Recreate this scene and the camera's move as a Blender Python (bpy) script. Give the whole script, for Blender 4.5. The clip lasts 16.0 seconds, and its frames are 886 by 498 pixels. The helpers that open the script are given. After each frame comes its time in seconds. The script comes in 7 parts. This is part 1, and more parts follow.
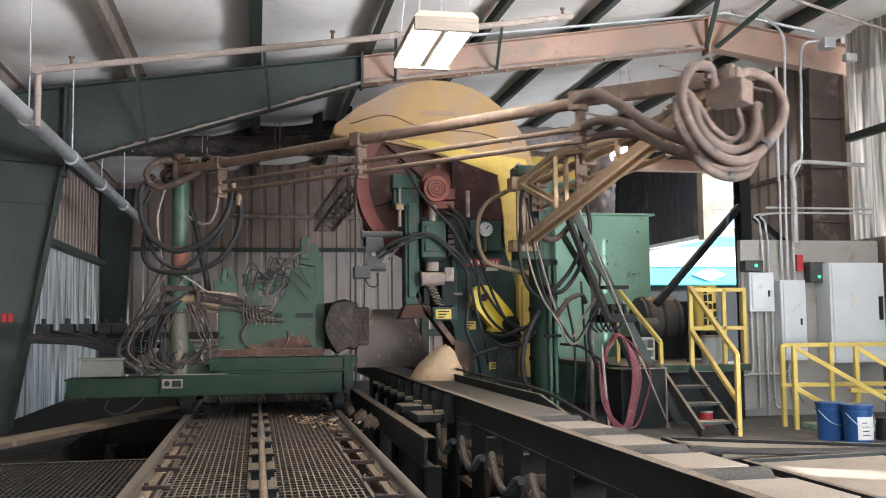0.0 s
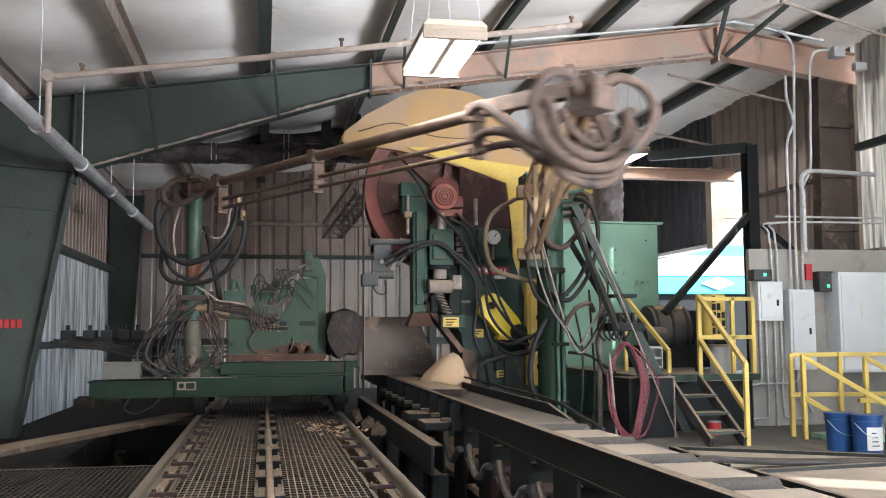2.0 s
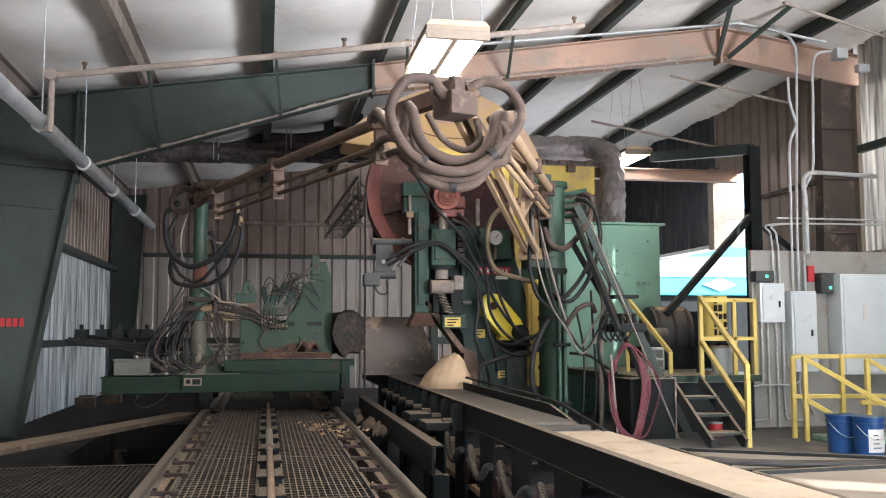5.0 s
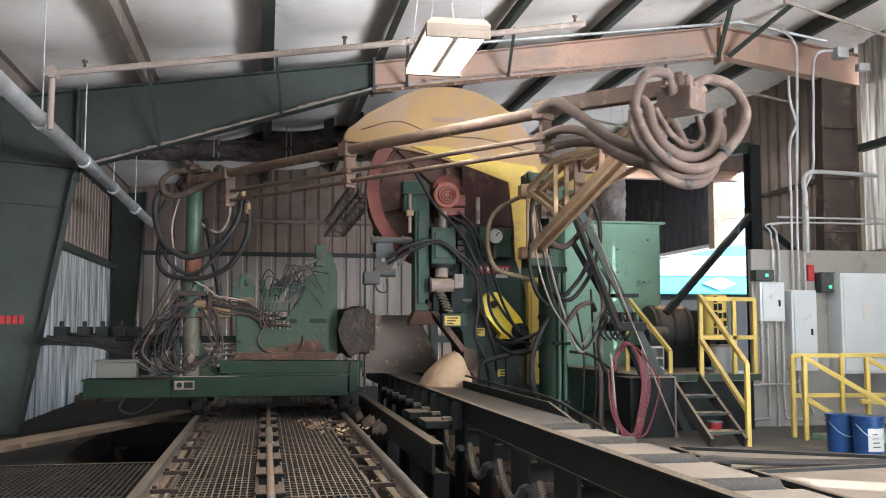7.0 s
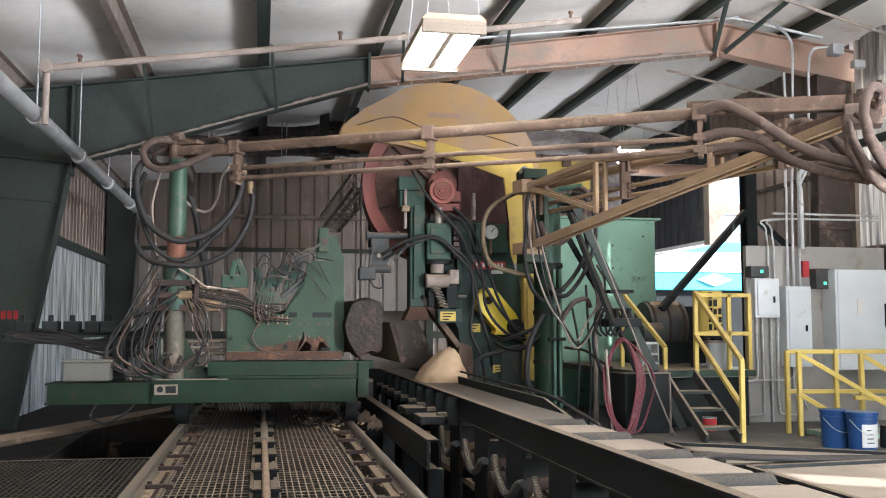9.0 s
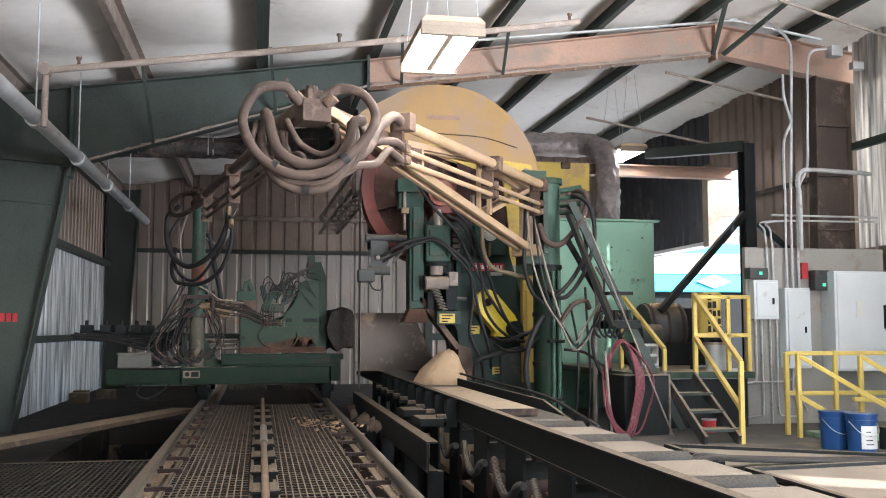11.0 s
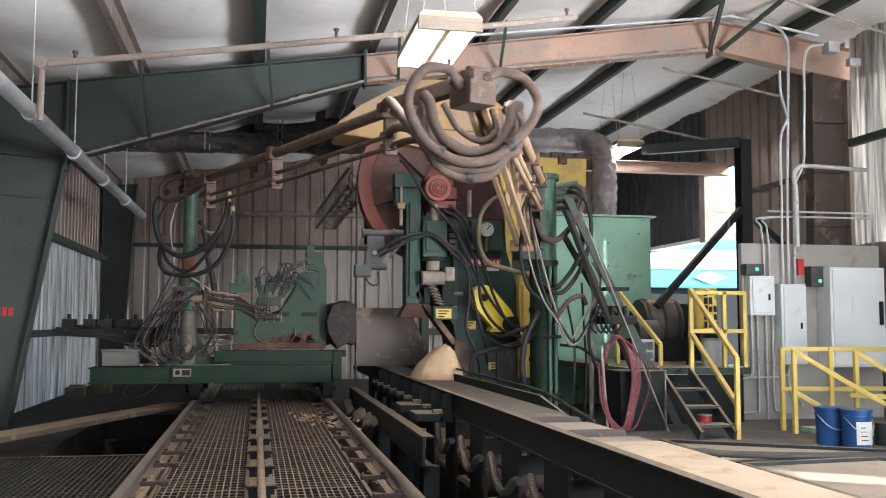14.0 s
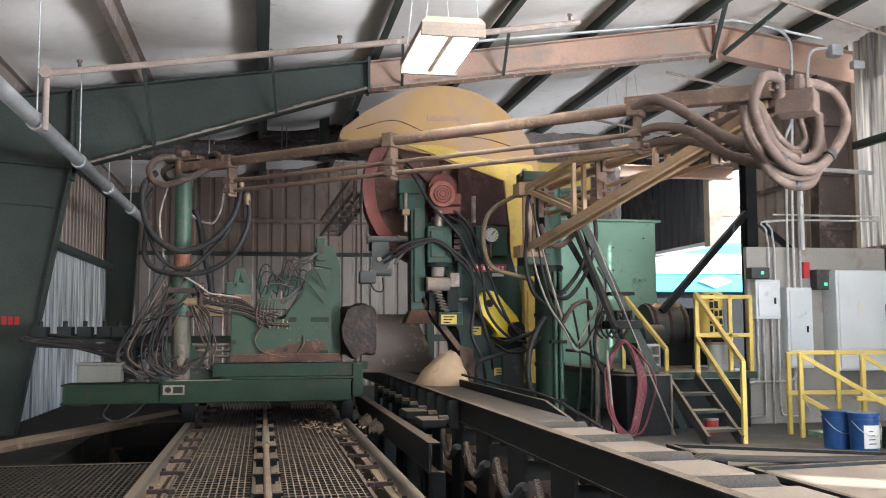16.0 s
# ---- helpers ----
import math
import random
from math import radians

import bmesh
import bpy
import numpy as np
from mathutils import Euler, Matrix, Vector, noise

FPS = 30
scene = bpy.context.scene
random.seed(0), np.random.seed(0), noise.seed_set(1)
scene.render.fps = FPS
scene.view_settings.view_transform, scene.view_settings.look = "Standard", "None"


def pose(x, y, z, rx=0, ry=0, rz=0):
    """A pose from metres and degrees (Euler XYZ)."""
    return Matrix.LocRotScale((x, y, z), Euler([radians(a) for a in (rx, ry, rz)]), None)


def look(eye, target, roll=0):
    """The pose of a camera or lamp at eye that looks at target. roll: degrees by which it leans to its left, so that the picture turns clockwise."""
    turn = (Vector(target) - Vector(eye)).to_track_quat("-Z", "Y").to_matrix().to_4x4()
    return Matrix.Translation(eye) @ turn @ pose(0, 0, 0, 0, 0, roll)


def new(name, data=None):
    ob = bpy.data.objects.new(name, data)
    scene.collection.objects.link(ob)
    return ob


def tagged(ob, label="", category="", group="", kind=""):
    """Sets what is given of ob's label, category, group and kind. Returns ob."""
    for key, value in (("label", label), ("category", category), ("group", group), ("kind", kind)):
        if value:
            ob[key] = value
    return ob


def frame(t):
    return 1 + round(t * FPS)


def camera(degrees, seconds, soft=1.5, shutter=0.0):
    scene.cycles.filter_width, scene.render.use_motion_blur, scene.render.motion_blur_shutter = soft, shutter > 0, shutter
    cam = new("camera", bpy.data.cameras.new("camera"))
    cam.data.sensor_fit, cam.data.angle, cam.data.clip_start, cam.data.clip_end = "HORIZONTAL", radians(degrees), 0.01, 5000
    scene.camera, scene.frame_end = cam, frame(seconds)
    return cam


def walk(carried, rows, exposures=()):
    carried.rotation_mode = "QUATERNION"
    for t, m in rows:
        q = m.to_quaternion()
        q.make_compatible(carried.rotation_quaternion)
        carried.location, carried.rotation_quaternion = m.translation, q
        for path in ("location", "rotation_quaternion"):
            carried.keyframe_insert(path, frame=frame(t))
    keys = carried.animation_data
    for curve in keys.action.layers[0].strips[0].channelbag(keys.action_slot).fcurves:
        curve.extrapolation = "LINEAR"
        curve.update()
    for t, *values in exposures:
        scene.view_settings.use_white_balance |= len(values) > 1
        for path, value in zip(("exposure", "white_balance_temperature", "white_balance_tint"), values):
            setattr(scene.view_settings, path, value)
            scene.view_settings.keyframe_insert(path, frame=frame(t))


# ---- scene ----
cam = camera(49.52, 16.0, soft=1.05, shutter=0.5)
walk(cam, [(t, pose(0, 0, 1.2, rx, ry, rz)) for t, rx, ry, rz in (
    (0, 94.492, 0.610, -10.964), (0.5, 94.487, 0.598, -10.961), (1, 94.529, 0.535, -10.909), (1.5, 94.779, 0.443, -10.697),
    (2, 94.959, 0.345, -10.512), (2.5, 95.027, 0.272, -10.452), (3, 95.009, 0.253, -10.453), (3.5, 94.951, 0.241, -10.465),
    (4, 94.963, 0.208, -10.468), (6.5, 94.972, 0.001, -10.382), (7, 94.875, 0.0, -10.428), (7.5, 94.825, 0.007, -10.474),
    (8, 94.775, -0.003, -10.536), (8.5, 94.669, -0.052, -10.613), (9, 94.624, -0.069, -10.704), (11.5, 94.757, -0.001, -10.754),
    (12, 94.705, -0.014, -10.779), (12.5, 94.631, -0.066, -10.847), (13, 94.565, -0.075, -10.909), (13.5, 94.484, -0.100, -10.945),
    (14, 94.458, -0.137, -10.963), (14.5, 94.492, -0.075, -10.894), (15, 94.642, 0.077, -10.803), (15.5, 94.731, 0.179, -10.719),
    (16, 94.810, 0.254, -10.648))], exposures=[(0, 2.12, 5780, 11), (16, 2.12, 5780, 11)])

# ---- daylight and lamps ----
world = bpy.data.worlds.new("sky")
scene.world = world
world.use_nodes = True
wn = world.node_tree
sky = wn.nodes.new("ShaderNodeTexSky")
sky.sky_type, sky.sun_disc = "NISHITA", False
sky.sun_elevation, sky.sun_rotation = radians(30), radians(125)
wn.links.new(sky.outputs[0], wn.nodes["Background"].inputs[0])
wn.nodes["Background"].inputs[1].default_value = 0.15
sun_lamp = bpy.data.lights.new("sun", "SUN")
sun_lamp.energy, sun_lamp.angle, sun_lamp.color = 5.0, radians(0.5), (1.0, 0.95, 0.87)
sun_ob = new("sun", sun_lamp)
sun_ob.matrix_basis = look((0, 0, 0), (-0.71, 0.5, -0.5))


def area_lamp(name, m, sx, sy, energy, color, spread=180):
    d = bpy.data.lights.new(name, "AREA")
    d.shape, d.size, d.size_y, d.energy, d.color = "RECTANGLE", sx, sy, energy, color
    d.spread = radians(spread)
    ob = new(name, d)
    ob.matrix_basis = m
    return ob


# added fill in the unseen doorway behind, daylight in far opening beside the cabinet
area_lamp("doorway_fill", look((6.4, -3.8, 1.4), (6.6, 8.0, 3.0)), 3.0, 2.4, 55, (0.97, 0.98, 1.0))
# added ceiling fills at unseen doorway and loading side, as if off sunlit ground
area_lamp("doorway_ceiling_fill", look((4.0, -3.8, 0.7), (3.4, 2.2, 7.0)), 7.0, 1.6, 105, (1.0, 0.97, 0.92), 70)
area_lamp("side_ceiling_fill", look((8.0, 0.4, 1.0), (4.4, 3.2, 6.2)), 6.0, 2.0, 590, (1.0, 0.98, 0.95), 130)
area_lamp("far_daylight", look((8.0, 18.6, 1.4), (1.0, 15.8, 2.6)), 4.4, 2.6, 40, (0.97, 0.98, 1.0))
area_lamp("lamp_glow_near", look((1.37, 7.33, 3.37), (1.37, 7.33, 0)), 0.4, 1.05, 8, (1.0, 0.95, 0.86))
area_lamp("lamp_glow_far", look((6.12, 15.6, 4.17), (6.12, 15.6, 0)), 0.4, 1.2, 10, (1.0, 0.95, 0.86))


# ---- materials ----
def mat(name, base, rough=0.6, metal=0.0, scale=3.0, var=0.25, second=None, amount=0.0, fine=40.0, bump=0.15, dust=0.0, dust_color=(0.42, 0.31, 0.2)):
    """Base colour with variation at two scales, blotches of a second colour, fine relief and sawdust lying on what faces up."""
    m = bpy.data.materials.new(name)
    m.use_nodes = True
    nt = m.node_tree
    N, L = nt.nodes, nt.links
    bsdf = N["Principled BSDF"]
    tc = N.new("ShaderNodeTexCoord")
    big = N.new("ShaderNodeTexNoise")
    big.inputs["Scale"].default_value, big.inputs["Detail"].default_value = scale, 6
    small = N.new("ShaderNodeTexNoise")
    small.inputs["Scale"].default_value, small.inputs["Detail"].default_value = fine, 4
    L.new(tc.outputs["Object"], big.inputs["Vector"])
    L.new(tc.outputs["Object"], small.inputs["Vector"])
    mixn = N.new("ShaderNodeMath")
    mixn.operation = "MULTIPLY_ADD"
    mixn.inputs[1].default_value = 0.6
    L.new(big.outputs["Fac"], mixn.inputs[0])
    sm = N.new("ShaderNodeMath")
    sm.operation = "MULTIPLY"
    sm.inputs[1].default_value = 0.4
    L.new(small.outputs["Fac"], sm.inputs[0])
    L.new(sm.outputs[0], mixn.inputs[2])
    ramp = N.new("ShaderNodeValToRGB")
    lo, hi = [max(0.0, c * (1 - var * 1.5)) for c in base], [min(1.0, c * (1 + var)) for c in base]
    ramp.color_ramp.elements[0].position, ramp.color_ramp.elements[0].color = 0.3, (*lo, 1)
    ramp.color_ramp.elements[1].position, ramp.color_ramp.elements[1].color = 0.7, (*hi, 1)
    L.new(mixn.outputs[0], ramp.inputs[0])
    col = ramp.outputs[0]

    def over(col, mask, rgb):
        mx = N.new("ShaderNodeMix")
        mx.data_type = "RGBA"
        L.new(mask, mx.inputs[0])
        L.new(col, mx.inputs[6])
        mx.inputs[7].default_value = (*rgb, 1)
        return mx.outputs[2]

    if second:
        blot = N.new("ShaderNodeTexNoise")
        blot.inputs["Scale"].default_value, blot.inputs["Detail"].default_value, blot.inputs["Roughness"].default_value = scale * 1.7, 8, 0.7
        L.new(tc.outputs["Object"], blot.inputs["Vector"])
        br = N.new("ShaderNodeMapRange")
        br.inputs[1].default_value, br.inputs[2].default_value = 0.68 - 0.35 * amount, 0.76 - 0.3 * amount
        L.new(blot.outputs["Fac"], br.inputs[0])
        col = over(col, br.outputs[0], second)
    if dust:
        geo = N.new("ShaderNodeNewGeometry")
        sep = N.new("ShaderNodeSeparateXYZ")
        L.new(geo.outputs["Normal"], sep.inputs[0])
        dr = N.new("ShaderNodeMapRange")
        dr.inputs[1].default_value, dr.inputs[2].default_value, dr.inputs[4].default_value = 0.25, 0.9, dust
        L.new(sep.outputs[2], dr.inputs[0])
        dm = N.new("ShaderNodeMath")
        dm.operation = "MULTIPLY"
        dn = N.new("ShaderNodeMapRange")
        dn.inputs[1].default_value, dn.inputs[2].default_value, dn.inputs[3].default_value = 0.35, 0.6, 0.45
        L.new(small.outputs["Fac"], dn.inputs[0])
        L.new(dr.outputs[0], dm.inputs[0])
        L.new(dn.outputs[0], dm.inputs[1])
        col = over(col, dm.outputs[0], dust_color)
    L.new(col, bsdf.inputs["Base Color"])
    rr = N.new("ShaderNodeMapRange")
    rr.inputs[3].default_value, rr.inputs[4].default_value = max(0.05, rough - 0.15), min(1.0, rough + 0.15)
    L.new(big.outputs["Fac"], rr.inputs[0])
    L.new(rr.outputs[0], bsdf.inputs["Roughness"])
    bsdf.inputs["Metallic"].default_value = metal
    bsdf.inputs["Specular IOR Level"].default_value = 0.3
    if bump:
        bp = N.new("ShaderNodeBump")
        bp.inputs["Strength"].default_value, bp.inputs["Distance"].default_value = bump, 0.01
        L.new(small.outputs["Fac"], bp.inputs["Height"])
        L.new(bp.outputs[0], bsdf.inputs["Normal"])
    return m


def glow(name, rgb, strength):
    m = bpy.data.materials.new(name)
    m.use_nodes = True
    b = m.node_tree.nodes["Principled BSDF"]
    b.inputs["Base Color"].default_value = (*rgb, 1)
    b.inputs["Emission Color"].default_value, b.inputs["Emission Strength"].default_value = (*rgb, 1), strength
    return m


DUST = (0.42, 0.31, 0.2)
M_GREEN_STEEL = mat("green_machine_paint", (0.024, 0.047, 0.028), 0.55, 0.0, 2.5, 0.3, (0.09, 0.05, 0.03), 0.25, 60, 0.1, 0.75)
# Machine green darkened for shade low on the carriage; also the stand's dark sleeve.
M_BEAM = mat("shade_dark_green_paint", (0.011, 0.027, 0.015), 0.6, 0.0, 2.5, 0.35, (0.03, 0.022, 0.014), 0.3, 60, 0.1, 0.3, (0.12, 0.09, 0.06))
# Bar grating darkened to carry the dimmer light left of the track.
M_GRATEDARK = mat("shade_dark_bar_grating", (0.03, 0.026, 0.022), 0.75, 0.2, 3.0, 0.35, (0.07, 0.055, 0.04), 0.4, 70, 0.2, 0.7, (0.11, 0.085, 0.06))
M_FRAME = mat("dark_green_frame_paint", (0.044, 0.055, 0.047), 0.6, 0.0, 1.2, 0.3, (0.1, 0.085, 0.065), 0.1, 50, 0.1, 0.8)
M_PRIMER = mat("red_oxide_primer", (0.36, 0.235, 0.175), 0.7, 0.0, 0.9, 0.22, (0.27, 0.215, 0.175), 0.5, 50, 0.1, 0.6)
M_BROWN = mat("dusty_brown_steel", (0.1, 0.064, 0.045), 0.7, 0.0, 3.0, 0.4, (0.175, 0.12, 0.085), 0.4, 70, 0.2, 0.45)
M_RUST = mat("dark_rust", (0.062, 0.032, 0.021), 0.85, 0.0, 5.0, 0.4, (0.12, 0.058, 0.036), 0.4, 70, 0.3, 0.5)
M_HOOD = mat("dust_covered_yellow_hood", (0.43, 0.275, 0.12), 0.75, 0.0, 0.9, 0.15, (0.37, 0.255, 0.165), 0.6, 60, 0.12, 0.4)
M_WHEELIN = mat("dark_red_wheel_disc", (0.12, 0.06, 0.045), 0.6, 0.0, 3.0, 0.4, (0.2, 0.13, 0.1), 0.4, 50, 0.15)
M_YELLOW = mat("worn_yellow_paint", (0.6, 0.43, 0.09), 0.55, 0.0, 1.2, 0.2, (0.43, 0.29, 0.11), 0.4, 60, 0.1, 0.6)
M_TRUSS = mat("dusty_yellow_paint", (0.36, 0.245, 0.14), 0.65, 0.0, 3.0, 0.25, (0.36, 0.25, 0.17), 0.55, 70, 0.15, 0.75)
M_RED = mat("red_machine_paint", (0.17, 0.045, 0.032), 0.5, 0.0, 3.0, 0.3, (0.13, 0.05, 0.035), 0.3, 60, 0.15, 0.6)
M_BLACK = mat("black_steel", (0.016, 0.018, 0.018), 0.72, 0.0, 2.0, 0.4, (0.04, 0.03, 0.022), 0.2, 60, 0.15, 0.38)
M_BLACK.node_tree.nodes["Principled BSDF"].inputs["Specular IOR Level"].default_value = 0.1
M_HOSE = mat("dusty_rubber_hose", (0.068, 0.046, 0.036), 0.78, 0.0, 3.0, 0.35, (0.12, 0.086, 0.067), 0.4, 90, 0.2, 0.45, (0.18, 0.13, 0.1))
M_TANHOSE = mat("tan_dusty_hose", (0.2, 0.15, 0.09), 0.6, 0.0, 3.0, 0.25, (0.12, 0.09, 0.06), 0.4, 90, 0.12, 0.4)
M_BLACKHOSE = mat("black_rubber_hose", (0.017, 0.016, 0.016), 0.6, 0.0, 5.0, 0.4, (0.036, 0.029, 0.024), 0.25, 90, 0.1, 0.2, (0.16, 0.12, 0.09))
M_REDHOSE = mat("red_rubber_hose", (0.13, 0.028, 0.036), 0.5, 0.0, 5.0, 0.3, (0.2, 0.1, 0.08), 0.3, 90, 0.1)
M_STEEL = mat("bare_worn_steel", (0.3, 0.265, 0.22), 0.45, 0.7, 4.0, 0.3, (0.2, 0.12, 0.08), 0.3, 80, 0.1, 0.4)
M_GALV = mat("galvanised_steel", (0.52, 0.53, 0.53), 0.45, 0.7, 5.0, 0.2, (0.33, 0.27, 0.22), 0.3, 70, 0.08, 0.5)
M_CORR = mat("corrugated_wall_sheet", (0.33, 0.3, 0.28), 0.42, 0.5, 0.8, 0.2, (0.32, 0.22, 0.18), 0.35, 60, 0.08)
M_CORRB = mat("corrugated_wall_sheet_dusty", (0.30, 0.235, 0.2), 0.45, 0.4, 0.8, 0.25, (0.2, 0.15, 0.11), 0.4, 60, 0.08)
M_ROOF = mat("white_roof_insulation", (0.80, 0.77, 0.73), 0.75, 0.0, 0.6, 0.07, (0.6, 0.53, 0.46), 0.3, 8, 0.3)
M_DUSTSLEEVE = mat("dust_coated_green_paint", (0.10, 0.092, 0.07), 0.7, 0.0, 3.0, 0.3, (0.15, 0.12, 0.09), 0.5, 60, 0.15, 0.4)
M_FLOOR = mat("dusty_concrete_floor", (0.10, 0.093, 0.083), 0.85, 0.0, 0.8, 0.3, (0.16, 0.135, 0.105), 0.4, 45, 0.35)
# Near-black base puts the pit's shade into the concrete colour.
M_PIT = mat("shade_dark_pit_concrete", (0.012, 0.011, 0.01), 0.9, 0.0, 1.5, 0.3, (0.12, 0.09, 0.06), 0.4, 45, 0.4)
M_GRATE = mat("dusty_bar_grating", (0.05, 0.042, 0.034), 0.75, 0.2, 3.0, 0.35, (0.1, 0.08, 0.06), 0.4, 70, 0.2, 0.95, (0.215, 0.165, 0.112))
M_WOOD = mat("fresh_sawn_wood", (0.39, 0.305, 0.215), 0.7, 0.0, 2.0, 0.2, (0.27, 0.18, 0.11), 0.4, 60, 0.15)
M_TIMBER = mat("weathered_timber", (0.12, 0.088, 0.063), 0.8, 0.0, 3.0, 0.35, (0.2, 0.145, 0.1), 0.35, 70, 0.35, 0.5)
M_BARK = mat("dark_bark", (0.021, 0.0115, 0.0075), 0.6, 0.0, 5.0, 0.55, (0.055, 0.03, 0.019), 0.45, 22, 1.0)
M_SAWDUST = mat("sawdust", (0.56, 0.40, 0.25), 0.95, 0.0, 4.0, 0.15, (0.45, 0.3, 0.18), 0.4, 120, 0.8)
M_BELT = mat("dusty_conveyor_belt", (0.055, 0.052, 0.047), 0.6, 0.0, 2.0, 0.25, (0.13, 0.105, 0.08), 0.3, 90, 0.1, 0.12)
M_PLATE = mat("sawdust_covered_plate", (0.24, 0.195, 0.15), 0.7, 0.0, 1.5, 0.25, (0.17, 0.135, 0.105), 0.35, 80, 0.15)
M_GREY = mat("grey_cabinet_paint", (0.58, 0.61, 0.62), 0.5, 0.0, 2.0, 0.08, (0.38, 0.36, 0.33), 0.15, 60, 0.04)
M_GREYDARK = mat("dark_grey_box_paint", (0.055, 0.057, 0.055), 0.55, 0.0, 3.0, 0.25, (0.11, 0.088, 0.068), 0.3, 60, 0.08, 0.5)
M_BOARD = mat("grey_panel_wall", (0.31, 0.295, 0.27), 0.75, 0.0, 1.2, 0.15, (0.24, 0.2, 0.17), 0.35, 50, 0.15)
M_TANK = mat("sage_green_paint", (0.25, 0.41, 0.305), 0.8, 0.0, 1.5, 0.12, (0.12, 0.19, 0.13), 0.25, 60, 0.05, 0.5)
M_RAIL = mat("yellow_rail_paint", (0.58, 0.435, 0.11), 0.5, 0.0, 3.0, 0.15, (0.38, 0.27, 0.1), 0.2, 70, 0.06, 0.4)
M_FOIL = mat("foil_wrapped_duct", (0.26, 0.225, 0.22), 0.5, 0.35, 5.0, 0.35, (0.2, 0.15, 0.13), 0.4, 14, 1.0, 0.5, (0.35, 0.28, 0.23))
M_DARKDUCT = mat("dark_wrapped_duct", (0.08, 0.068, 0.066), 0.5, 0.1, 4.0, 0.5, (0.17, 0.125, 0.1), 0.45, 16, 1.0, 0.5, (0.2, 0.145, 0.11))
M_BLUE = mat("blue_bucket_plastic", (0.02, 0.065, 0.19), 0.35, 0.0, 3.0, 0.12, (0.05, 0.09, 0.2), 0.15, 60, 0.03)
M_WHITE = mat("white_label_paper", (0.6, 0.59, 0.56), 0.6, 0.0, 3.0, 0.06, (0.55, 0.5, 0.44), 0.2, 60, 0.03)
M_SIGNRED = mat("red_sign_paint", (0.42, 0.035, 0.04), 0.5, 0.0, 4.0, 0.15, None, 0, 60, 0.03)
M_SIGNYEL = mat("yellow_sticker", (0.72, 0.55, 0.06), 0.5, 0.0, 4.0, 0.12, (0.4, 0.3, 0.1), 0.2, 60, 0.03)
M_TURQ = mat("turquoise_trailer_paint", (0.10, 0.50, 0.62), 0.4, 0.0, 1.0, 0.05, None, 0, 40, 0.02)
M_BRASS = mat("brass_fitting", (0.22, 0.155, 0.09), 0.5, 0.4, 6.0, 0.3, (0.2, 0.13, 0.08), 0.4, 80, 0.1, 0.4)
M_GRAVEL = mat("pale_yard_gravel", (0.5, 0.46, 0.41), 0.95, 0.0, 0.6, 0.25, (0.3, 0.27, 0.22), 0.4, 20, 0.5)
M_DUSTPIPE = mat("dust_coated_pipe", (0.24, 0.195, 0.165), 0.75, 0.0, 4.0, 0.25, (0.33, 0.29, 0.26), 0.4, 70, 0.2, 0.6)
M_BOUNCE = mat("pale_bounce_floor", (0.42, 0.37, 0.3), 0.9, 0.0, 0.8, 0.2, (0.33, 0.29, 0.23), 0.4, 40, 0.3)
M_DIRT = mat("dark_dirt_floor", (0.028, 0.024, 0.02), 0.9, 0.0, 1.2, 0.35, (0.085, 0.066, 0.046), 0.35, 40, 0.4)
M_MOTOR = mat("dark_greasy_motor", (0.04, 0.024, 0.02), 0.6, 0.0, 4.0, 0.4, (0.075, 0.035, 0.026), 0.4, 60, 0.2, 0.12)
M_GREYMID = mat("mid_grey_box_paint", (0.33, 0.35, 0.34), 0.55, 0.0, 2.0, 0.12, (0.25, 0.22, 0.18), 0.3, 60, 0.05, 0.5)
M_SAWGREEN = mat("dark_green_saw_paint", (0.028, 0.062, 0.044), 0.6, 0.0, 3.0, 0.35, (0.075, 0.058, 0.042), 0.4, 60, 0.15, 0.7)
M_SAWBODY = mat("deep_green_body_paint", (0.018, 0.04, 0.032), 0.6, 0.0, 2.0, 0.35, (0.05, 0.04, 0.03), 0.35, 60, 0.12, 0.7)
M_RUSTBAND = mat("bare_rusty_pipe", (0.2, 0.085, 0.055), 0.75, 0.0, 6.0, 0.35, (0.28, 0.15, 0.1), 0.4, 70, 0.2)
# Wall sheet colour darkened to hold the far end's shade.
M_DARKSHEET = mat("shade_dark_ribbed_sheet", (0.05, 0.052, 0.06), 0.6, 0.1, 1.0, 0.3, (0.11, 0.095, 0.085), 0.35, 50, 0.08)
M_COLUMN = mat("rust_brown_column_paint", (0.075, 0.055, 0.045), 0.7, 0.0, 1.6, 0.35, (0.16, 0.12, 0.095), 0.4, 50, 0.12)
M_ROLLER = mat("dark_worn_roller_steel", (0.03, 0.032, 0.033), 0.65, 0.0, 4.0, 0.3, (0.07, 0.055, 0.042), 0.3, 80, 0.08, 0.1)
M_ELBOW = mat("dust_caked_dark_steel", (0.075, 0.05, 0.038), 0.75, 0.0, 4.0, 0.35, (0.13, 0.09, 0.068), 0.35, 70, 0.25, 0.45, (0.2, 0.145, 0.11))
M_JBOX = mat("dusty_grey_box_paint", (0.11, 0.107, 0.095), 0.6, 0.0, 3.0, 0.2, (0.11, 0.095, 0.08), 0.3, 60, 0.06, 0.5)
M_DARKRED = mat("dark_red_opening_shade", (0.05, 0.02, 0.018), 0.7, 0.0, 3.0, 0.4, (0.09, 0.05, 0.04), 0.35, 60, 0.15, 0.4)
M_POST = mat("mid_green_post_paint", (0.05, 0.098, 0.068), 0.5, 0.0, 2.0, 0.3, (0.1, 0.09, 0.07), 0.3, 60, 0.1, 0.4)
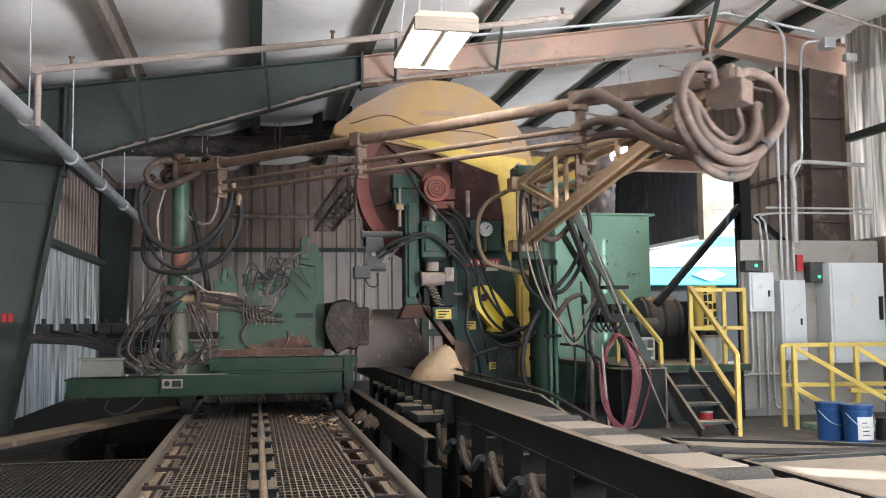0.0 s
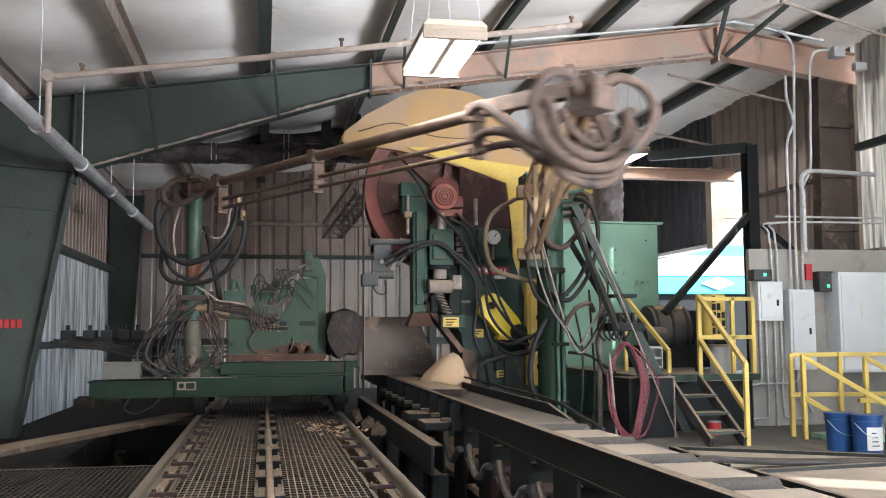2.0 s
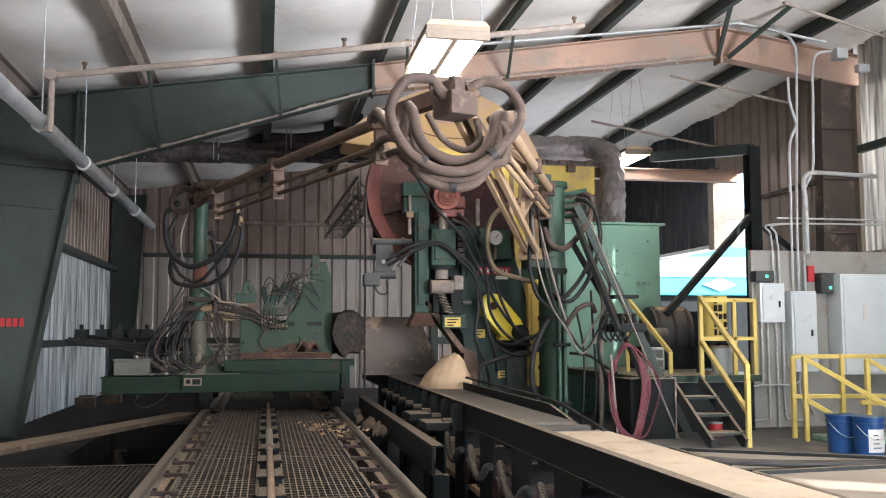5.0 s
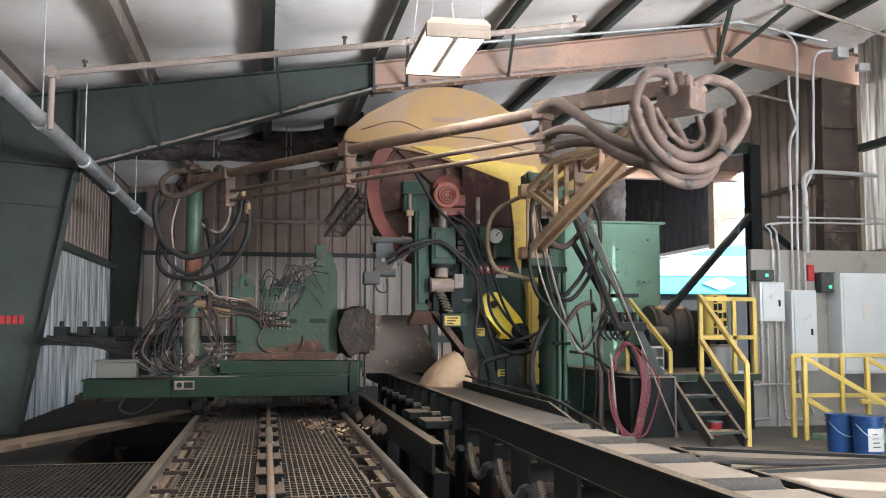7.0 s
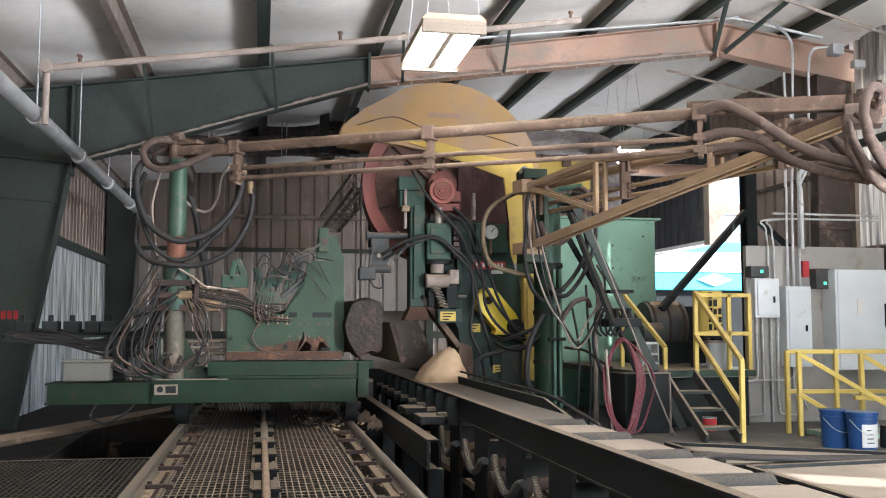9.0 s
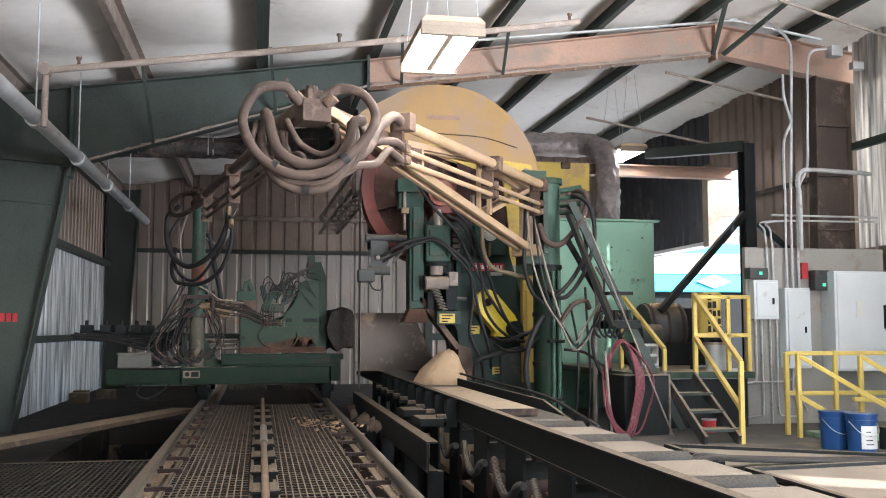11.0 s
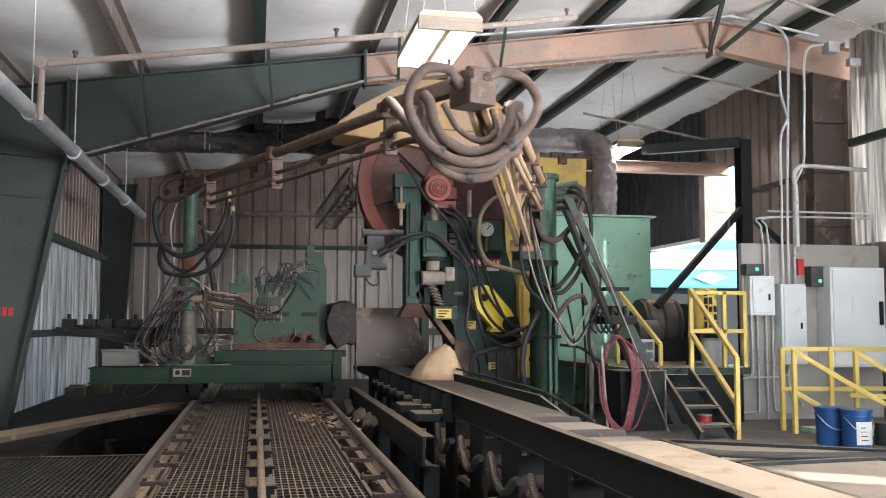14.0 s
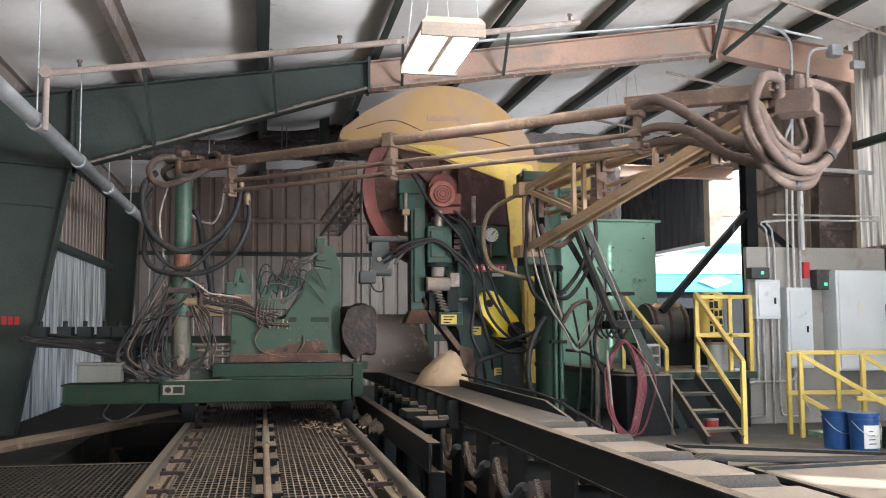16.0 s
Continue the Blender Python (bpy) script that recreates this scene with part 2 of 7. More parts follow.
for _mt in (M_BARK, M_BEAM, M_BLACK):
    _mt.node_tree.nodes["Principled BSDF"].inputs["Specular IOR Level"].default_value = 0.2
M_ROLLER.node_tree.nodes["Principled BSDF"].inputs["Specular IOR Level"].default_value = 0.12
M_TUBE = glow("fluorescent_tube", (1.0, 0.95, 0.85), 4.5)
M_CLEAR = bpy.data.materials.new("milky_daylight_panel")
M_CLEAR.use_nodes = True
_n, _l = M_CLEAR.node_tree.nodes, M_CLEAR.node_tree.links
_t, _m, _z = _n.new("ShaderNodeBsdfTranslucent"), _n.new("ShaderNodeMixShader"), _n.new("ShaderNodeTexNoise")
_r = _n.new("ShaderNodeValToRGB")
_z.inputs["Scale"].default_value, _z.inputs["Detail"].default_value = 2.5, 7
_r.color_ramp.elements[0].position, _r.color_ramp.elements[1].position = 0.36, 0.64
_r.color_ramp.elements[0].color, _r.color_ramp.elements[1].color = (0.26, 0.25, 0.235, 1), (0.78, 0.75, 0.7, 1)
_c, _p = _n.new("ShaderNodeTexCoord"), _n.new("ShaderNodeMapping")
_p.inputs["Scale"].default_value = (5.0, 5.0, 0.35)
_l.new(_c.outputs["Object"], _p.inputs["Vector"])
_l.new(_p.outputs[0], _z.inputs["Vector"])
_l.new(_z.outputs["Fac"], _r.inputs[0])
_l.new(_r.outputs[0], _t.inputs["Color"])
_l.new(_r.outputs[0], _n["Principled BSDF"].inputs["Base Color"])
_n["Principled BSDF"].inputs["Roughness"].default_value = 0.45
_m.inputs[0].default_value = 0.42
_l.new(_n["Principled BSDF"].outputs[0], _m.inputs[1])
_l.new(_t.outputs[0], _m.inputs[2])
_l.new(_m.outputs[0], _n["Material Output"].inputs[0])
M_GREENLED = glow("green_indicator", (0.1, 0.8, 0.4), 0.22)


# ---- mesh helpers ----
def part(name, bm, material, parent=None, label="", smooth=False):
    me = bpy.data.meshes.new(name)
    bmesh.ops.recalc_face_normals(bm, faces=bm.faces[:])
    bm.to_mesh(me)
    bm.free()
    me.materials.append(material)
    if smooth:
        for p in me.polygons:
            p.use_smooth = True
        me.set_sharp_from_angle(angle=radians(40))
    ob = new(name, me)
    if parent:
        ob.parent = parent
    if label:
        ob["label"] = label
    return ob


def box(bm, x0, x1, y0, y1, z0, z1, bevel=0.0, m=None):
    r = bmesh.ops.create_cube(bm, size=1)
    t = Matrix.Translation(((x0 + x1) / 2, (y0 + y1) / 2, (z0 + z1) / 2)) @ Matrix.Diagonal((x1 - x0, y1 - y0, z1 - z0, 1))
    bmesh.ops.transform(bm, verts=r["verts"], matrix=(m @ t) if m else t)
    if bevel:
        es = list({e for v in r["verts"] for e in v.link_edges})
        bmesh.ops.bevel(bm, geom=es, offset=bevel, segments=2, profile=0.6, affect="EDGES")
    return bm


def rod(bm, a, b, r, seg=12, r2=None):
    a, b = Vector(a), Vector(b)
    d = b - a
    m = Matrix.Translation((a + b) / 2) @ d.to_track_quat("Z", "Y").to_matrix().to_4x4()
    bmesh.ops.create_cone(bm, cap_ends=True, segments=seg, radius1=r, radius2=r if r2 is None else r2, depth=d.length, matrix=m)
    return bm


def bar(bm, a, b, w, h, bevel=0.0, up=(0, 0, 1)):
    """A square bar from a to b, w across and h deep."""
    a, b = Vector(a), Vector(b)
    d = (b - a).normalized()
    s = d.cross(Vector(up))
    s = s.normalized() if s.length > 1e-4 else Vector((1, 0, 0))
    u = s.cross(d)
    m = Matrix((( *s, 0), (*d, 0), (*u, 0), (0, 0, 0, 1))).transposed()
    m.translation = (a + b) / 2
    n = (b - a).length
    return box(bm, -w / 2, w / 2, -n / 2, n / 2, -h / 2, h / 2, bevel, m)


def spline(pts, n=8):
    pts = [Vector(p) for p in pts]
    ext = [2 * pts[0] - pts[1]] + pts + [2 * pts[-1] - pts[-2]]
    out = []
    for i in range(1, len(ext) - 2):
        p0, p1, p2, p3 = ext[i - 1:i + 3]
        for k in range(n):
            t = k / n
            out.append(0.5 * (2 * p1 + (p2 - p0) * t + (2 * p0 - 5 * p1 + 4 * p2 - p3) * t * t + (3 * p1 - p0 - 3 * p2 + p3) * t ** 3))
    out.append(pts[-1])
    return out


def tube(bm, pts, r, n=8, seg=8, crinkle=0.0):
    """A round hose or pipe along a smooth line through pts."""
    line = spline(pts, n)
    ring0 = None
    ref = Vector((0.13, 0.31, 0.94))
    for i, p in enumerate(line):
        d = (line[min(i + 1, len(line) - 1)] - line[max(i - 1, 0)]).normalized()
        s = d.cross(ref)
        s = (s if s.length > 1e-3 else d.cross(Vector((1, 0, 0)))).normalized()
        ref = s.cross(d)
        ring = [bm.verts.new(p + r * (1 + (crinkle * noise.noise((p.x * 7 + 3 * math.cos(a), p.y * 7 + 3 * math.sin(a), p.z * 9)) if crinkle else 0)) * (math.cos(a) * s + math.sin(a) * ref)) for a in (2 * math.pi * k / seg for k in range(seg))]
        if ring0:
            for k in range(seg):
                bm.faces.new((ring0[k], ring0[(k + 1) % seg], ring[(k + 1) % seg], ring[k]))
        else:
            bm.faces.new(ring[::-1])
        ring0 = ring
    bm.faces.new(ring0)
    return bm


def prism(bm, outline, axis, lo, hi):
    """A flat outline pushed through a thickness along an axis: points are (x, z) for 'y', (y, z) for 'x', (x, y) for 'z'."""
    def at(p, d):
        return {"y": (p[0], d, p[1]), "x": (d, p[0], p[1]), "z": (p[0], p[1], d)}[axis]
    A = [bm.verts.new(at(p, lo)) for p in outline]
    B = [bm.verts.new(at(p, hi)) for p in outline]
    n = len(outline)
    bm.faces.new(A[::-1]), bm.faces.new(B)
    for i in range(n):
        bm.faces.new((A[i], A[(i + 1) % n], B[(i + 1) % n], B[i]))
    return bm


def B():
    return bmesh.new()


def empty(name, m=None):
    ob = new(name)
    if m:
        ob.matrix_basis = m
    return ob


def corrugated(bm, u0, u1, top, bottom, axis, d, pitch=0.305, depth=0.032):
    """Ribbed wall sheet with thickness between u0 and u1; top and bottom are heights or functions of u."""
    us = []
    u = u0
    while u < u1:
        for f, h in ((0.0, 0), (0.62, 0), (0.72, 1), (0.9, 1)):
            if u + f * pitch < u1:
                us.append((u + f * pitch, h * depth))
        u += pitch
    us.append((u1, 0))
    prev = None
    for u, h in us:
        zt = top(u) if callable(top) else top
        zb = bottom(u) if callable(bottom) else bottom
        col = []
        for off in (h, h + math.copysign(0.004, depth)):
            for z in (zb, zt):
                col.append(bm.verts.new((u, d + off, z) if axis == "y" else (d + off, u, z)))
        if prev:
            for a, b in ((0, 1), (3, 2), (1, 3), (2, 0)):
                bm.faces.new((prev[a], prev[b], col[b], col[a]))
        prev = col
    return bm


RIDGE_X, RIDGE_Z, SLOPE = 6.05, 5.35, 0.15


def roof_z(x):
    return RIDGE_Z - SLOPE * abs(x - RIDGE_X)


# ---- building shell ----
def build_shell():
    g = part("ground", prism(B(), [(-300, -300), (300, -300), (300, 400), (-300, 400)], "z", -0.75, -0.7), M_GRAVEL)
    tagged(g, "pale dusty gravel yard around the mill", "ground", kind="structure")
    bm = B()
    box(bm, 3.3, 30, 7.0, 30, -0.3, 0.0)
    box(bm, 3.3, 4.6, -4, 7.0, -0.3, 0.0)
    box(bm, 2.6, 3.3, 9.0, 30, -0.3, 0.0)
    f = tagged(part("floor", bm, M_FLOOR), "dusty grey concrete mill floor strewn with sawdust", "floor", kind="structure")
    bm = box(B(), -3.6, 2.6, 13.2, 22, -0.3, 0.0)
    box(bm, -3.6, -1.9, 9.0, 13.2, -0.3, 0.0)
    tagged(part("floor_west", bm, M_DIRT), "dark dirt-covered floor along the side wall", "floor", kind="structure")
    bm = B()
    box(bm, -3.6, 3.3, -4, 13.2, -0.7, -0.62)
    tagged(part("pit_floor", bm, M_PIT), "pit floor under the carriage track, near-black for shade", "floor", kind="structure")
    # Unseen pit sides, added to block daylight from below the slabs.
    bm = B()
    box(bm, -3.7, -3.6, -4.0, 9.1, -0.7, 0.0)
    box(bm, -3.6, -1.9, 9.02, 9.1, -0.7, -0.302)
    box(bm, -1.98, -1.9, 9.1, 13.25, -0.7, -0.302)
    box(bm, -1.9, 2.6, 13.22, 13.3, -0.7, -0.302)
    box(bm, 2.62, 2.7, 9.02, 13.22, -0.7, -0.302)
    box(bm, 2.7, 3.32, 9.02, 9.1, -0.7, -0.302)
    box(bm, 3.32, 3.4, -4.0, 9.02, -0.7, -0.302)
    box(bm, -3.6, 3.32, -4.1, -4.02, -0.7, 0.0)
    tagged(part("pit_light_block", bm, M_PIT), "unseen dark pit walls added to keep daylight out", "wall", kind="structure")
    # Out-of-view pale slab, added so the sun bounces onto the roof.
    tagged(part("bounce_floor", box(B(), 4.6, 30, -12, 7.0, -0.3, 0.0), M_BOUNCE), "unseen pale floor slab added to bounce sunlight upward", "floor", kind="structure")
    # walls
    bm = corrugated(B(), 4.0, 21.0, 4.3, 2.46, "x", -3.15, 0.305, -0.032)
    tagged(part("wall_west_upper", bm, M_CORRB), "ribbed brown metal side wall under the eave", "wall", kind="structure")
    bm = corrugated(B(), 4.0, 21.0, 2.46, 0.0, "x", -3.15, 0.305, -0.032)
    tagged(part("wall_west", bm, M_CLEAR), "ribbed milky wall panels glowing with daylight", "wall", kind="structure")
    bm = corrugated(B(), -3.15, 8.1, lambda u: roof_z(u) + 0.28, 2.84, "y", 21.0, 0.305, 0.032)
    tagged(part("wall_north_upper", bm, M_CORRB), "ribbed brown metal upper end wall", "wall", kind="structure")
    bm = corrugated(B(), -3.15, 8.1, 2.84, 0.0, "y", 21.0, 0.305, 0.032)
    tagged(part("wall_north", bm, M_CORR), "ribbed pale grey metal lower end wall", "wall", kind="structure")
    bm = B()
    corrugated(bm, 12.0, 14.7, lambda u: 5.5, 0.0, "x", 8.1, 0.305, 0.032)
    corrugated(bm, 14.7, 16.3, lambda u: 5.5, 3.95, "x", 8.1, 0.305, 0.032)
    corrugated(bm, 4.0, 8.8, lambda u: 5.5, 0.0, "x", 8.1, 0.305, 0.032)
    corrugated(bm, 8.8, 11.9, lambda u: 2.3, 0.0, "x", 8.1, 0.305, 0.032)
    # Unseen near wall; the slot left here throws a sun patch on the table.
    corrugated(bm, 2.95, 4.0, lambda u: 5.5, 2.7, "x", 8.1, 0.305, 0.032)
    corrugated(bm, 2.5, 2.95, lambda u: 3.05, 2.7, "x", 8.1, 0.305, 0.032)
    corrugated(bm, 2.5, 2.95, lambda u: 5.5, 3.42, "x", 8.1, 0.305, 0.032)
    corrugated(bm, -4.0, 2.5, lambda u: 5.5, 2.7, "x", 8.1, 0.305, 0.032)
    tagged(part("wall_east", bm, M_CORRB), "ribbed brown metal side wall above a wide opening, unseen near part slotted for sunlight", "wall", kind="structure")
    bm = corrugated(B(), 16.3, 23.0, 5.5, 2.8, "x", 8.1, 0.305, 0.032)
    tagged(part("wall_east_far", bm, M_DARKSHEET), "ribbed metal wall above the far opening, darkened for shade", "wall", kind="structure")
    tagged(part("trim_soffit", box(B(), 8.02, 8.3, 16.43, 23.0, 2.73, 2.795), M_WHITE), "white sill edge under the dark wall", "trim", kind="structure")
    bm = corrugated(B(), 8.8, 11.9, 5.5, 2.3, "x", 8.1, 0.305, 0.032)
    tagged(part("wall_east_panel", bm, M_CLEAR), "ribbed milky wall panel bright with sunlight", "wall", kind="structure")
    # Unseen end wall; its opening is sized for the light it admits.
    bm = corrugated(B(), -3.15, 8.0, lambda u: roof_z(u) + 0.28, lambda u: 3.4 if u > -2.2 else 0.0, "y", -4.0, 0.305, -0.032)
    tagged(part("wall_south", bm, M_CORR), "unseen ribbed end wall, left open to let light in", "wall", kind="structure")
    bm = corrugated(B(), -4.0, 4.0, 4.3, 0.0, "x", -3.15, 0.305, -0.032)
    tagged(part("wall_west_near", bm, M_CORR), "ribbed pale metal side wall", "wall", kind="structure")
    # roof: sagging insulation between purlins
    bm = B()
    xs = [-3.3 + i * (12.2 / 122) for i in range(123)]
    ys = [-4.2 + i * (25.4 / 120) for i in range(121)]
    step = 1.45
    rows = []
    for y in ys:
        row = []
        for x in xs:
            k = ((x - RIDGE_X + 0.27) / step) % 1.0
            sag = (0.05 + 0.075 * abs(math.sin(math.pi * (y + 0.4 * noise.noise((x * 0.5, 3, 0))) / 1.9)) ** 0.6) * math.sin(math.pi * k) + 0.015 * noise.noise((x * 2, y * 0.9, 0))
            row.append(bm.verts.new((x, y, roof_z(x) + 0.26 - sag)))
        rows.append(row)
    for j in range(len(ys) - 1):
        for i in range(len(xs) - 1):
            bm.faces.new((rows[j][i], rows[j][i + 1], rows[j + 1][i + 1], rows[j + 1][i]))
    c = part("ceiling", bm, M_ROOF, smooth=True)
    c.modifiers.new("thick", "SOLIDIFY").thickness = -0.05
    tagged(c, "white sagging insulation under the metal roof", "ceiling", kind="structure")
    for i in range(-7, 3):
        x = RIDGE_X - 0.27 + step * i
        if x > 8.2 or x < -3.2:
            continue
        z = roof_z(x)
        bm = B()
        box(bm, x - 0.006, x + 0.006, -4.1, 21.0, z + 0.02, z + 0.22)
        box(bm, x - 0.006, x + 0.07, -4.1, 21.0, z + 0.2, z + 0.212)
        box(bm, x - 0.07, x + 0.006, -4.1, 21.0, z + 0.01, z + 0.022)
        box(bm, x - 0.07, x - 0.06, -4.1, 21.0, z + 0.022, z + 0.045)
        dusty = i < -4
        tagged(part("roof_purlin", bm, M_DUSTPIPE if dusty else M_FRAME), "taupe dust-coated steel roof purlin under white insulation" if dusty else "dark green steel roof purlin under white insulation", "purlin", "roof purlins", "structure")


def i_beam(th, name, outline_top, outline_bot, y, material, label="", flange=0.2, web=0.01, t=0.014):
    """A welded frame member in a plane of constant y, from its top and bottom edge lines of (x, z)."""
    part(name + "_web", prism(B(), outline_top + outline_bot[::-1], "y", y - web / 2, y + web / 2), material, th, label)
    for line, s in ((outline_top, -1), (outline_bot, 1)):
        for (xa, za), (xb, zb) in zip(line[:-1], line[1:]):
            part(name + "_flange", bar(B(), (xa, y, za + s * t / 2), (xb, y, zb + s * t / 2), flange, t), material, th, label)


def portal(y, base=0.0):
    th = empty("portal_frame")
    tagged(th, "dark green tapered steel portal frame with a primer-red rafter", "steel frame", "portal frames")
    bm = B()
    # tapered column with its knee
    col = [(-3.12, base), (-2.8, base), (-2.26, 3.12), (-2.24, 4.08), (-3.12, 3.94)]
    prism(bm, col, "y", y - 0.005, y + 0.005)
    part("column_web", bm, M_FRAME, th)
    bm = B()
    bar(bm, (-2.8, y, base), (-2.26, y, 3.12), 0.22, 0.016, up=(-1, 0, 0.2))
    part("column_flange", bm, M_FRAME, th)
    bm = bar(B(), (-3.12, y, base), (-3.12, y, 3.94), 0.22, 0.016, up=(1, 0, 0))
    part("column_flange", bm, M_FRAME, th)
    bm = B()
    bar(bm, (-2.25, y, 3.0), (-2.24, y, 4.1), 0.22, 0.03, up=(1, 0, 0))
    bar(bm, (-3.12, y, 3.2), (-2.26, y, 3.14), 0.2, 0.012)
    bar(bm, (-3.12, y, 2.72), (-2.33, y, 2.66), 0.1, 0.012)
    part("stiffener", bm, M_FRAME, th)
    bm = B()
    bar(bm, (-3.12, y, 3.94), (-2.24, y, 4.08), 0.22, 0.014)
    part("knee_cap", bm, M_FRAME, th)
    i_beam(th, "haunch", [(-2.22, 4.09), (1.3, 4.61)], [(-2.22, 3.13), (1.3, 4.24)], y, M_FRAME)
    part("splice_plate", box(B(), 1.285, 1.315, y - 0.11, y + 0.11, 4.2, 4.66), M_FRAME, th)
    i_beam(th, "rafter", [(1.32, 4.61), (6.05, 5.35)], [(1.32, 4.25), (6.05, 4.93)], y, M_PRIMER, "rafter in faded primer red")
    part("ridge_plate", box(B(), 6.035, 6.065, y - 0.11, y + 0.11, 4.86, 5.42), M_PRIMER, th)
    i_beam(th, "rafter", [(6.07, 5.35), (8.6, 5.0)], [(6.07, 4.93), (8.6, 4.53)], y, M_PRIMER, "rafter in faded primer red")
    for a, b in (((-2.2, 3.145), (1.28, 4.245)), ((1.34, 4.262), (6.02, 4.936))):
        bm = B()
        n = 60
        for i in range(n):
            f0, f1 = i / n, (i + 1) / n
            h = 0.02 + 0.03 * abs(noise.noise((f0 * 40, a[0], 2.0)))
            bar(bm, (a[0] + (b[0] - a[0]) * f0, y - 0.103, a[1] + (b[1] - a[1]) * f0 + h / 2), (a[0] + (b[0] - a[0]) * f1, y - 0.103, a[1] + (b[1] - a[1]) * f1 + h / 2), 0.008, h)
        tagged(part("dust_crust", bm, M_DUSTPIPE, th, "pale sawdust caked on the flange"), kind="stuff")
    # bolts along the lower flange
    bm = B()
    for i in range(26):
        x = 1.5 + i * 0.17
        rod(bm, (x, y - 0.07, 4.25 + (x - 1.32) * 0.1438 - 0.012), (x, y - 0.07, 4.25 + (x - 1.32) * 0.1438 - 0.03), 0.012, 6)
    tagged(part("bolts", bm, M_PRIMER, th), kind="stuff")
    # brace angles down from the purlins to the lower flange
    for x in (-1.3, 0.15, 1.72, 3.05):
        bm = B()
        zb = 3.13 + (x + 2.22) * 0.315 if x < 1.3 else 4.25 + (x - 1.32) * 0.1438
        bar(bm, (x - 0.08, y - 0.75, roof_z(x) + 0.03), (x, y - 0.1, zb), 0.035, 0.035)
        part("flange_brace", bm, M_FRAME, th)
    for x0, x1 in ((5.85, 6.0), (6.55, 6.15)):
        bm = B()
        bar(bm, (x0 + (x0 - 6.05) * 0.2, y - 0.9, 5.42), (x1, y - 0.1, 4.93), 0.05, 0.05)
        part("flange_brace", bm, M_FRAME, th)
    return th


build_shell()
portal(12.0)


# ---- carriage track ----
def grating(x0, x1, y0, y1, z, name, label, dx=0.042, dy=0.1, material=M_GRATE):
    bm = B()
    n = int((x1 - x0) / dx)
    for i in range(n + 1):
        x = x0 + i * dx
        vs = [bm.verts.new(p) for p in ((x - .0045, y0, z), (x + .0045, y0, z), (x + .0045, y1, z), (x - .0045, y1, z), (x - .0045, y0, z - .01), (x + .0045, y0, z - .01), (x + .0045, y1, z - .01), (x - .0045, y1, z - .01))]
        for q in ((0, 1, 2, 3), (0, 4, 5, 1), (1, 5, 6, 2), (2, 6, 7, 3), (3, 7, 4, 0)):
            bm.faces.new([vs[k] for k in q])
    n = int((y1 - y0) / dy)
    for i in range(n + 1):
        y = y0 + i * dy
        vs = [bm.verts.new(p) for p in ((x0, y - .008, z - .002), (x1, y - .008, z - .002), (x1, y + .008, z - .002), (x0, y + .008, z - .002), (x0, y - .008, z - .01), (x1, y - .008, z - .01))]
        for q in ((0, 1, 2, 3), (0, 4, 5, 1)):
            bm.faces.new([vs[k] for k in q])
    return tagged(part(name, bm, material), label, "grating", kind="structure")


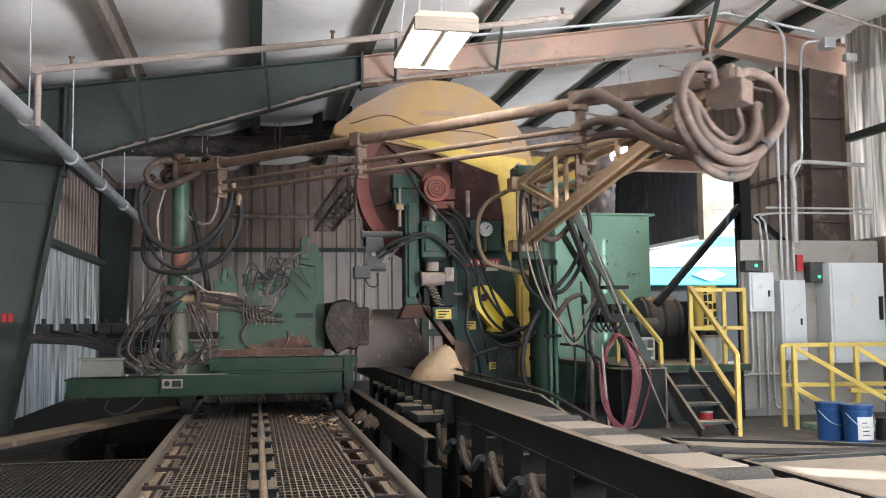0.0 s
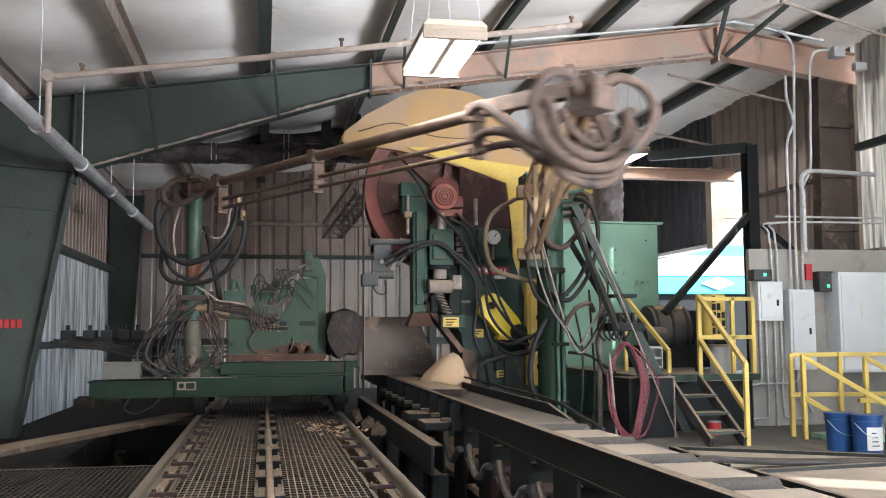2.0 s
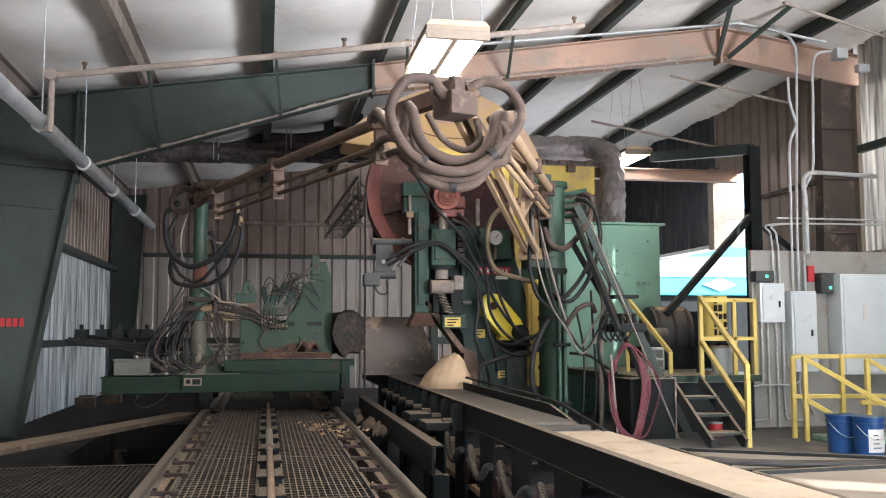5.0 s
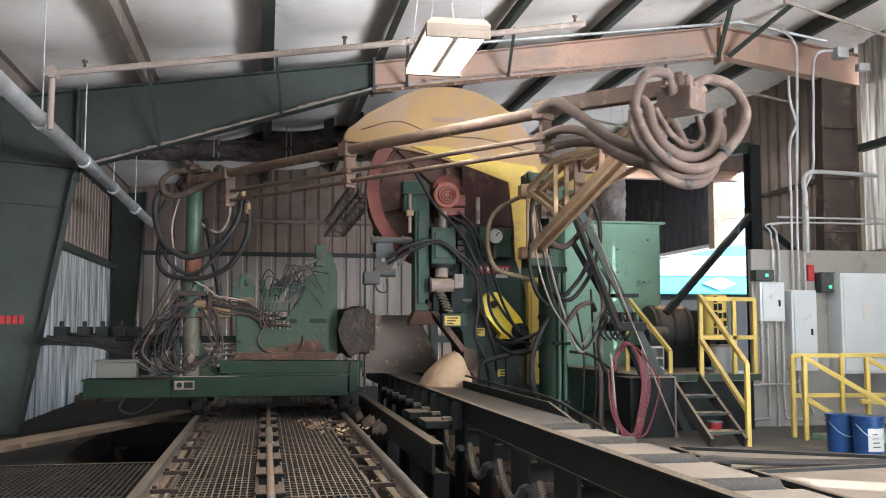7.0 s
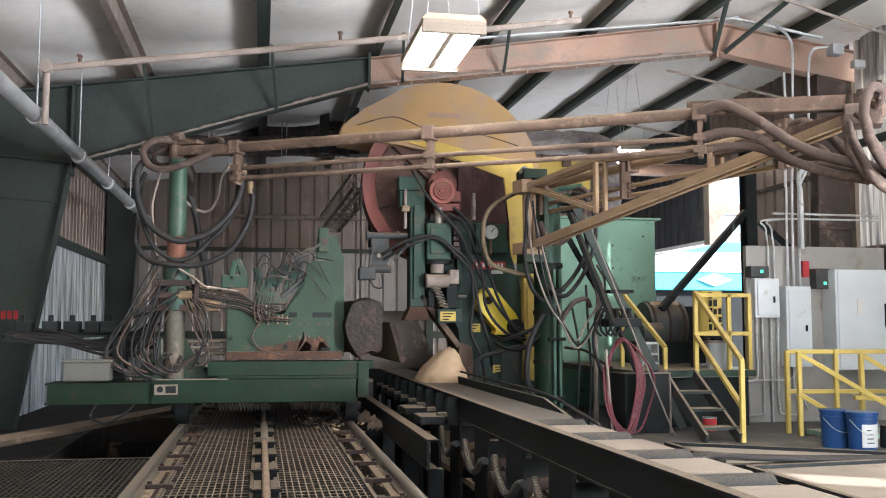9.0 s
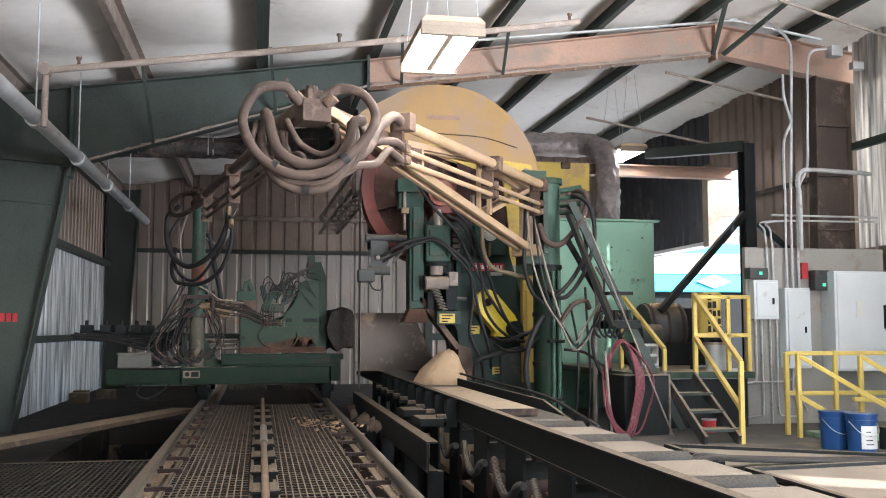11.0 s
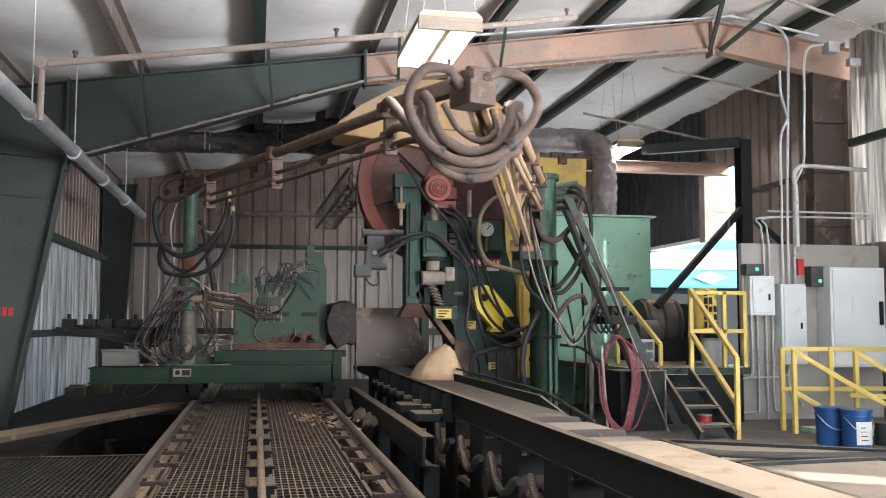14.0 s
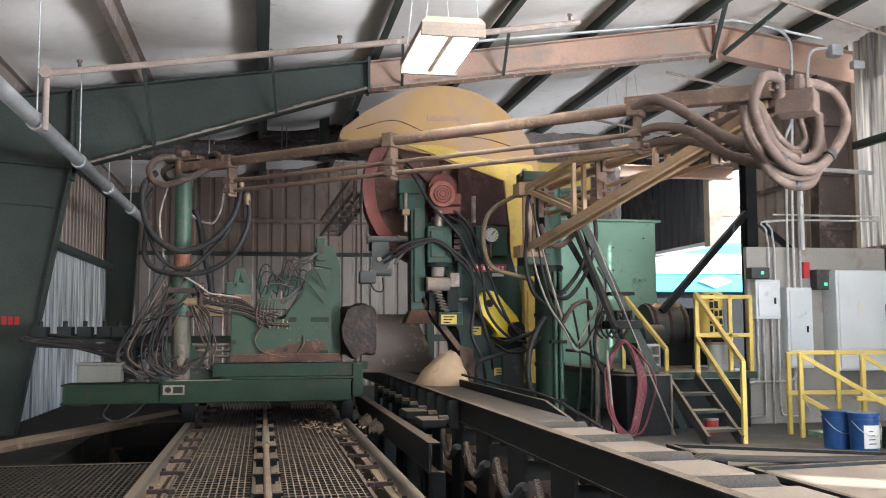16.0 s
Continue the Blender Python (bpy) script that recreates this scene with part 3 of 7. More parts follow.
def build_track():
    grating(-0.56, -0.06, 1.2, 13.1, 0.2, "walkway_grating", "dusty steel bar grating between carriage rails")
    grating(0.13, 0.66, 1.2, 13.1, 0.2, "walkway_grating", "dusty steel bar grating between carriage rails")
    grating(-3.1, -0.86, 1.2, 8.3, 0.12, "side_grating", "dark steel bar grating floor beside the track", material=M_GRATEDARK)
    bm = B()
    for x in (-0.58, -0.04, 0.11, 0.68):
        box(bm, x - 0.012, x + 0.012, 1.2, 13.1, 0.05, 0.205)
    for y in (4.4, 6.2, 8.3, 10.4):
        box(bm, -0.56, 0.66, y - 0.03, y + 0.03, 0.0, 0.165)
    box(bm, -3.1, -0.86, 8.28, 8.34, -0.4, 0.125)
    tagged(part("grating_bearer", bm, M_BLACK), "dark steel bearers under the grating", "bearer", kind="structure")
    for x, lab in ((-0.74, "left"), (0.9, "right")):
        th = tagged(empty("carriage_rail"), "worn steel carriage rail on a dusty timber sleeper beam", "rail", "carriage rails")
        bm = B()
        box(bm, x - 0.1, x + 0.1, 1.0, 21.0, -0.6, 0.17, 0.012)
        part("sleeper_beam", bm, M_TIMBER, th)
        bm = B()
        box(bm, x - 0.05, x + 0.05, 1.0, 21.0, 0.171, 0.187)
        box(bm, x - 0.012, x + 0.012, 1.0, 21.0, 0.187, 0.225)
        if lab == "left":
            box(bm, x - 0.03, x + 0.03, 1.0, 21.0, 0.225, 0.25, 0.006)
        else:
            rod(bm, (x, 1.0, 0.237), (x, 21.0, 0.237), 0.03, 14)
        part("rail_head", bm, M_STEEL, th, "worn shiny running surface")
        s = 1 if lab == "left" else -1
        for i in range(14):
            y = 3.4 + i * 0.72 + 0.05 * math.sin(i * 3)
            bm = B()
            box(bm, x + s * 0.055, x + s * 0.2, y - 0.015, y + 0.015, 0.2, 0.228, 0.004)
            box(bm, x + s * 0.18, x + s * 0.225, y - 0.04, y + 0.04, 0.172, 0.23, 0.006)
            rod(bm, (x + s * 0.08, y + 0.01, 0.225), (x + s * 0.08, y + 0.01, 0.245), 0.016, 6)
            part("rail_clip", bm, M_MOTOR, th)
    # centre pipe on saddle blocks
    th = tagged(empty("drive_pipe"), "rusty pipe on saddle blocks along the track centre", "pipe")
    bm = B()
    rod(bm, (0.045, 1.0, 0.27), (0.045, 13.0, 0.27), 0.024, 12)
    part("pipe", bm, M_BROWN, th)
    bm = B()
    rod(bm, (0.045, 8.0, 0.275), (0.045, 9.3, 0.275), 0.032, 14)
    part("sleeve", bm, M_STEEL, th, "bright worn sleeve on the pipe")
    for i in range(12):
        y = 3.6 + i * 0.78
        bm = B()
        box(bm, -0.03, 0.02, y - 0.16, y + 0.16, 0.08, 0.26, 0.006)
        box(bm, 0.07, 0.12, y - 0.16, y + 0.16, 0.08, 0.26, 0.006)
        box(bm, -0.05, 0.14, y + 0.1, y + 0.13, 0.08, 0.22)
        rod(bm, (-0.04, y - 0.16, 0.25), (0.13, y - 0.16, 0.25), 0.015, 6)
        part("saddle_block", bm, M_BLACK, th)
    # wood chips and sawdust beside the far rail
    rnd = random.Random(4)
    bm = B()
    for i in range(220):
        y = rnd.uniform(3.5, 12.5)
        x = 0.78 + rnd.gauss(0, 0.07) if rnd.random() < 0.7 else -0.66 + rnd.gauss(0, 0.05)
        s = rnd.uniform(0.005, 0.018)
        bar(bm, (x, y, 0.178), (x + rnd.uniform(-s, s) * 2, y + rnd.uniform(-s, s) * 2, 0.178 + s * 0.4), s, s * 0.3)
    for i in range(60):
        x, y = rnd.gauss(0.66, 0.16), rnd.gauss(10.1, 0.4)
        s = rnd.uniform(0.015, 0.05)
        bar(bm, (x, y, 0.215), (x + rnd.uniform(-s, s) * 2, y + rnd.uniform(-s, s), 0.22 + s * 0.3), s * 0.6, s * 0.15)
    tagged(part("wood_chips", bm, M_SAWDUST), "scattered pale wood chips and bark along the rails", "wood chips", kind="stuff")
    # plank across the pit
    th = part("plank", bar(B(), (-2.75, 7.55, 0.21), (-0.95, 12.9, 0.16), 0.32, 0.05, 0.006), M_TIMBER)
    tagged(th, "long weathered plank laid across the dark pit", "plank")
    for x, y, w in ((-2.9, 16.6, 0.3), (-2.6, 17.4, 0.3), (-2.95, 17.2, 0.25)):
        tagged(part("scrap_block", box(B(), x - 0.12, x + w - 0.12, y - 0.1, y + 0.1, 0.0, 0.16, 0.01), M_TIMBER), "grey offcut timber block on the floor", "timber block", "offcut blocks")


# ---- log carriage, its origin at the front beam on the track centre ----
def build_carriage():
    th = tagged(empty("log_carriage"), "green steel log carriage with dusty hydraulic hoses", "log carriage")
    bm = B()
    box(bm, -1.0, 0.92, 0.0, 0.14, 0.475, 0.69, 0.008)
    box(bm, -1.01, 0.93, -0.012, 0.16, 0.68, 0.695)
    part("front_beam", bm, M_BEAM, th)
    part("beam_dust", box(B(), -0.95, -0.3, -0.008, 0.13, 0.696, 0.702, 0.002), M_PLATE, th, "tan sawdust lying on the beam")
    bm = B()
    box(bm, -1.93, -1.0, 0.03, 0.12, 0.49, 0.665, 0.006)
    box(bm, -1.95, -1.0, 0.02, 0.5, 0.655, 0.67)
    box(bm, -1.95, -1.0, 0.02, 0.5, 0.475, 0.49)
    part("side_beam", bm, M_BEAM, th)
    bm = B()
    for y in (1.5, 3.0):
        box(bm, -1.0, 0.99, y, y + 0.14, 0.475, 0.69)
    for x in (-0.85, 0.78):
        box(bm, x - 0.07, x + 0.07, 0.1, 3.05, 0.46, 0.62)
    box(bm, -0.4, 1.0, 0.1, 3.0, 0.7, 0.72)
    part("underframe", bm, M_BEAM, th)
    bm = B()
    box(bm, -0.5, 1.02, 0.16, 0.3, 0.72, 0.86, 0.01)
    box(bm, -0.5, 1.13, 0.3, 0.46, 0.78, 0.86, 0.006)
    box(bm, 0.95, 1.06, 0.14, 0.5, 0.5, 0.85, 0.01)
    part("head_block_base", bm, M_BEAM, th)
    # label plate
    bm = box(B(), -0.97, -0.76, -0.018, -0.012, 0.56, 0.655)
    lp = part("label_plate", bm, M_PLATE, th, "small pale warning plate with black print")
    bm = B()
    box(bm, -0.87, -0.775, -0.022, -0.019, 0.575, 0.64)
    rod(bm, (-0.92, -0.019, 0.61), (-0.92, -0.022, 0.61), 0.03, 12)
    part("printed_bar", bm, M_BLACK, lp)
    # wheels
    for x in (-0.74, 0.9):
        for y in (0.35, 2.6):
            bm = rod(B(), (x - 0.06, y, 0.4), (x + 0.06, y, 0.4), 0.148, 24)
            rod(bm, (x - 0.1, y, 0.4), (x + 0.1, y, 0.4), 0.05, 12)
            part("wheel", bm, M_BLACK, th, smooth=True)
    # coil springs and hanging mess below the beam
    bm = B()
    for x0, x1 in ((-0.4, 0.1), (0.3, 0.75)):
        pts = [(x0 + (x1 - x0) * i / 60, 0.22 + 0.045 * math.cos(i * 1.57), 0.43 + 0.045 * math.sin(i * 1.57)) for i in range(61)]
        tube(bm, pts, 0.008, 2, 5)
    part("spring", bm, M_STEEL, th)
    bm = tube(B(), [(-1.5, 0.1, 0.48), (-1.55, 0.08, 0.36), (-1.42, 0.06, 0.3), (-1.25, 0.08, 0.38), (-1.15, 0.1, 0.48)], 0.012)
    part("cable_loop", bm, M_BLACKHOSE, th)
    # grey junction box on the side deck
    jb = part("junction_box", box(B(), -1.8, -1.39, 0.06, 0.3, 0.69, 0.86, 0.008), M_JBOX, th, "dusty grey metal junction box")
    part("box_lid", box(B(), -1.815, -1.375, 0.045, 0.315, 0.862, 0.885, 0.005), M_JBOX, jb)
    # boom post with collars
    bm = B()
    rod(bm, (-0.83, 0.35, 0.69), (-0.83, 0.35, 2.85), 0.088, 24)
    post = part("boom_post", bm, M_POST, th, "green pipe post, rusty at mid height", smooth=True)
    part("rust_band", rod(B(), (-0.83, 0.35, 1.82), (-0.83, 0.35, 2.08), 0.0905, 24), M_RUSTBAND, post, smooth=True)
    part("lower_sleeve", rod(B(), (-0.83, 0.35, 0.7), (-0.83, 0.35, 1.5), 0.098, 24), M_DUSTSLEEVE, post, "pale dust-coated lower sleeve", smooth=True)
    bm = B()
    for z, w in ((1.38, 0.15), (1.5, 0.16), (1.62, 0.17)):
        box(bm, -0.85 - w, -0.85 + w, 0.35 - w * 0.8, 0.35 + w * 0.8, z - 0.03, z + 0.03, 0.01)
    box(bm, -1.02, -0.98, 0.25, 0.45, 1.36, 1.66)
    box(bm, -0.64, -0.6, 0.2, 0.4, 1.3, 1.7)
    part("collar", bm, M_MOTOR, post)
    part("collar_sleeve", rod(B(), (-0.83, 0.35, 1.36), (-0.83, 0.35, 1.78), 0.13, 20), M_SAWGREEN, post, smooth=True)
    bm = B()
    prism(bm, [(-0.76, 0.7), (-0.5, 0.7), (-0.74, 1.1)], "y", 0.33, 0.36)
    prism(bm, [(-0.94, 0.7), (-1.2, 0.7), (-0.96, 1.1)], "y", 0.33, 0.36)
    part("gusset", bm, M_GREEN_STEEL, post)
    # valve bank and pumps
    bm = B()
    box(bm, -0.7, -0.4, 0.25, 0.5, 1.35, 1.47, 0.01)
    for i in range(5):
        rod(bm, (-0.66 + i * 0.065, 0.37, 1.47), (-0.66 + i * 0.065, 0.37, 1.6), 0.022, 8)
    for i in range(4):
        rod(bm, (-0.66 + i * 0.075, 0.22, 1.41), (-0.66 + i * 0.075, 0.3, 1.41), 0.025, 8)
    rod(bm, (-1.02, 0.3, 1.5), (-0.66, 0.25, 1.5), 0.05, 12)
    part("valve_bank", bm, M_BRASS, th, "dusty brass and steel valve bank")
    # rods in front of the knees
    bm = B()
    for z in (0.93, 0.99, 1.05):
        rod(bm, (-0.75, 0.4, z), (-0.3, 0.4, z), 0.016, 8)
    part("guide_rod", bm, M_STEEL, th, smooth=True)
    # side arm with hose tray reaching left
    bm = B()
    bar(bm, (-1.0, 0.7, 1.0), (-2.45, 0.6, 1.08), 0.1, 0.07, 0.006)
    bar(bm, (-1.0, 0.9, 1.12), (-2.4, 0.8, 1.16), 0.12, 0.05, 0.006)
    for x in (-2.3, -2.05, -1.85, -1.65, -1.5):
        box(bm, x - 0.07, x + 0.07, 0.62, 0.85, 1.14, 1.25, 0.008)
        rod(bm, (x, 0.7, 1.22), (x, 0.7, 1.31), 0.025, 8)
    box(bm, -1.42, -1.3, 0.4, 0.7, 0.7, 1.1, 0.01)
    part("hose_arm", bm, M_BLACK, th, "dark arm stacked with valves and hoses")
    rnd = random.Random(11)
    for i in range(7):
        z = 1.03 + i * 0.012
        pts = [(-2.4 + rnd.uniform(-.1, .2), 0.56 + 0.02 * i, z + 0.06), (-1.9, 0.55, z + rnd.uniform(-.05, .03)), (-1.45, 0.5, z - rnd.uniform(0, .12)), (-1.15, 0.42, z + rnd.uniform(-.1, .15)), (-0.95, 0.3, 1.3 + rnd.uniform(-.1, .3))]
        part("hose", tube(B(), pts, rnd.uniform(0.011, 0.018)), M_BLACKHOSE, th, smooth=True)
    # bundle hanging around the post
    for i in range(16):
        x = rnd.uniform(-1.35, -0.95)
        pts = [(rnd.uniform(-1.0, -0.75), 0.22, rnd.uniform(1.35, 1.9)), (x, 0.15 + rnd.uniform(0, .15), rnd.uniform(1.0, 1.3)), (x - 0.08 + rnd.uniform(-.1, .1), 0.18, rnd.uniform(0.78, 0.95)), (x + 0.15, 0.2, 0.72 + rnd.uniform(0, .05)), (rnd.uniform(-1.1, -0.7), 0.25, rnd.uniform(0.8, 1.0))]
        part("hose", tube(B(), pts, rnd.uniform(0.007, 0.013)), M_BLACKHOSE if i % 4 else M_HOSE, th, smooth=True)
    for i in range(7):
        pts = [(-0.75, 0.25, 1.5 + rnd.uniform(-.05, .1)), (-0.62 + rnd.uniform(-.05, .1), 0.18, 1.25 + rnd.uniform(-.15, .15)), (-0.55 + rnd.uniform(-.08, .08), 0.2, 0.95 + rnd.uniform(-.1, .1)), (-0.75 + rnd.uniform(-.1, .1), 0.22, 0.78 + rnd.uniform(0, .1))]
        part("hose", tube(B(), pts, 0.009), M_BLACKHOSE if i % 2 else M_HOSE, th, smooth=True)
    # pressure lines running to the knees
    for i in range(8):
        dz = i * 0.022
        pts = [(-0.7, 0.25, 1.62 - dz), (-0.45, 0.2, 1.55 - dz + rnd.uniform(-.03, .03)), (-0.2, 0.18, 1.52 - dz), (0.0, 0.15, 1.42 - dz + rnd.uniform(-.05, .05)), (0.12 + rnd.uniform(-.1, .2), 0.12, 1.4 - dz)]
        part("hose", tube(B(), pts, 0.009), M_BLACKHOSE if i % 3 else M_HOSE, th, smooth=True)
    # heavy loops hanging from the boom root
    drapes = ((0.034, M_BLACKHOSE, ((-1.1, 0.25, 2.86), (-1.18, 0.14, 2.73), (-1.2, 0.12, 2.56), (-1.15, 0.1, 2.33), (-1.04, 0.1, 2.15), (-0.84, 0.1, 2.03), (-0.67, 0.12, 2.04), (-0.47, 0.14, 2.14), (-0.3, 0.16, 2.33), (-0.22, 0.18, 2.53), (-0.2, 0.2, 2.74))),
              (0.028, M_BLACKHOSE, ((-0.16, 0.2, 2.66), (-0.12, 0.16, 2.56), (-0.1, 0.16, 2.41), (-0.15, 0.16, 2.19), (-0.29, 0.16, 1.96), (-0.47, 0.16, 1.84), (-0.65, 0.16, 1.79), (-0.86, 0.14, 1.79), (-1.07, 0.18, 1.84), (-1.2, 0.24, 2.0), (-1.2, 0.3, 2.3))),
              (0.022, M_BLACKHOSE, ((-1.14, 0.3, 2.7), (-1.2, 0.2, 2.48), (-1.15, 0.16, 2.26), (-1.06, 0.16, 2.02), (-0.95, 0.17, 1.9), (-0.81, 0.18, 1.84), (-0.67, 0.2, 1.88), (-0.49, 0.2, 2.05), (-0.34, 0.2, 2.22), (-0.26, 0.22, 2.45), (-0.24, 0.24, 2.7))),
              (0.016, M_DUSTPIPE, ((-0.34, 0.42, 2.84), (-0.42, 0.45, 2.69), (-0.45, 0.45, 2.5), (-0.53, 0.45, 2.36), (-0.64, 0.45, 2.36), (-0.76, 0.42, 2.44))),
              (0.034, M_BLACKHOSE, ((-0.72, 0.44, 2.5), (-0.66, 0.46, 2.3), (-0.62, 0.46, 2.05), (-0.56, 0.44, 1.8), (-0.52, 0.4, 1.55))),
              (0.011, M_DUSTPIPE, ((-0.83, 0.15, 1.78), (-0.66, 0.15, 1.68), (-0.54, 0.15, 1.59), (-0.41, 0.15, 1.57), (-0.22, 0.16, 1.54))),
              (0.014, M_DUSTPIPE, ((-1.0, 0.42, 2.75), (-1.08, 0.42, 2.4), (-1.04, 0.4, 2.05), (-1.0, 0.36, 1.7))))
    dr = empty("hose_drape", pose(-0.83, 0.35, 0))
    dr.parent = th
    dr["label"] = "heavy dark hoses sagging from the boom root"
    for i, (r, m, pts) in enumerate(drapes):
        if i < 3:
            part("hanging_hose", tube(B(), [(x + 0.83, y - 0.35, z) for x, y, z in pts], r, 8, 10), m, dr, smooth=True)
        else:
            part("hanging_hose", tube(B(), pts, r, 8, 10), m, th, smooth=True)
    pts = [(0.3, -0.12, 3.03), (0.37, -0.2, 3.04), (0.42, -0.24, 2.98), (0.26, -0.26, 2.85), (-0.06, -0.26, 2.72), (-0.24, -0.23, 2.74), (-0.32, -0.18, 2.89), (-0.22, -0.1, 3.02), (0.0, -0.04, 3.03)]
    part("root_hose", tube(B(), pts, 0.034, 10, 12), M_HOSE, dr, smooth=True)
    for p, q in (((0.71, -0.19, 2.5), (0.7, -0.18, 2.62)), ((0.63, -0.15, 2.68), (0.63, -0.15, 2.8))):
        part("hose_ferrule", rod(B(), p, q, 0.036, 12), M_BRASS, dr, smooth=True)
    # knees: tall green head block that slides across
    kn = tagged(empty("knee"), "tall green head block with hoses and rust at its foot")
    kn.parent = th
    bm = prism(B(), [(-0.33, 0.88), (0.72, 0.88), (0.71, 1.86), (0.5, 1.85), (0.44, 1.81), (0.42, 1.58), (0.28, 1.43), (0.23, 1.31), (-0.07, 1.32), (-0.13, 1.45), (-0.33, 1.43)], "y", 0.2, 0.34)
    bmesh.ops.bevel(bm, geom=bm.edges[:], offset=0.01, segments=2, affect="EDGES")
    part("cheek_plate", bm, M_GREEN_STEEL, kn)
    part("foot", box(B(), -0.34, 0.8, 0.16, 0.36, 0.88, 0.955, 0.006), M_RUST, kn, "rusty dusty foot bar")
    part("upright", prism(B(), [(0.723, 0.9), (0.83, 0.9), (0.82, 1.9), (0.74, 2.12), (0.55, 2.1), (0.55, 1.9), (0.723, 1.87)], "y", 0.36, 0.5), M_GREEN_STEEL, kn)
    part("upright_cap", box(B(), 0.56, 0.66, 0.3, 0.42, 1.95, 2.2, 0.01), M_GREEN_STEEL, kn)
    part("upright_pin", rod(B(), (0.62, 0.28, 2.06), (0.62, 0.52, 2.06), 0.035, 12), M_MOTOR, kn, smooth=True)
    part("knee_block", box(B(), -0.31, -0.12, 0.22, 0.36, 1.43, 1.58, 0.015), M_BROWN, kn, "brown dusty valve block")
    for x0, x1, z0, z1 in ((0.27, 0.35, 1.29, 1.34), (0.5, 0.69, 1.29, 1.34), (0.59, 0.68, 0.96, 0.99)):
        part("slot", box(B(), x0, x1, 0.19, 0.202, z0, z1), M_BLACK, kn)
    part("hole", rod(B(), (-0.29, 0.202, 1.08), (-0.29, 0.19, 1.08), 0.022, 12), M_BLACK, kn)
    part("hole", rod(B(), (0.24, 0.202, 1.0), (0.24, 0.19, 1.0), 0.026, 12), M_BLACK, kn)
    for i in range(5):
        for j in range(2):
            part("bolt", rod(B(), (0.28 + i * 0.095, 0.2, 1.1 + j * 0.125), (0.28 + i * 0.095, 0.185, 1.1 + j * 0.125), 0.012, 6), M_BROWN, kn)
    for x, z, w, h, a in ((-0.28, 1.75, 0.06, 0.2, 10), (-0.2, 1.77, 0.07, 0.2, -22), (-0.26, 1.64, 0.26, 0.14, 0), (-0.02, 1.66, 0.07, 0.26, -14), (0.06, 1.62, 0.08, 0.24, 18), (0.18, 1.72, 0.11, 0.26, 32), (0.3, 1.66, 0.1, 0.24, 24), (0.1, 1.48, 0.3, 0.12, 0)):
        part("clamp_arm", box(B(), -w / 2, w / 2, -0.07, 0.07, -h / 2, h / 2, 0.015, pose(x, 0.34, z, 0, a, 0)), M_SAWGREEN, kn)
    part("cylinder", rod(B(), (0.05, 0.3, 1.7), (0.5, 0.3, 1.98), 0.032, 12), M_GREYDARK, kn, smooth=True)
    part("cylinder_rod", rod(B(), (0.5, 0.3, 1.98), (0.6, 0.32, 2.05), 0.016, 10), M_GREYDARK, kn, smooth=True)
    part("cylinder", rod(B(), (0.2, 0.28, 1.5), (0.45, 0.28, 1.72), 0.028, 12), M_GREYDARK, kn, smooth=True)
    for i in range(7):
        part("hose_fitting", rod(B(), (-0.02 + i * 0.045, 0.19, 1.22 + 0.02 * (i % 2)), (-0.02 + i * 0.045, 0.19, 1.3 + 0.02 * (i % 2)), 0.011, 6), M_BRASS, kn)
    for i in range(13):
        x, z = rnd.uniform(-0.1, 0.35), rnd.uniform(1.45, 1.8)
        x2 = x + rnd.uniform(0.15, 0.4)
        pts = [(x, 0.18, z), (x + 0.05, 0.12, z + rnd.uniform(0.08, 0.22)), ((x + x2) / 2, 0.12, z + rnd.uniform(0.1, 0.25)), (x2, 0.16, z + rnd.uniform(-0.1, 0.25))]
        part("hose", tube(B(), pts, rnd.uniform(0.005, 0.009)), M_BLACKHOSE if i % 4 else M_HOSE, kn, smooth=True)
    for i in range(6):
        x = -0.05 + i * 0.035
        part("hose", tube(B(), [(x, 0.16, 1.5), (x - 0.02, 0.14, 1.36), (x + 0.01, 0.15, 1.24 + 0.02 * (i % 3)), (x + 0.06, 0.17, 1.3)], 0.008), M_HOSE, kn, smooth=True)
    part("hose", tube(B(), [(0.0, 0.17, 1.26), (-0.08, 0.16, 1.1), (0.02, 0.16, 0.97), (0.3, 0.17, 0.93), (0.42, 0.18, 1.05), (0.42, 0.18, 1.15)], 0.009), M_HOSE, kn, smooth=True)
    for cx, w, h in ((0.32, 0.2, 0.1), (0.5, 0.14, 0.17), (0.62, 0.07, 0.1), (0.05, 0.1, 0.05)):
        pts = [(cx + w * math.cos(a) * (1 + 0.35 * noise.noise((cx * 9, math.cos(a) * 2, math.sin(a) * 2))), 0.957 + h * math.sin(a) * (1 + 0.5 * noise.noise((math.cos(a) * 3, cx * 7, math.sin(a) * 3)))) for a in (math.pi * q / 14 for q in range(15))]
        part("rust_patch", prism(B(), pts, "y", 0.196, 0.1985), M_RUST, kn, "brown rust creeping up the plate")
    # two further knees down the carriage
    for y in (1.5, 2.9):
        bm = prism(B(), [(-0.3, 0.88), (0.72, 0.88), (0.71, 1.8), (0.52, 1.8), (0.3, 1.4), (0.0, 1.3), (-0.3, 1.3)], "y", y, y + 0.14)
        part("far_cheek_plate", bm, M_GREEN_STEEL, kn)
    return th, kn, dr


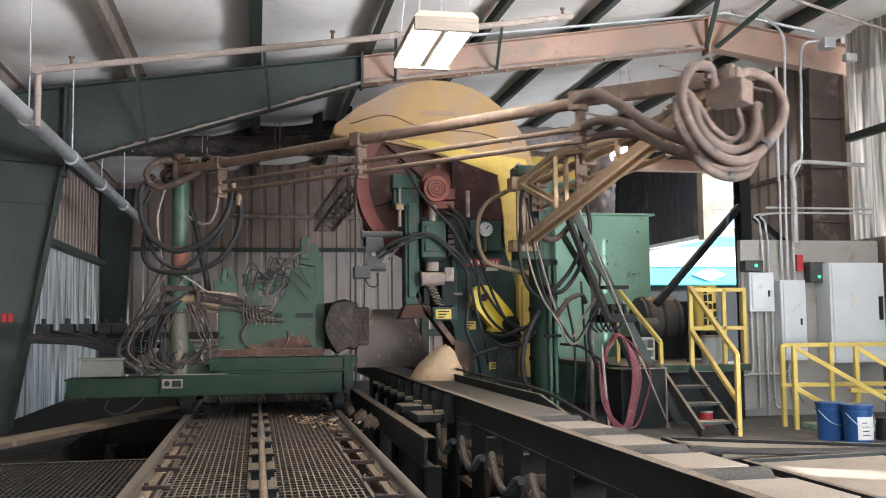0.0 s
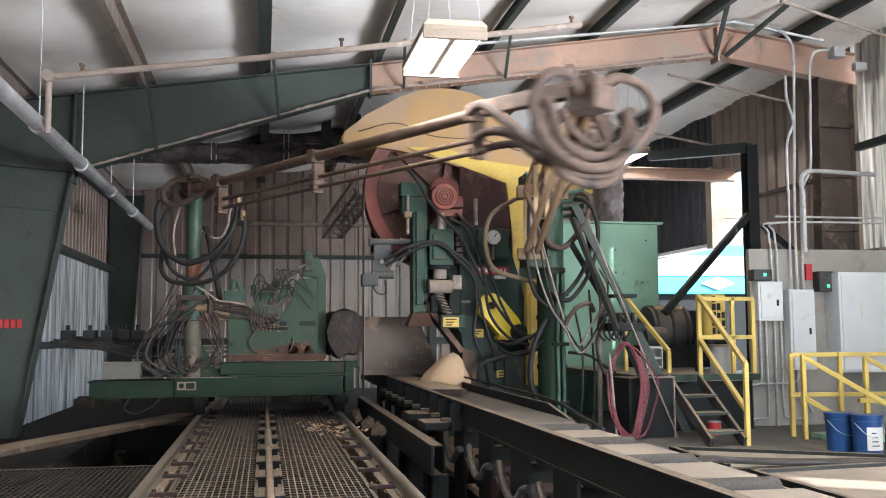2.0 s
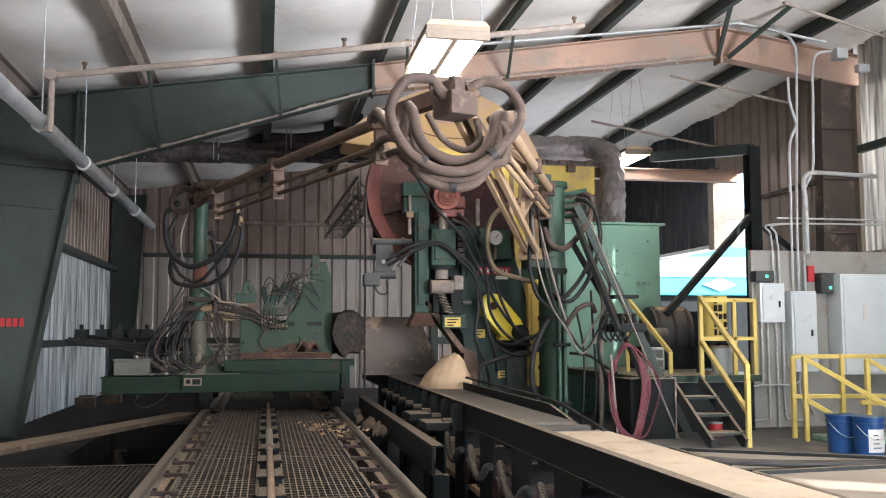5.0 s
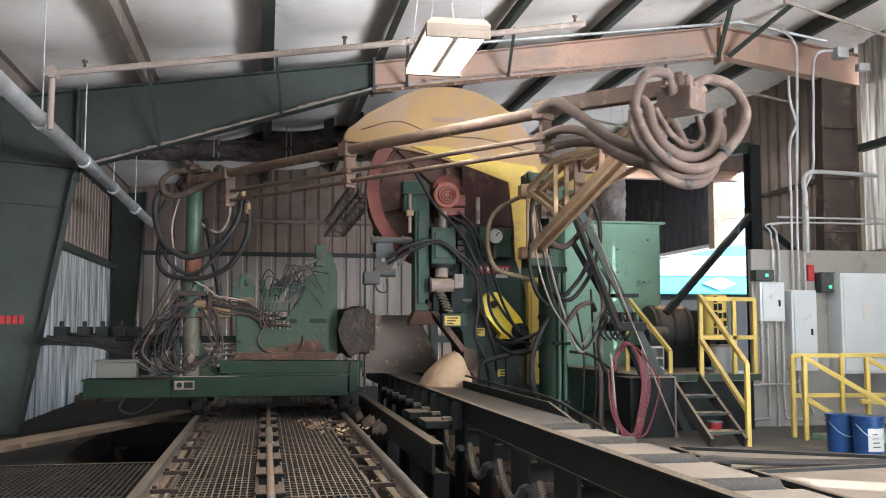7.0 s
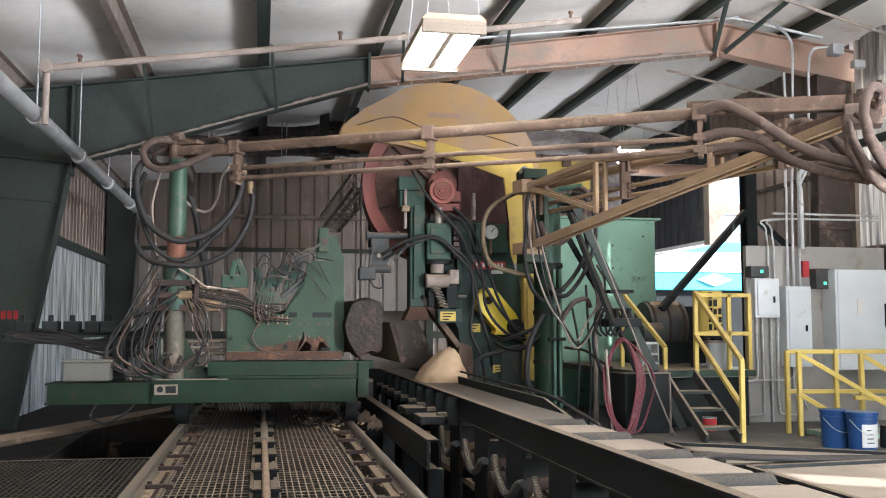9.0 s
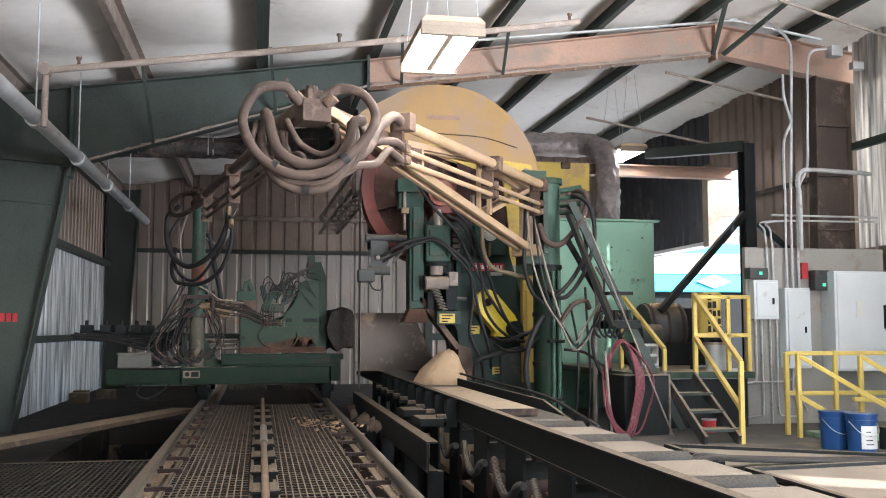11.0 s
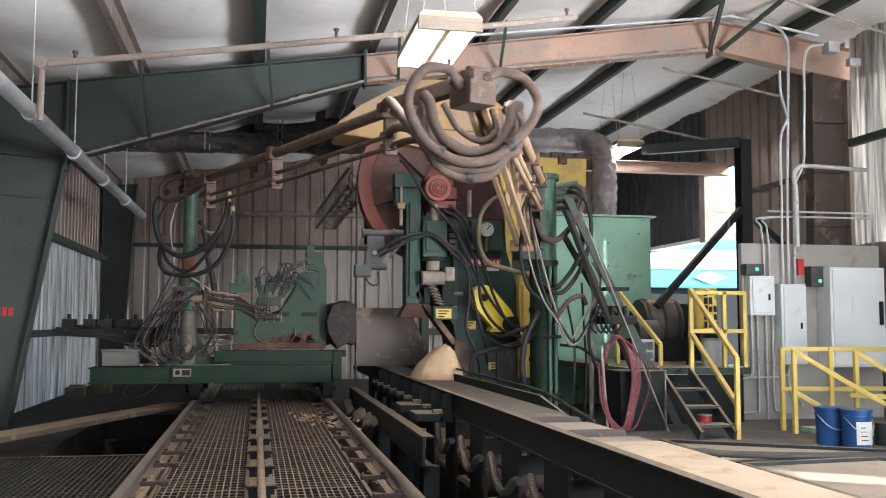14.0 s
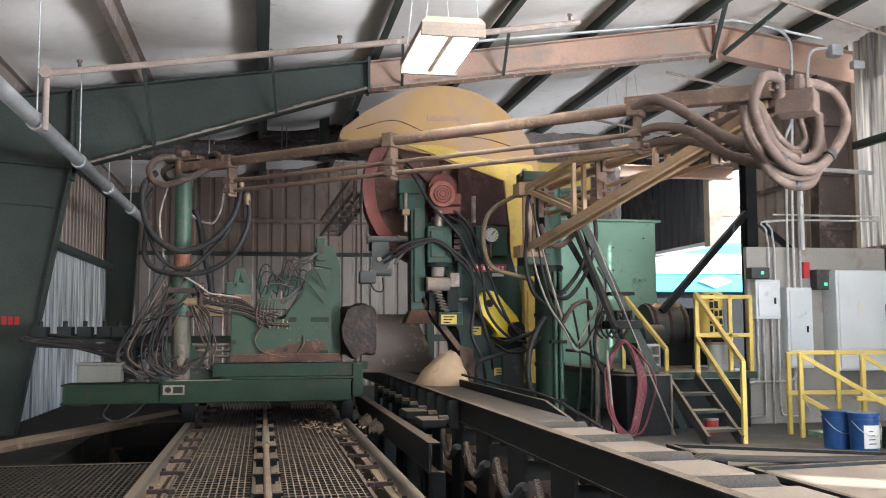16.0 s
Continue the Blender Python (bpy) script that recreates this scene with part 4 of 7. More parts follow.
def build_log():
    """Short log lying along the track, barked, with one sawn face towards the blade."""
    bm = B()
    rnd = random.Random(7)
    rings = []
    n, segs = 34, 40
    for j in range(n + 1):
        y = 0.12 + 3.1 * j / n
        ring = []
        for k in range(segs):
            a = 2 * math.pi * k / segs
            r = 0.292 + 0.012 * math.sin(6 * a + 0.6) + 0.03 * noise.noise((math.cos(a) * 2.2, math.sin(a) * 2.2, y * 1.5)) + 0.016 * noise.noise((math.cos(a) * 9, math.sin(a) * 9, y * 5))
            if j == 0:
                r *= 0.94
            x, z = r * math.cos(a), r * math.sin(a)
            ring.append(bm.verts.new((min(x if x > 0 else x * 0.66, 0.18), y + (0.02 * noise.noise((x * 5, z * 5, 3)) if j in (0, n) else 0), z)))
        rings.append(ring)
    for j in range(n):
        for k in range(segs):
            bm.faces.new((rings[j][k], rings[j][(k + 1) % segs], rings[j + 1][(k + 1) % segs], rings[j + 1][k]))
    bm.faces.new(rings[0][::-1]), bm.faces.new(rings[-1])
    log = part("log", bm, M_BARK, smooth=True)
    tagged(log, "dark barked log with one flat sawn face", "log")
    end = B()
    bmesh.ops.create_circle(end, cap_ends=True, segments=30, radius=0.255, matrix=pose(-0.02, 0.112, 0, 90, 0, 0))
    for v in end.verts:
        v.co.x = min(v.co.x if v.co.x > 0 else v.co.x * 0.66, 0.176)
        v.co.y += 0.006 * noise.noise(v.co * 6)
    part("end_grain", end, mat("dark_end_grain", (0.016, 0.0095, 0.0065), 0.6, 0, 6, 0.5, (0.04, 0.023, 0.015), 0.45, 24, 0.7), log, "dark wet end grain")
    return log


def build_board(name_label):
    bm = B()
    box(bm, -0.2, 0.2, 0, 2.9, -0.028, 0.028, 0.004)
    b = part("board", bm, M_WOOD)
    part("sawn_end", box(B(), -0.2, 0.2, -0.006, -0.001, -0.028, 0.028), M_BARK, b, "dark rough end of the board")
    part("bark_edge", box(B(), 0.2, 0.214, 0.02, 2.88, -0.026, 0.02, 0.004), M_BARK, b, "strip of bark along the edge")
    part("bark_edge", box(B(), -0.214, -0.2, 0.02, 2.88, -0.026, 0.02, 0.004), M_BARK, b, "strip of bark along the edge")
    return tagged(b, name_label, "board", "sawn boards")


# ---- jointed hose boom ----
def build_booms():
    pb = tagged(empty("pipe_boom"), "dusty brown three-pipe hose boom swinging over the carriage", "hose boom")
    L1 = 6.27
    part("main_pipe", rod(B(), (0.6, 0, 0.0), (5.1, 0, 0.0), 0.05, 18), M_BROWN, pb, smooth=True)
    for z in (-0.2, -0.3):
        part("thin_pipe", rod(B(), (0.69, 0.02, z), (5.15, 0.02, z), 0.022, 10), M_BROWN, pb, smooth=True)
    part("thin_pipe", rod(B(), (0.5, 0.1, 0.05), (5.0, 0.1, 0.05), 0.018, 10), M_BROWN, pb, smooth=True)
    for x in (0.69, 2.7, 5.05):
        bm = B()
        box(bm, x - 0.02, x + 0.02, -0.03, 0.09, -0.36, 0.06, 0.008)
        box(bm, x - 0.055, x + 0.055, -0.075, 0.075, -0.065, 0.065, 0.012)
        box(bm, x - 0.05, x + 0.05, -0.045, 0.055, -0.23, -0.17, 0.01)
        box(bm, x - 0.05, x + 0.05, -0.045, 0.055, -0.33, -0.27, 0.01)
        part("pipe_clamp", bm, M_BROWN, pb)
    bm = B()
    bar(bm, (0, 0, 0.0), (0.7, 0, -0.02), 0.12, 0.1, 0.01)
    rod(bm, (0, 0, -0.1), (0, 0, 0.18), 0.075, 16)
    box(bm, -0.14, 0.1, -0.1, 0.1, 0.1, 0.14, 0.01)
    part("root_hinge", bm, M_BROWN, pb)
    bm = B()
    bar(bm, (4.95, 0.05, 0.05), (L1 - 0.12, 0.03, 0.0), 0.1, 0.12, 0.01)
    part("end_arm", bm, M_BROWN, pb)
    bm = B()
    box(bm, L1 - 0.14, L1 + 0.13, -0.1, 0.12, -0.2, -0.03, 0.01)
    rod(bm, (L1, 0, -0.05), (L1, 0, 0.05), 0.09, 16)
    rod(bm, (L1, 0, 0.05), (L1, 0, 0.09), 0.045, 8)
    for dx in (-0.08, 0.08):
        rod(bm, (L1 + dx, -0.04, -0.03), (L1 + dx, -0.04, 0.05), 0.025, 6)
    part("elbow_bracket", bm, M_ELBOW, pb, "dark dust-caked elbow bracket")
    for z0, r, yy, low in ((0.0, 0.042, -0.14, -0.52), (-0.2, 0.036, -0.03, -0.62), (-0.3, 0.032, 0.1, -0.56)):
        pts = [(5.05, yy * 0.3, z0), (5.25, yy * 0.7, z0 + 0.03), (5.5, yy, z0 * 0.6 - 0.12), (5.75, yy, z0 * 0.3 + low * 0.6), (6.0, yy, low + 0.08), (6.3, yy * 0.6, low)]
        part("end_hose", tube(B(), pts, r, 8, 10), M_HOSE, pb, smooth=True)
    # loop of hose at the root
    pts = [(0.3, 0.1, 0.08), (0.12, 0.24, 0.02), (-0.14, 0.22, -0.08), (-0.28, 0.08, -0.1), (-0.24, -0.04, -0.02), (-0.06, 0.0, 0.06)]
    part("root_hose", tube(B(), pts, 0.03, 10, 12), M_HOSE, pb, smooth=True)
    part("root_plate", box(B(), -0.2, 0.28, -0.06, 0.06, 0.06, 0.1, 0.01), M_BROWN, pb)

    tb = tagged(empty("truss_boom"), "yellow tapered truss boom carrying dusty pipes", "hose boom")
    L2 = 4.97
    bm = B()
    for y in (-0.13, 0.13):
        bar(bm, (0.0, y * 0.5, 0.02), (1.5, y * 0.5, 0.14), 0.05, 0.06, 0.006)
        bar(bm, (1.5, y * 0.5, 0.14), (3.5, y * 0.4, -0.04), 0.05, 0.06, 0.006)
    part("top_chord", bm, M_TRUSS, tb)
    bm = B()
    for y in (-0.13, 0.13):
        bar(bm, (0.0, y * 0.5, -0.72), (L2 - 0.1, y * 0.4, -0.02), 0.05, 0.08, 0.006)
    part("bottom_chord", bm, M_TRUSS, tb)
    for xa, za, xb, zb in ((1.45, 0.12, 1.45, -0.45), (0.06, 0.02, 1.4, -0.4), (3.2, -0.02, 3.2, -0.25), (0.03, 0.1, 0.03, -0.8)):
        for y in (-0.06, 0.06):
            part("web_bar", bar(B(), (xa, y, za), (xb, y, zb), 0.045, 0.05, 0.005, up=(1, 0, 0.1)), M_TRUSS, tb)
    part("main_pipe", rod(B(), (0.12, 0.22, 0.05), (3.9, 0.2, 0.05), 0.05, 18), M_TRUSS, tb, "dusty pink-tan pipe", smooth=True)
    for z in (-0.18, -0.28):
        part("thin_pipe", rod(B(), (0.12, 0.2, z), (3.9, 0.18, z + 0.02), 0.025, 10), M_TRUSS, tb, smooth=True)
    for x in (0.12, 1.7, 3.85):
        bm = B()
        zc = 0.02 + 0.005 * x
        box(bm, x - 0.02, x + 0.02, 0.08, 0.2, zc - 0.34, zc + 0.06, 0.006)
        box(bm, x - 0.06, x + 0.06, 0.13, 0.29, zc - 0.05, zc + 0.1, 0.01)
        for dz in (-0.2, -0.3):
            box(bm, x - 0.045, x + 0.045, 0.15, 0.25, zc + dz - 0.03, zc + dz + 0.04, 0.008)
        part("pipe_clamp", bm, M_BROWN, tb)
    bm = B()
    rod(bm, (0, 0, -0.85), (0, 0, 0.2), 0.05, 14)
    box(bm, -0.1, 0.12, -0.16, 0.16, -0.06, 0.1, 0.01)
    box(bm, -0.1, 0.12, -0.16, 0.16, -0.8, -0.66, 0.01)
    part("hinge", bm, M_TRUSS, tb)
    bm = rod(B(), (-0.04, -0.02, 0.2), (-0.04, -0.02, 0.24), 0.065, 14)
    rod(bm, (-0.04, -0.02, 0.24), (-0.04, -0.02, 0.285), 0.06, 14, 0.03)
    part("hinge_cap", bm, M_GALV, tb, "pale metal cap on the hinge", smooth=True)
    bm = B()
    bar(bm, (3.2, 0, -0.06), (L2, 0, -0.02), 0.12, 0.09, 0.01)
    part("end_arm", bm, M_BROWN, tb)

    for z0, r, yy, low in ((0.05, 0.042, 0.2, -0.48), (-0.16, 0.034, 0.1, -0.58), (-0.26, 0.032, 0.28, -0.52)):
        pts = [(3.85, 0.2, z0), (4.05, 0.2, z0 + 0.03), (4.3, yy, z0 * 0.6 - 0.1), (4.5, yy, z0 * 0.3 + low * 0.6), (4.72, yy * 0.8, low + 0.08), (4.98, yy * 0.4, low)]
        part("end_hose", tube(B(), pts, r, 8, 10), M_HOSE, tb, smooth=True)
    hl = tagged(empty("hose_loops"), "big sagging loops of dusty rubber hose at the boom elbow", "hose")
    rnd = random.Random(21)
    # rings that rise over the elbow, then sagging runs, all starting and ending at the manifold
    loops = ((0.036, ((-.1, -.04, .0), (-.158, -.1, .04), (-.22, -.14, .09), (-.396, -.18, .055), (-.505, -.2, -.135), (-.475, -.22, -.31), (-.356, -.22, -.47), (-.139, -.22, -.57), (.099, -.2, -.53), (.297, -.18, -.37), (.42, -.16, -.21), (.446, -.13, -.075), (.356, -.1, .065), (.198, -.06, .113), (.08, -.04, .05))),
             (0.036, ((-.34, .06, -.1), (-.376, .0, -.27), (-.346, -.06, -.43), (-.28, -.1, -.57), (-.119, -.12, -.66), (.06, -.12, -.65), (.17, -.1, -.57), (.28, -.06, -.39), (.31, .0, -.22), (.28, .06, -.12))),
             (0.04, ((-.36, -.04, -.08), (-.327, -.08, -.14), (-.297, -.1, -.29), (-.218, -.12, -.41), (-.04, -.12, -.48), (.158, -.1, -.43), (.257, -.06, -.29), (.297, -.02, -.135), (.376, .04, -.1))),
             (0.03, ((-.3, .1, -.16), (-.26, .08, -.38), (-.1, .05, -.54), (.12, .04, -.56), (.3, .04, -.42), (.4, .06, -.24), (.34, .1, -.1))),
             (0.024, ((-.24, .14, -.2), (-.16, .12, -.42), (.02, .1, -.5), (.2, .1, -.46), (.34, .12, -.3), (.36, .14, -.16))),
             (0.02, ((-.42, -.02, -.16), (-.44, -.06, -.32), (-.34, -.1, -.5), (-.16, -.14, -.61), (.08, -.14, -.6), (.22, -.1, -.48), (.27, -.05, -.34))),
             (0.024, ((-.2, .02, -.12), (-.1, -.02, -.3), (.06, -.02, -.38), (.18, .0, -.3), (.16, .02, -.14))))
    for r, pts in loops:
        part("hose_loop", tube(B(), pts, r, 10, 12), M_HOSE, hl, smooth=True)
    part("hose_hook", bar(B(), (-.2, -.1, .02), (-.2, -.13, .16), 0.05, 0.02, 0.004, up=(1, 0, 0)), M_ELBOW, hl)
    for q0, q1 in (((-.3, -.21, -.5), (-.26, -.215, -.52)), ((.2, -.19, -.45), (.24, -.19, -.42)), ((-.08, -.12, -.655), (-.03, -.12, -.66))):
        part("hose_wrap", rod(B(), q0, q1, 0.045, 14), M_BLACKHOSE, hl, smooth=True)
    for s in (-1, 1):
        part("coupling", rod(B(), (s * 0.09, -0.03, 0.0), (s * 0.15, -0.06, 0.05), 0.048, 12), M_BROWN, hl, smooth=True)
    return pb, tb, hl


# ---- band headrig ----
def build_saw():
    th = tagged(empty("band_headrig"), "green band saw headrig with red wheel under a dusty yellow hood", "band saw")
    cx, cz = 2.36, 3.08
    arc = [(cx + 1.36 * math.cos(math.radians(a)), 3.1 + 1.38 * math.sin(math.radians(a))) for a in range(122, 4, -6)]
    outline = [(0.98, 3.7), (1.0, 3.84)] + [(1.3, 4.08)] + arc + [(3.58, 2.75), (3.5, 2.1), (3.3, 2.1), (3.27, 2.6), (3.2, 3.2), (2.2, 3.55), (1.7, 3.62)]
    bm = prism(B(), outline, "y", 12.5, 13.35)
    bmesh.ops.bevel(bm, geom=bm.edges[:], offset=0.018, segments=2, affect="EDGES")
    part("wheel_hood", bm, M_HOOD, th, "tan dust over a yellow round-topped hood", smooth=True)
    bm = prism(B(), [(1.85, 3.65), (2.2, 3.55), (3.19, 3.2), (3.26, 2.6), (3.28, 2.05), (3.6, 2.05), (3.64, 2.75), (3.64, 3.25), (3.58, 3.42), (2.9, 3.5), (2.3, 3.66)], "y", 12.46, 12.495)
    part("hood_skirt", bm, M_YELLOW, th, "worn yellow steel skirt of the hood")
    # Dark sheet added where the hood opens into shade beside the motor.
    part("opening_sheet", prism(B(), [(2.56, 3.42), (3.18, 3.2), (3.24, 2.6), (2.56, 2.6)], "y", 12.47, 12.5), M_DARKRED, th, "dark red sheet standing in for the hood's dark opening")
    bm = B()
    box(bm, 2.15, 2.6, 12.488, 12.498, 4.0, 4.06)
    part("hood_plate", bm, M_PRIMER, th)
    part("hood_seam", tube(B(), [(1.2, 12.49, 3.85), (1.7, 12.49, 3.98), (2.2, 12.49, 3.82), (2.9, 12.49, 3.78), (3.4, 12.49, 3.65)], 0.008), M_BROWN, th)
    # wheel
    bm = B()
    n = 56
    prof = ((1.07, 12.56), (1.07, 12.86), (0.86, 12.86), (0.9, 12.6))
    rings = [[bm.verts.new((cx + r * math.cos(2 * math.pi * k / n), y, cz + r * math.sin(2 * math.pi * k / n))) for k in range(n)] for r, y in prof]
    for j in range(4):
        for k in range(n):
            bm.faces.new((rings[j][k], rings[j][(k + 1) % n], rings[(j + 1) % 4][(k + 1) % n], rings[(j + 1) % 4][k]))
    part("upper_wheel", bm, M_RED, th, "faded red band wheel", smooth=True)
    part("hub", rod(B(), (cx, 12.5, cz), (cx, 12.9, cz), 0.2, 20), M_RED, th, smooth=True)
    for k in range(6):
        a = k * math.pi / 3 + 0.3
        bm = bar(B(), (cx + 0.15 * math.cos(a), 12.7, cz + 0.15 * math.sin(a)), (cx + 0.98 * math.cos(a), 12.7, cz + 0.98 * math.sin(a)), 0.12, 0.1)
        part("spoke", bm, M_WHEELIN, th)
    part("wheel_disc", rod(B(), (cx, 12.74, cz), (cx, 12.8, cz), 0.88, 48), M_WHEELIN, th, "dark dusty wheel disc")
    bm = B()
    box(bm, 1.45, 3.3, 12.95, 13.3, 2.3, 3.7)
    part("wheel_backing", bm, M_BLACK, th)
    part("blade", box(B(), 1.288, 1.291, 12.58, 12.84, 0.4, 3.1), M_STEEL, th, "thin bright saw blade")
    # red motor
    mx, mz = 2.25, 2.93
    bm = rod(B(), (mx, 11.95, mz), (mx, 12.4, mz), 0.165, 24)
    rod(bm, (mx, 11.93, mz), (mx, 11.95, mz), 0.12, 24)
    mo = part("motor", bm, mat("salmon_motor_paint", (0.3, 0.09, 0.062), 0.55, 0, 4, 0.25, (0.25, 0.13, 0.1), 0.45, 60, 0.15, 0.6), th, "dusty salmon-red electric motor", smooth=True)
    part("motor_foot", box(B(), mx - 0.1, mx + 0.24, 12.0, 12.4, mz - 0.25, mz - 0.155, 0.01), M_RED, mo)
    part("terminal_box", box(B(), mx + 0.1, mx + 0.26, 12.02, 12.22, mz - 0.13, mz + 0.02, 0.02), M_RED, mo)
    fins = B()
    for k in range(14):
        a = 2 * math.pi * k / 14
        bar(fins, (mx + 0.165 * math.cos(a), 12.0, mz + 0.165 * math.sin(a)), (mx + 0.165 * math.cos(a), 12.38, mz + 0.165 * math.sin(a)), 0.012, 0.03)
    tagged(part("cooling_fins", fins, M_RED, mo), kind="stuff")
    bm = B()
    for r in (0.04, 0.075, 0.11):
        tube(bm, [(mx + r * math.cos(a), 11.925, mz + r * math.sin(a)) for a in (math.radians(d) for d in range(0, 361, 30))], 0.008, 2, 5)
    part("fan_grille", bm, M_RED, mo)
    # guide post with its slide, bracket and screw
    part("guide_post", box(B(), 1.86, 2.05, 12.1, 12.4, 1.45, 3.08, 0.015), M_SAWGREEN, th)
    part("slide_bar", box(B(), 1.9, 1.99, 12.06, 12.098, 1.55, 2.75, 0.008), M_SAWGREEN, th)
    part("post_head", box(B(), 1.7, 2.0, 12.05, 12.3, 2.94, 3.12, 0.015), M_SAWGREEN, th)
    part("head_bracket", box(B(), 1.72, 1.88, 12.1, 12.3, 2.72, 2.938, 0.015), M_SAWGREEN, th)
    part("head_screw", rod(B(), (1.79, 12.07, 2.45), (1.79, 12.07, 2.95), 0.022, 10), M_DUSTPIPE, th, smooth=True)
    part("screw_nut", box(B(), 1.74, 1.84, 12.03, 12.11, 2.66, 2.74, 0.012), M_BRASS, th)
    bm = prism(B(), [(1.78, 1.28), (2.12, 1.28), (2.06, 1.45), (1.86, 1.45)], "y", 12.06, 12.38)
    part("post_shoe", bm, M_RUST, th)
    bm = prism(B(), [(2.06, 2.62), (3.14, 2.57), (3.3, 2.0), (3.52, 1.15), (3.85, 0.2), (2.66, 0.2), (2.55, 1.2), (2.1, 1.75)], "y", 12.35, 13.3)
    bmesh.ops.bevel(bm, geom=bm.edges[:], offset=0.02, segments=2, affect="EDGES")
    part("body", bm, M_SAWBODY, th)
    for k in range(4):
        part("body_bolt", rod(B(), (2.62 + 0.13 * k, 12.352, 2.5), (2.62 + 0.13 * k, 12.335, 2.5), 0.016, 6), M_BROWN, th)
    part("body_rib", box(B(), 2.5, 2.56, 12.25, 12.348, 1.4, 2.5, 0.008), M_SAWGREEN, th)
    part("gearbox", box(B(), 2.06, 2.38, 12.0, 12.345, 2.05, 2.52, 0.02), M_SAWGREEN, th)
    part("gearbox_cover", box(B(), 2.1, 2.3, 11.975, 11.998, 2.12, 2.46, 0.012), M_SAWGREEN, th)
    for x in (2.12, 2.28):
        for z in (2.15, 2.43):
            part("cover_bolt", rod(B(), (x, 11.976, z), (x, 11.962, z), 0.014, 6), M_BROWN, th)
    for k in range(6):
        part("valve_block", box(B(), 2.4, 2.49, 11.98, 12.34, 2.07 + k * 0.075, 2.13 + k * 0.075, 0.008), M_MOTOR, th)
    part("motor_shaft", rod(B(), (2.22, 12.05, 2.52), (2.22, 12.05, 2.72), 0.06, 16), M_STEEL, th, smooth=True)
    part("strain_rod", rod(B(), (2.21, 12.1, 1.88), (2.21, 12.1, 2.05), 0.085, 18), M_DUSTPIPE, th, smooth=True)
    part("strain_flange", rod(B(), (2.21, 12.1, 2.0), (2.21, 12.1, 2.045), 0.15, 20), M_BLACK, th, smooth=True)
    part("strain_rod", rod(B(), (2.72, 12.25, 2.6), (2.72, 12.25, 2.95), 0.03, 12), M_DUSTPIPE, th, smooth=True)
    part("strain_jack", rod(B(), (2.05, 12.0, 1.78), (2.34, 12.0, 1.78), 0.085, 18), M_DUSTPIPE, th, "dusty steel jack cylinder", smooth=True)
    part("jack_cap", rod(B(), (2.03, 12.0, 1.78), (2.05, 12.0, 1.78), 0.1, 18), M_MOTOR, th, smooth=True)
    part("jack_bracket", box(B(), 2.34, 2.46, 11.92, 12.2, 1.74, 1.92, 0.015), M_DUSTPIPE, th)
    part("counterweight", box(B(), 2.31, 2.45, 11.98, 12.3, 1.43, 1.735, 0.015), M_BLACK, th)
    part("counterweight", box(B(), 2.08, 2.16, 12.0, 12.3, 1.45, 1.66, 0.012), M_BLACK, th)
    part("grease_valve", rod(B(), (2.46, 12.0, 1.58), (2.58, 12.0, 1.58), 0.025, 10), M_GREYDARK, th, smooth=True)
    bm = tube(B(), [(2.16 + 0.05 * math.cos(i * 1.57) + 0.004 * i, 11.95 + 0.05 * math.sin(i * 1.57), 1.71 - i * 0.0095) for i in range(30)], 0.012, 2, 6)
    part("coil_spring", bm, M_STEEL, th)
    # blade guides beside the post
    part("guide_roller", rod(B(), (1.34, 12.2, 2.36), (1.84, 12.2, 2.36), 0.045, 16), M_GREYDARK, th, smooth=True)
    part("roller_cap", rod(B(), (1.31, 12.2, 2.36), (1.34, 12.2, 2.36), 0.062, 16), M_GREYDARK, th, smooth=True)
    part("roller_cap", rod(B(), (1.7, 12.2, 2.36), (1.73, 12.2, 2.36), 0.062, 16), M_GREYDARK, th, smooth=True)
    part("guide_plate", prism(B(), [(1.37, 2.32), (1.58, 2.32), (1.62, 2.1), (1.56, 1.98), (1.37, 1.98)], "y", 12.14, 12.17), M_GREYDARK, th, "dusty dark guide plate")
    part("guide_link", bar(B(), (1.66, 12.15, 2.04), (1.86, 12.15, 2.3), 0.04, 0.03, 0.005), M_GREYDARK, th)
    part("guide_roller", rod(B(), (1.34, 12.2, 1.94), (1.62, 12.2, 1.94), 0.055, 16), M_GREYDARK, th, smooth=True)
    part("guide_shoe", box(B(), 1.21, 1.42, 12.1, 12.3, 1.79, 1.95, 0.02), M_GREYDARK, th)
    part("guide_knob", rod(B(), (1.46, 12.14, 2.1), (1.46, 12.11, 2.1), 0.028, 10), M_STEEL, th, smooth=True)
    part("guide_cable", tube(B(), [(1.34, 12.1, 1.8), (1.4, 12.08, 1.7), (1.5, 12.08, 1.7), (1.5, 12.1, 1.86)], 0.01), M_BLACKHOSE, th)
    part("guide_cable", tube(B(), [(1.5, 12.1, 2.1), (1.62, 12.05, 2.2), (1.72, 12.02, 2.27), (1.85, 12.0, 2.26)], 0.01), M_BLACKHOSE, th)
    # gauge
    bm = rod(B(), (2.93, 12.2, 2.43), (2.93, 12.13, 2.43), 0.11, 28)
    ga = part("pressure_gauge", bm, M_GREYDARK, th, "round white dial pressure gauge", smooth=True)
    part("dial", rod(B(), (2.93, 12.129, 2.43), (2.93, 12.124, 2.43), 0.092, 28), M_WHITE, ga)
    bm = bar(B(), (2.93, 12.12, 2.43), (2.97, 12.12, 2.48), 0.006, 0.012)
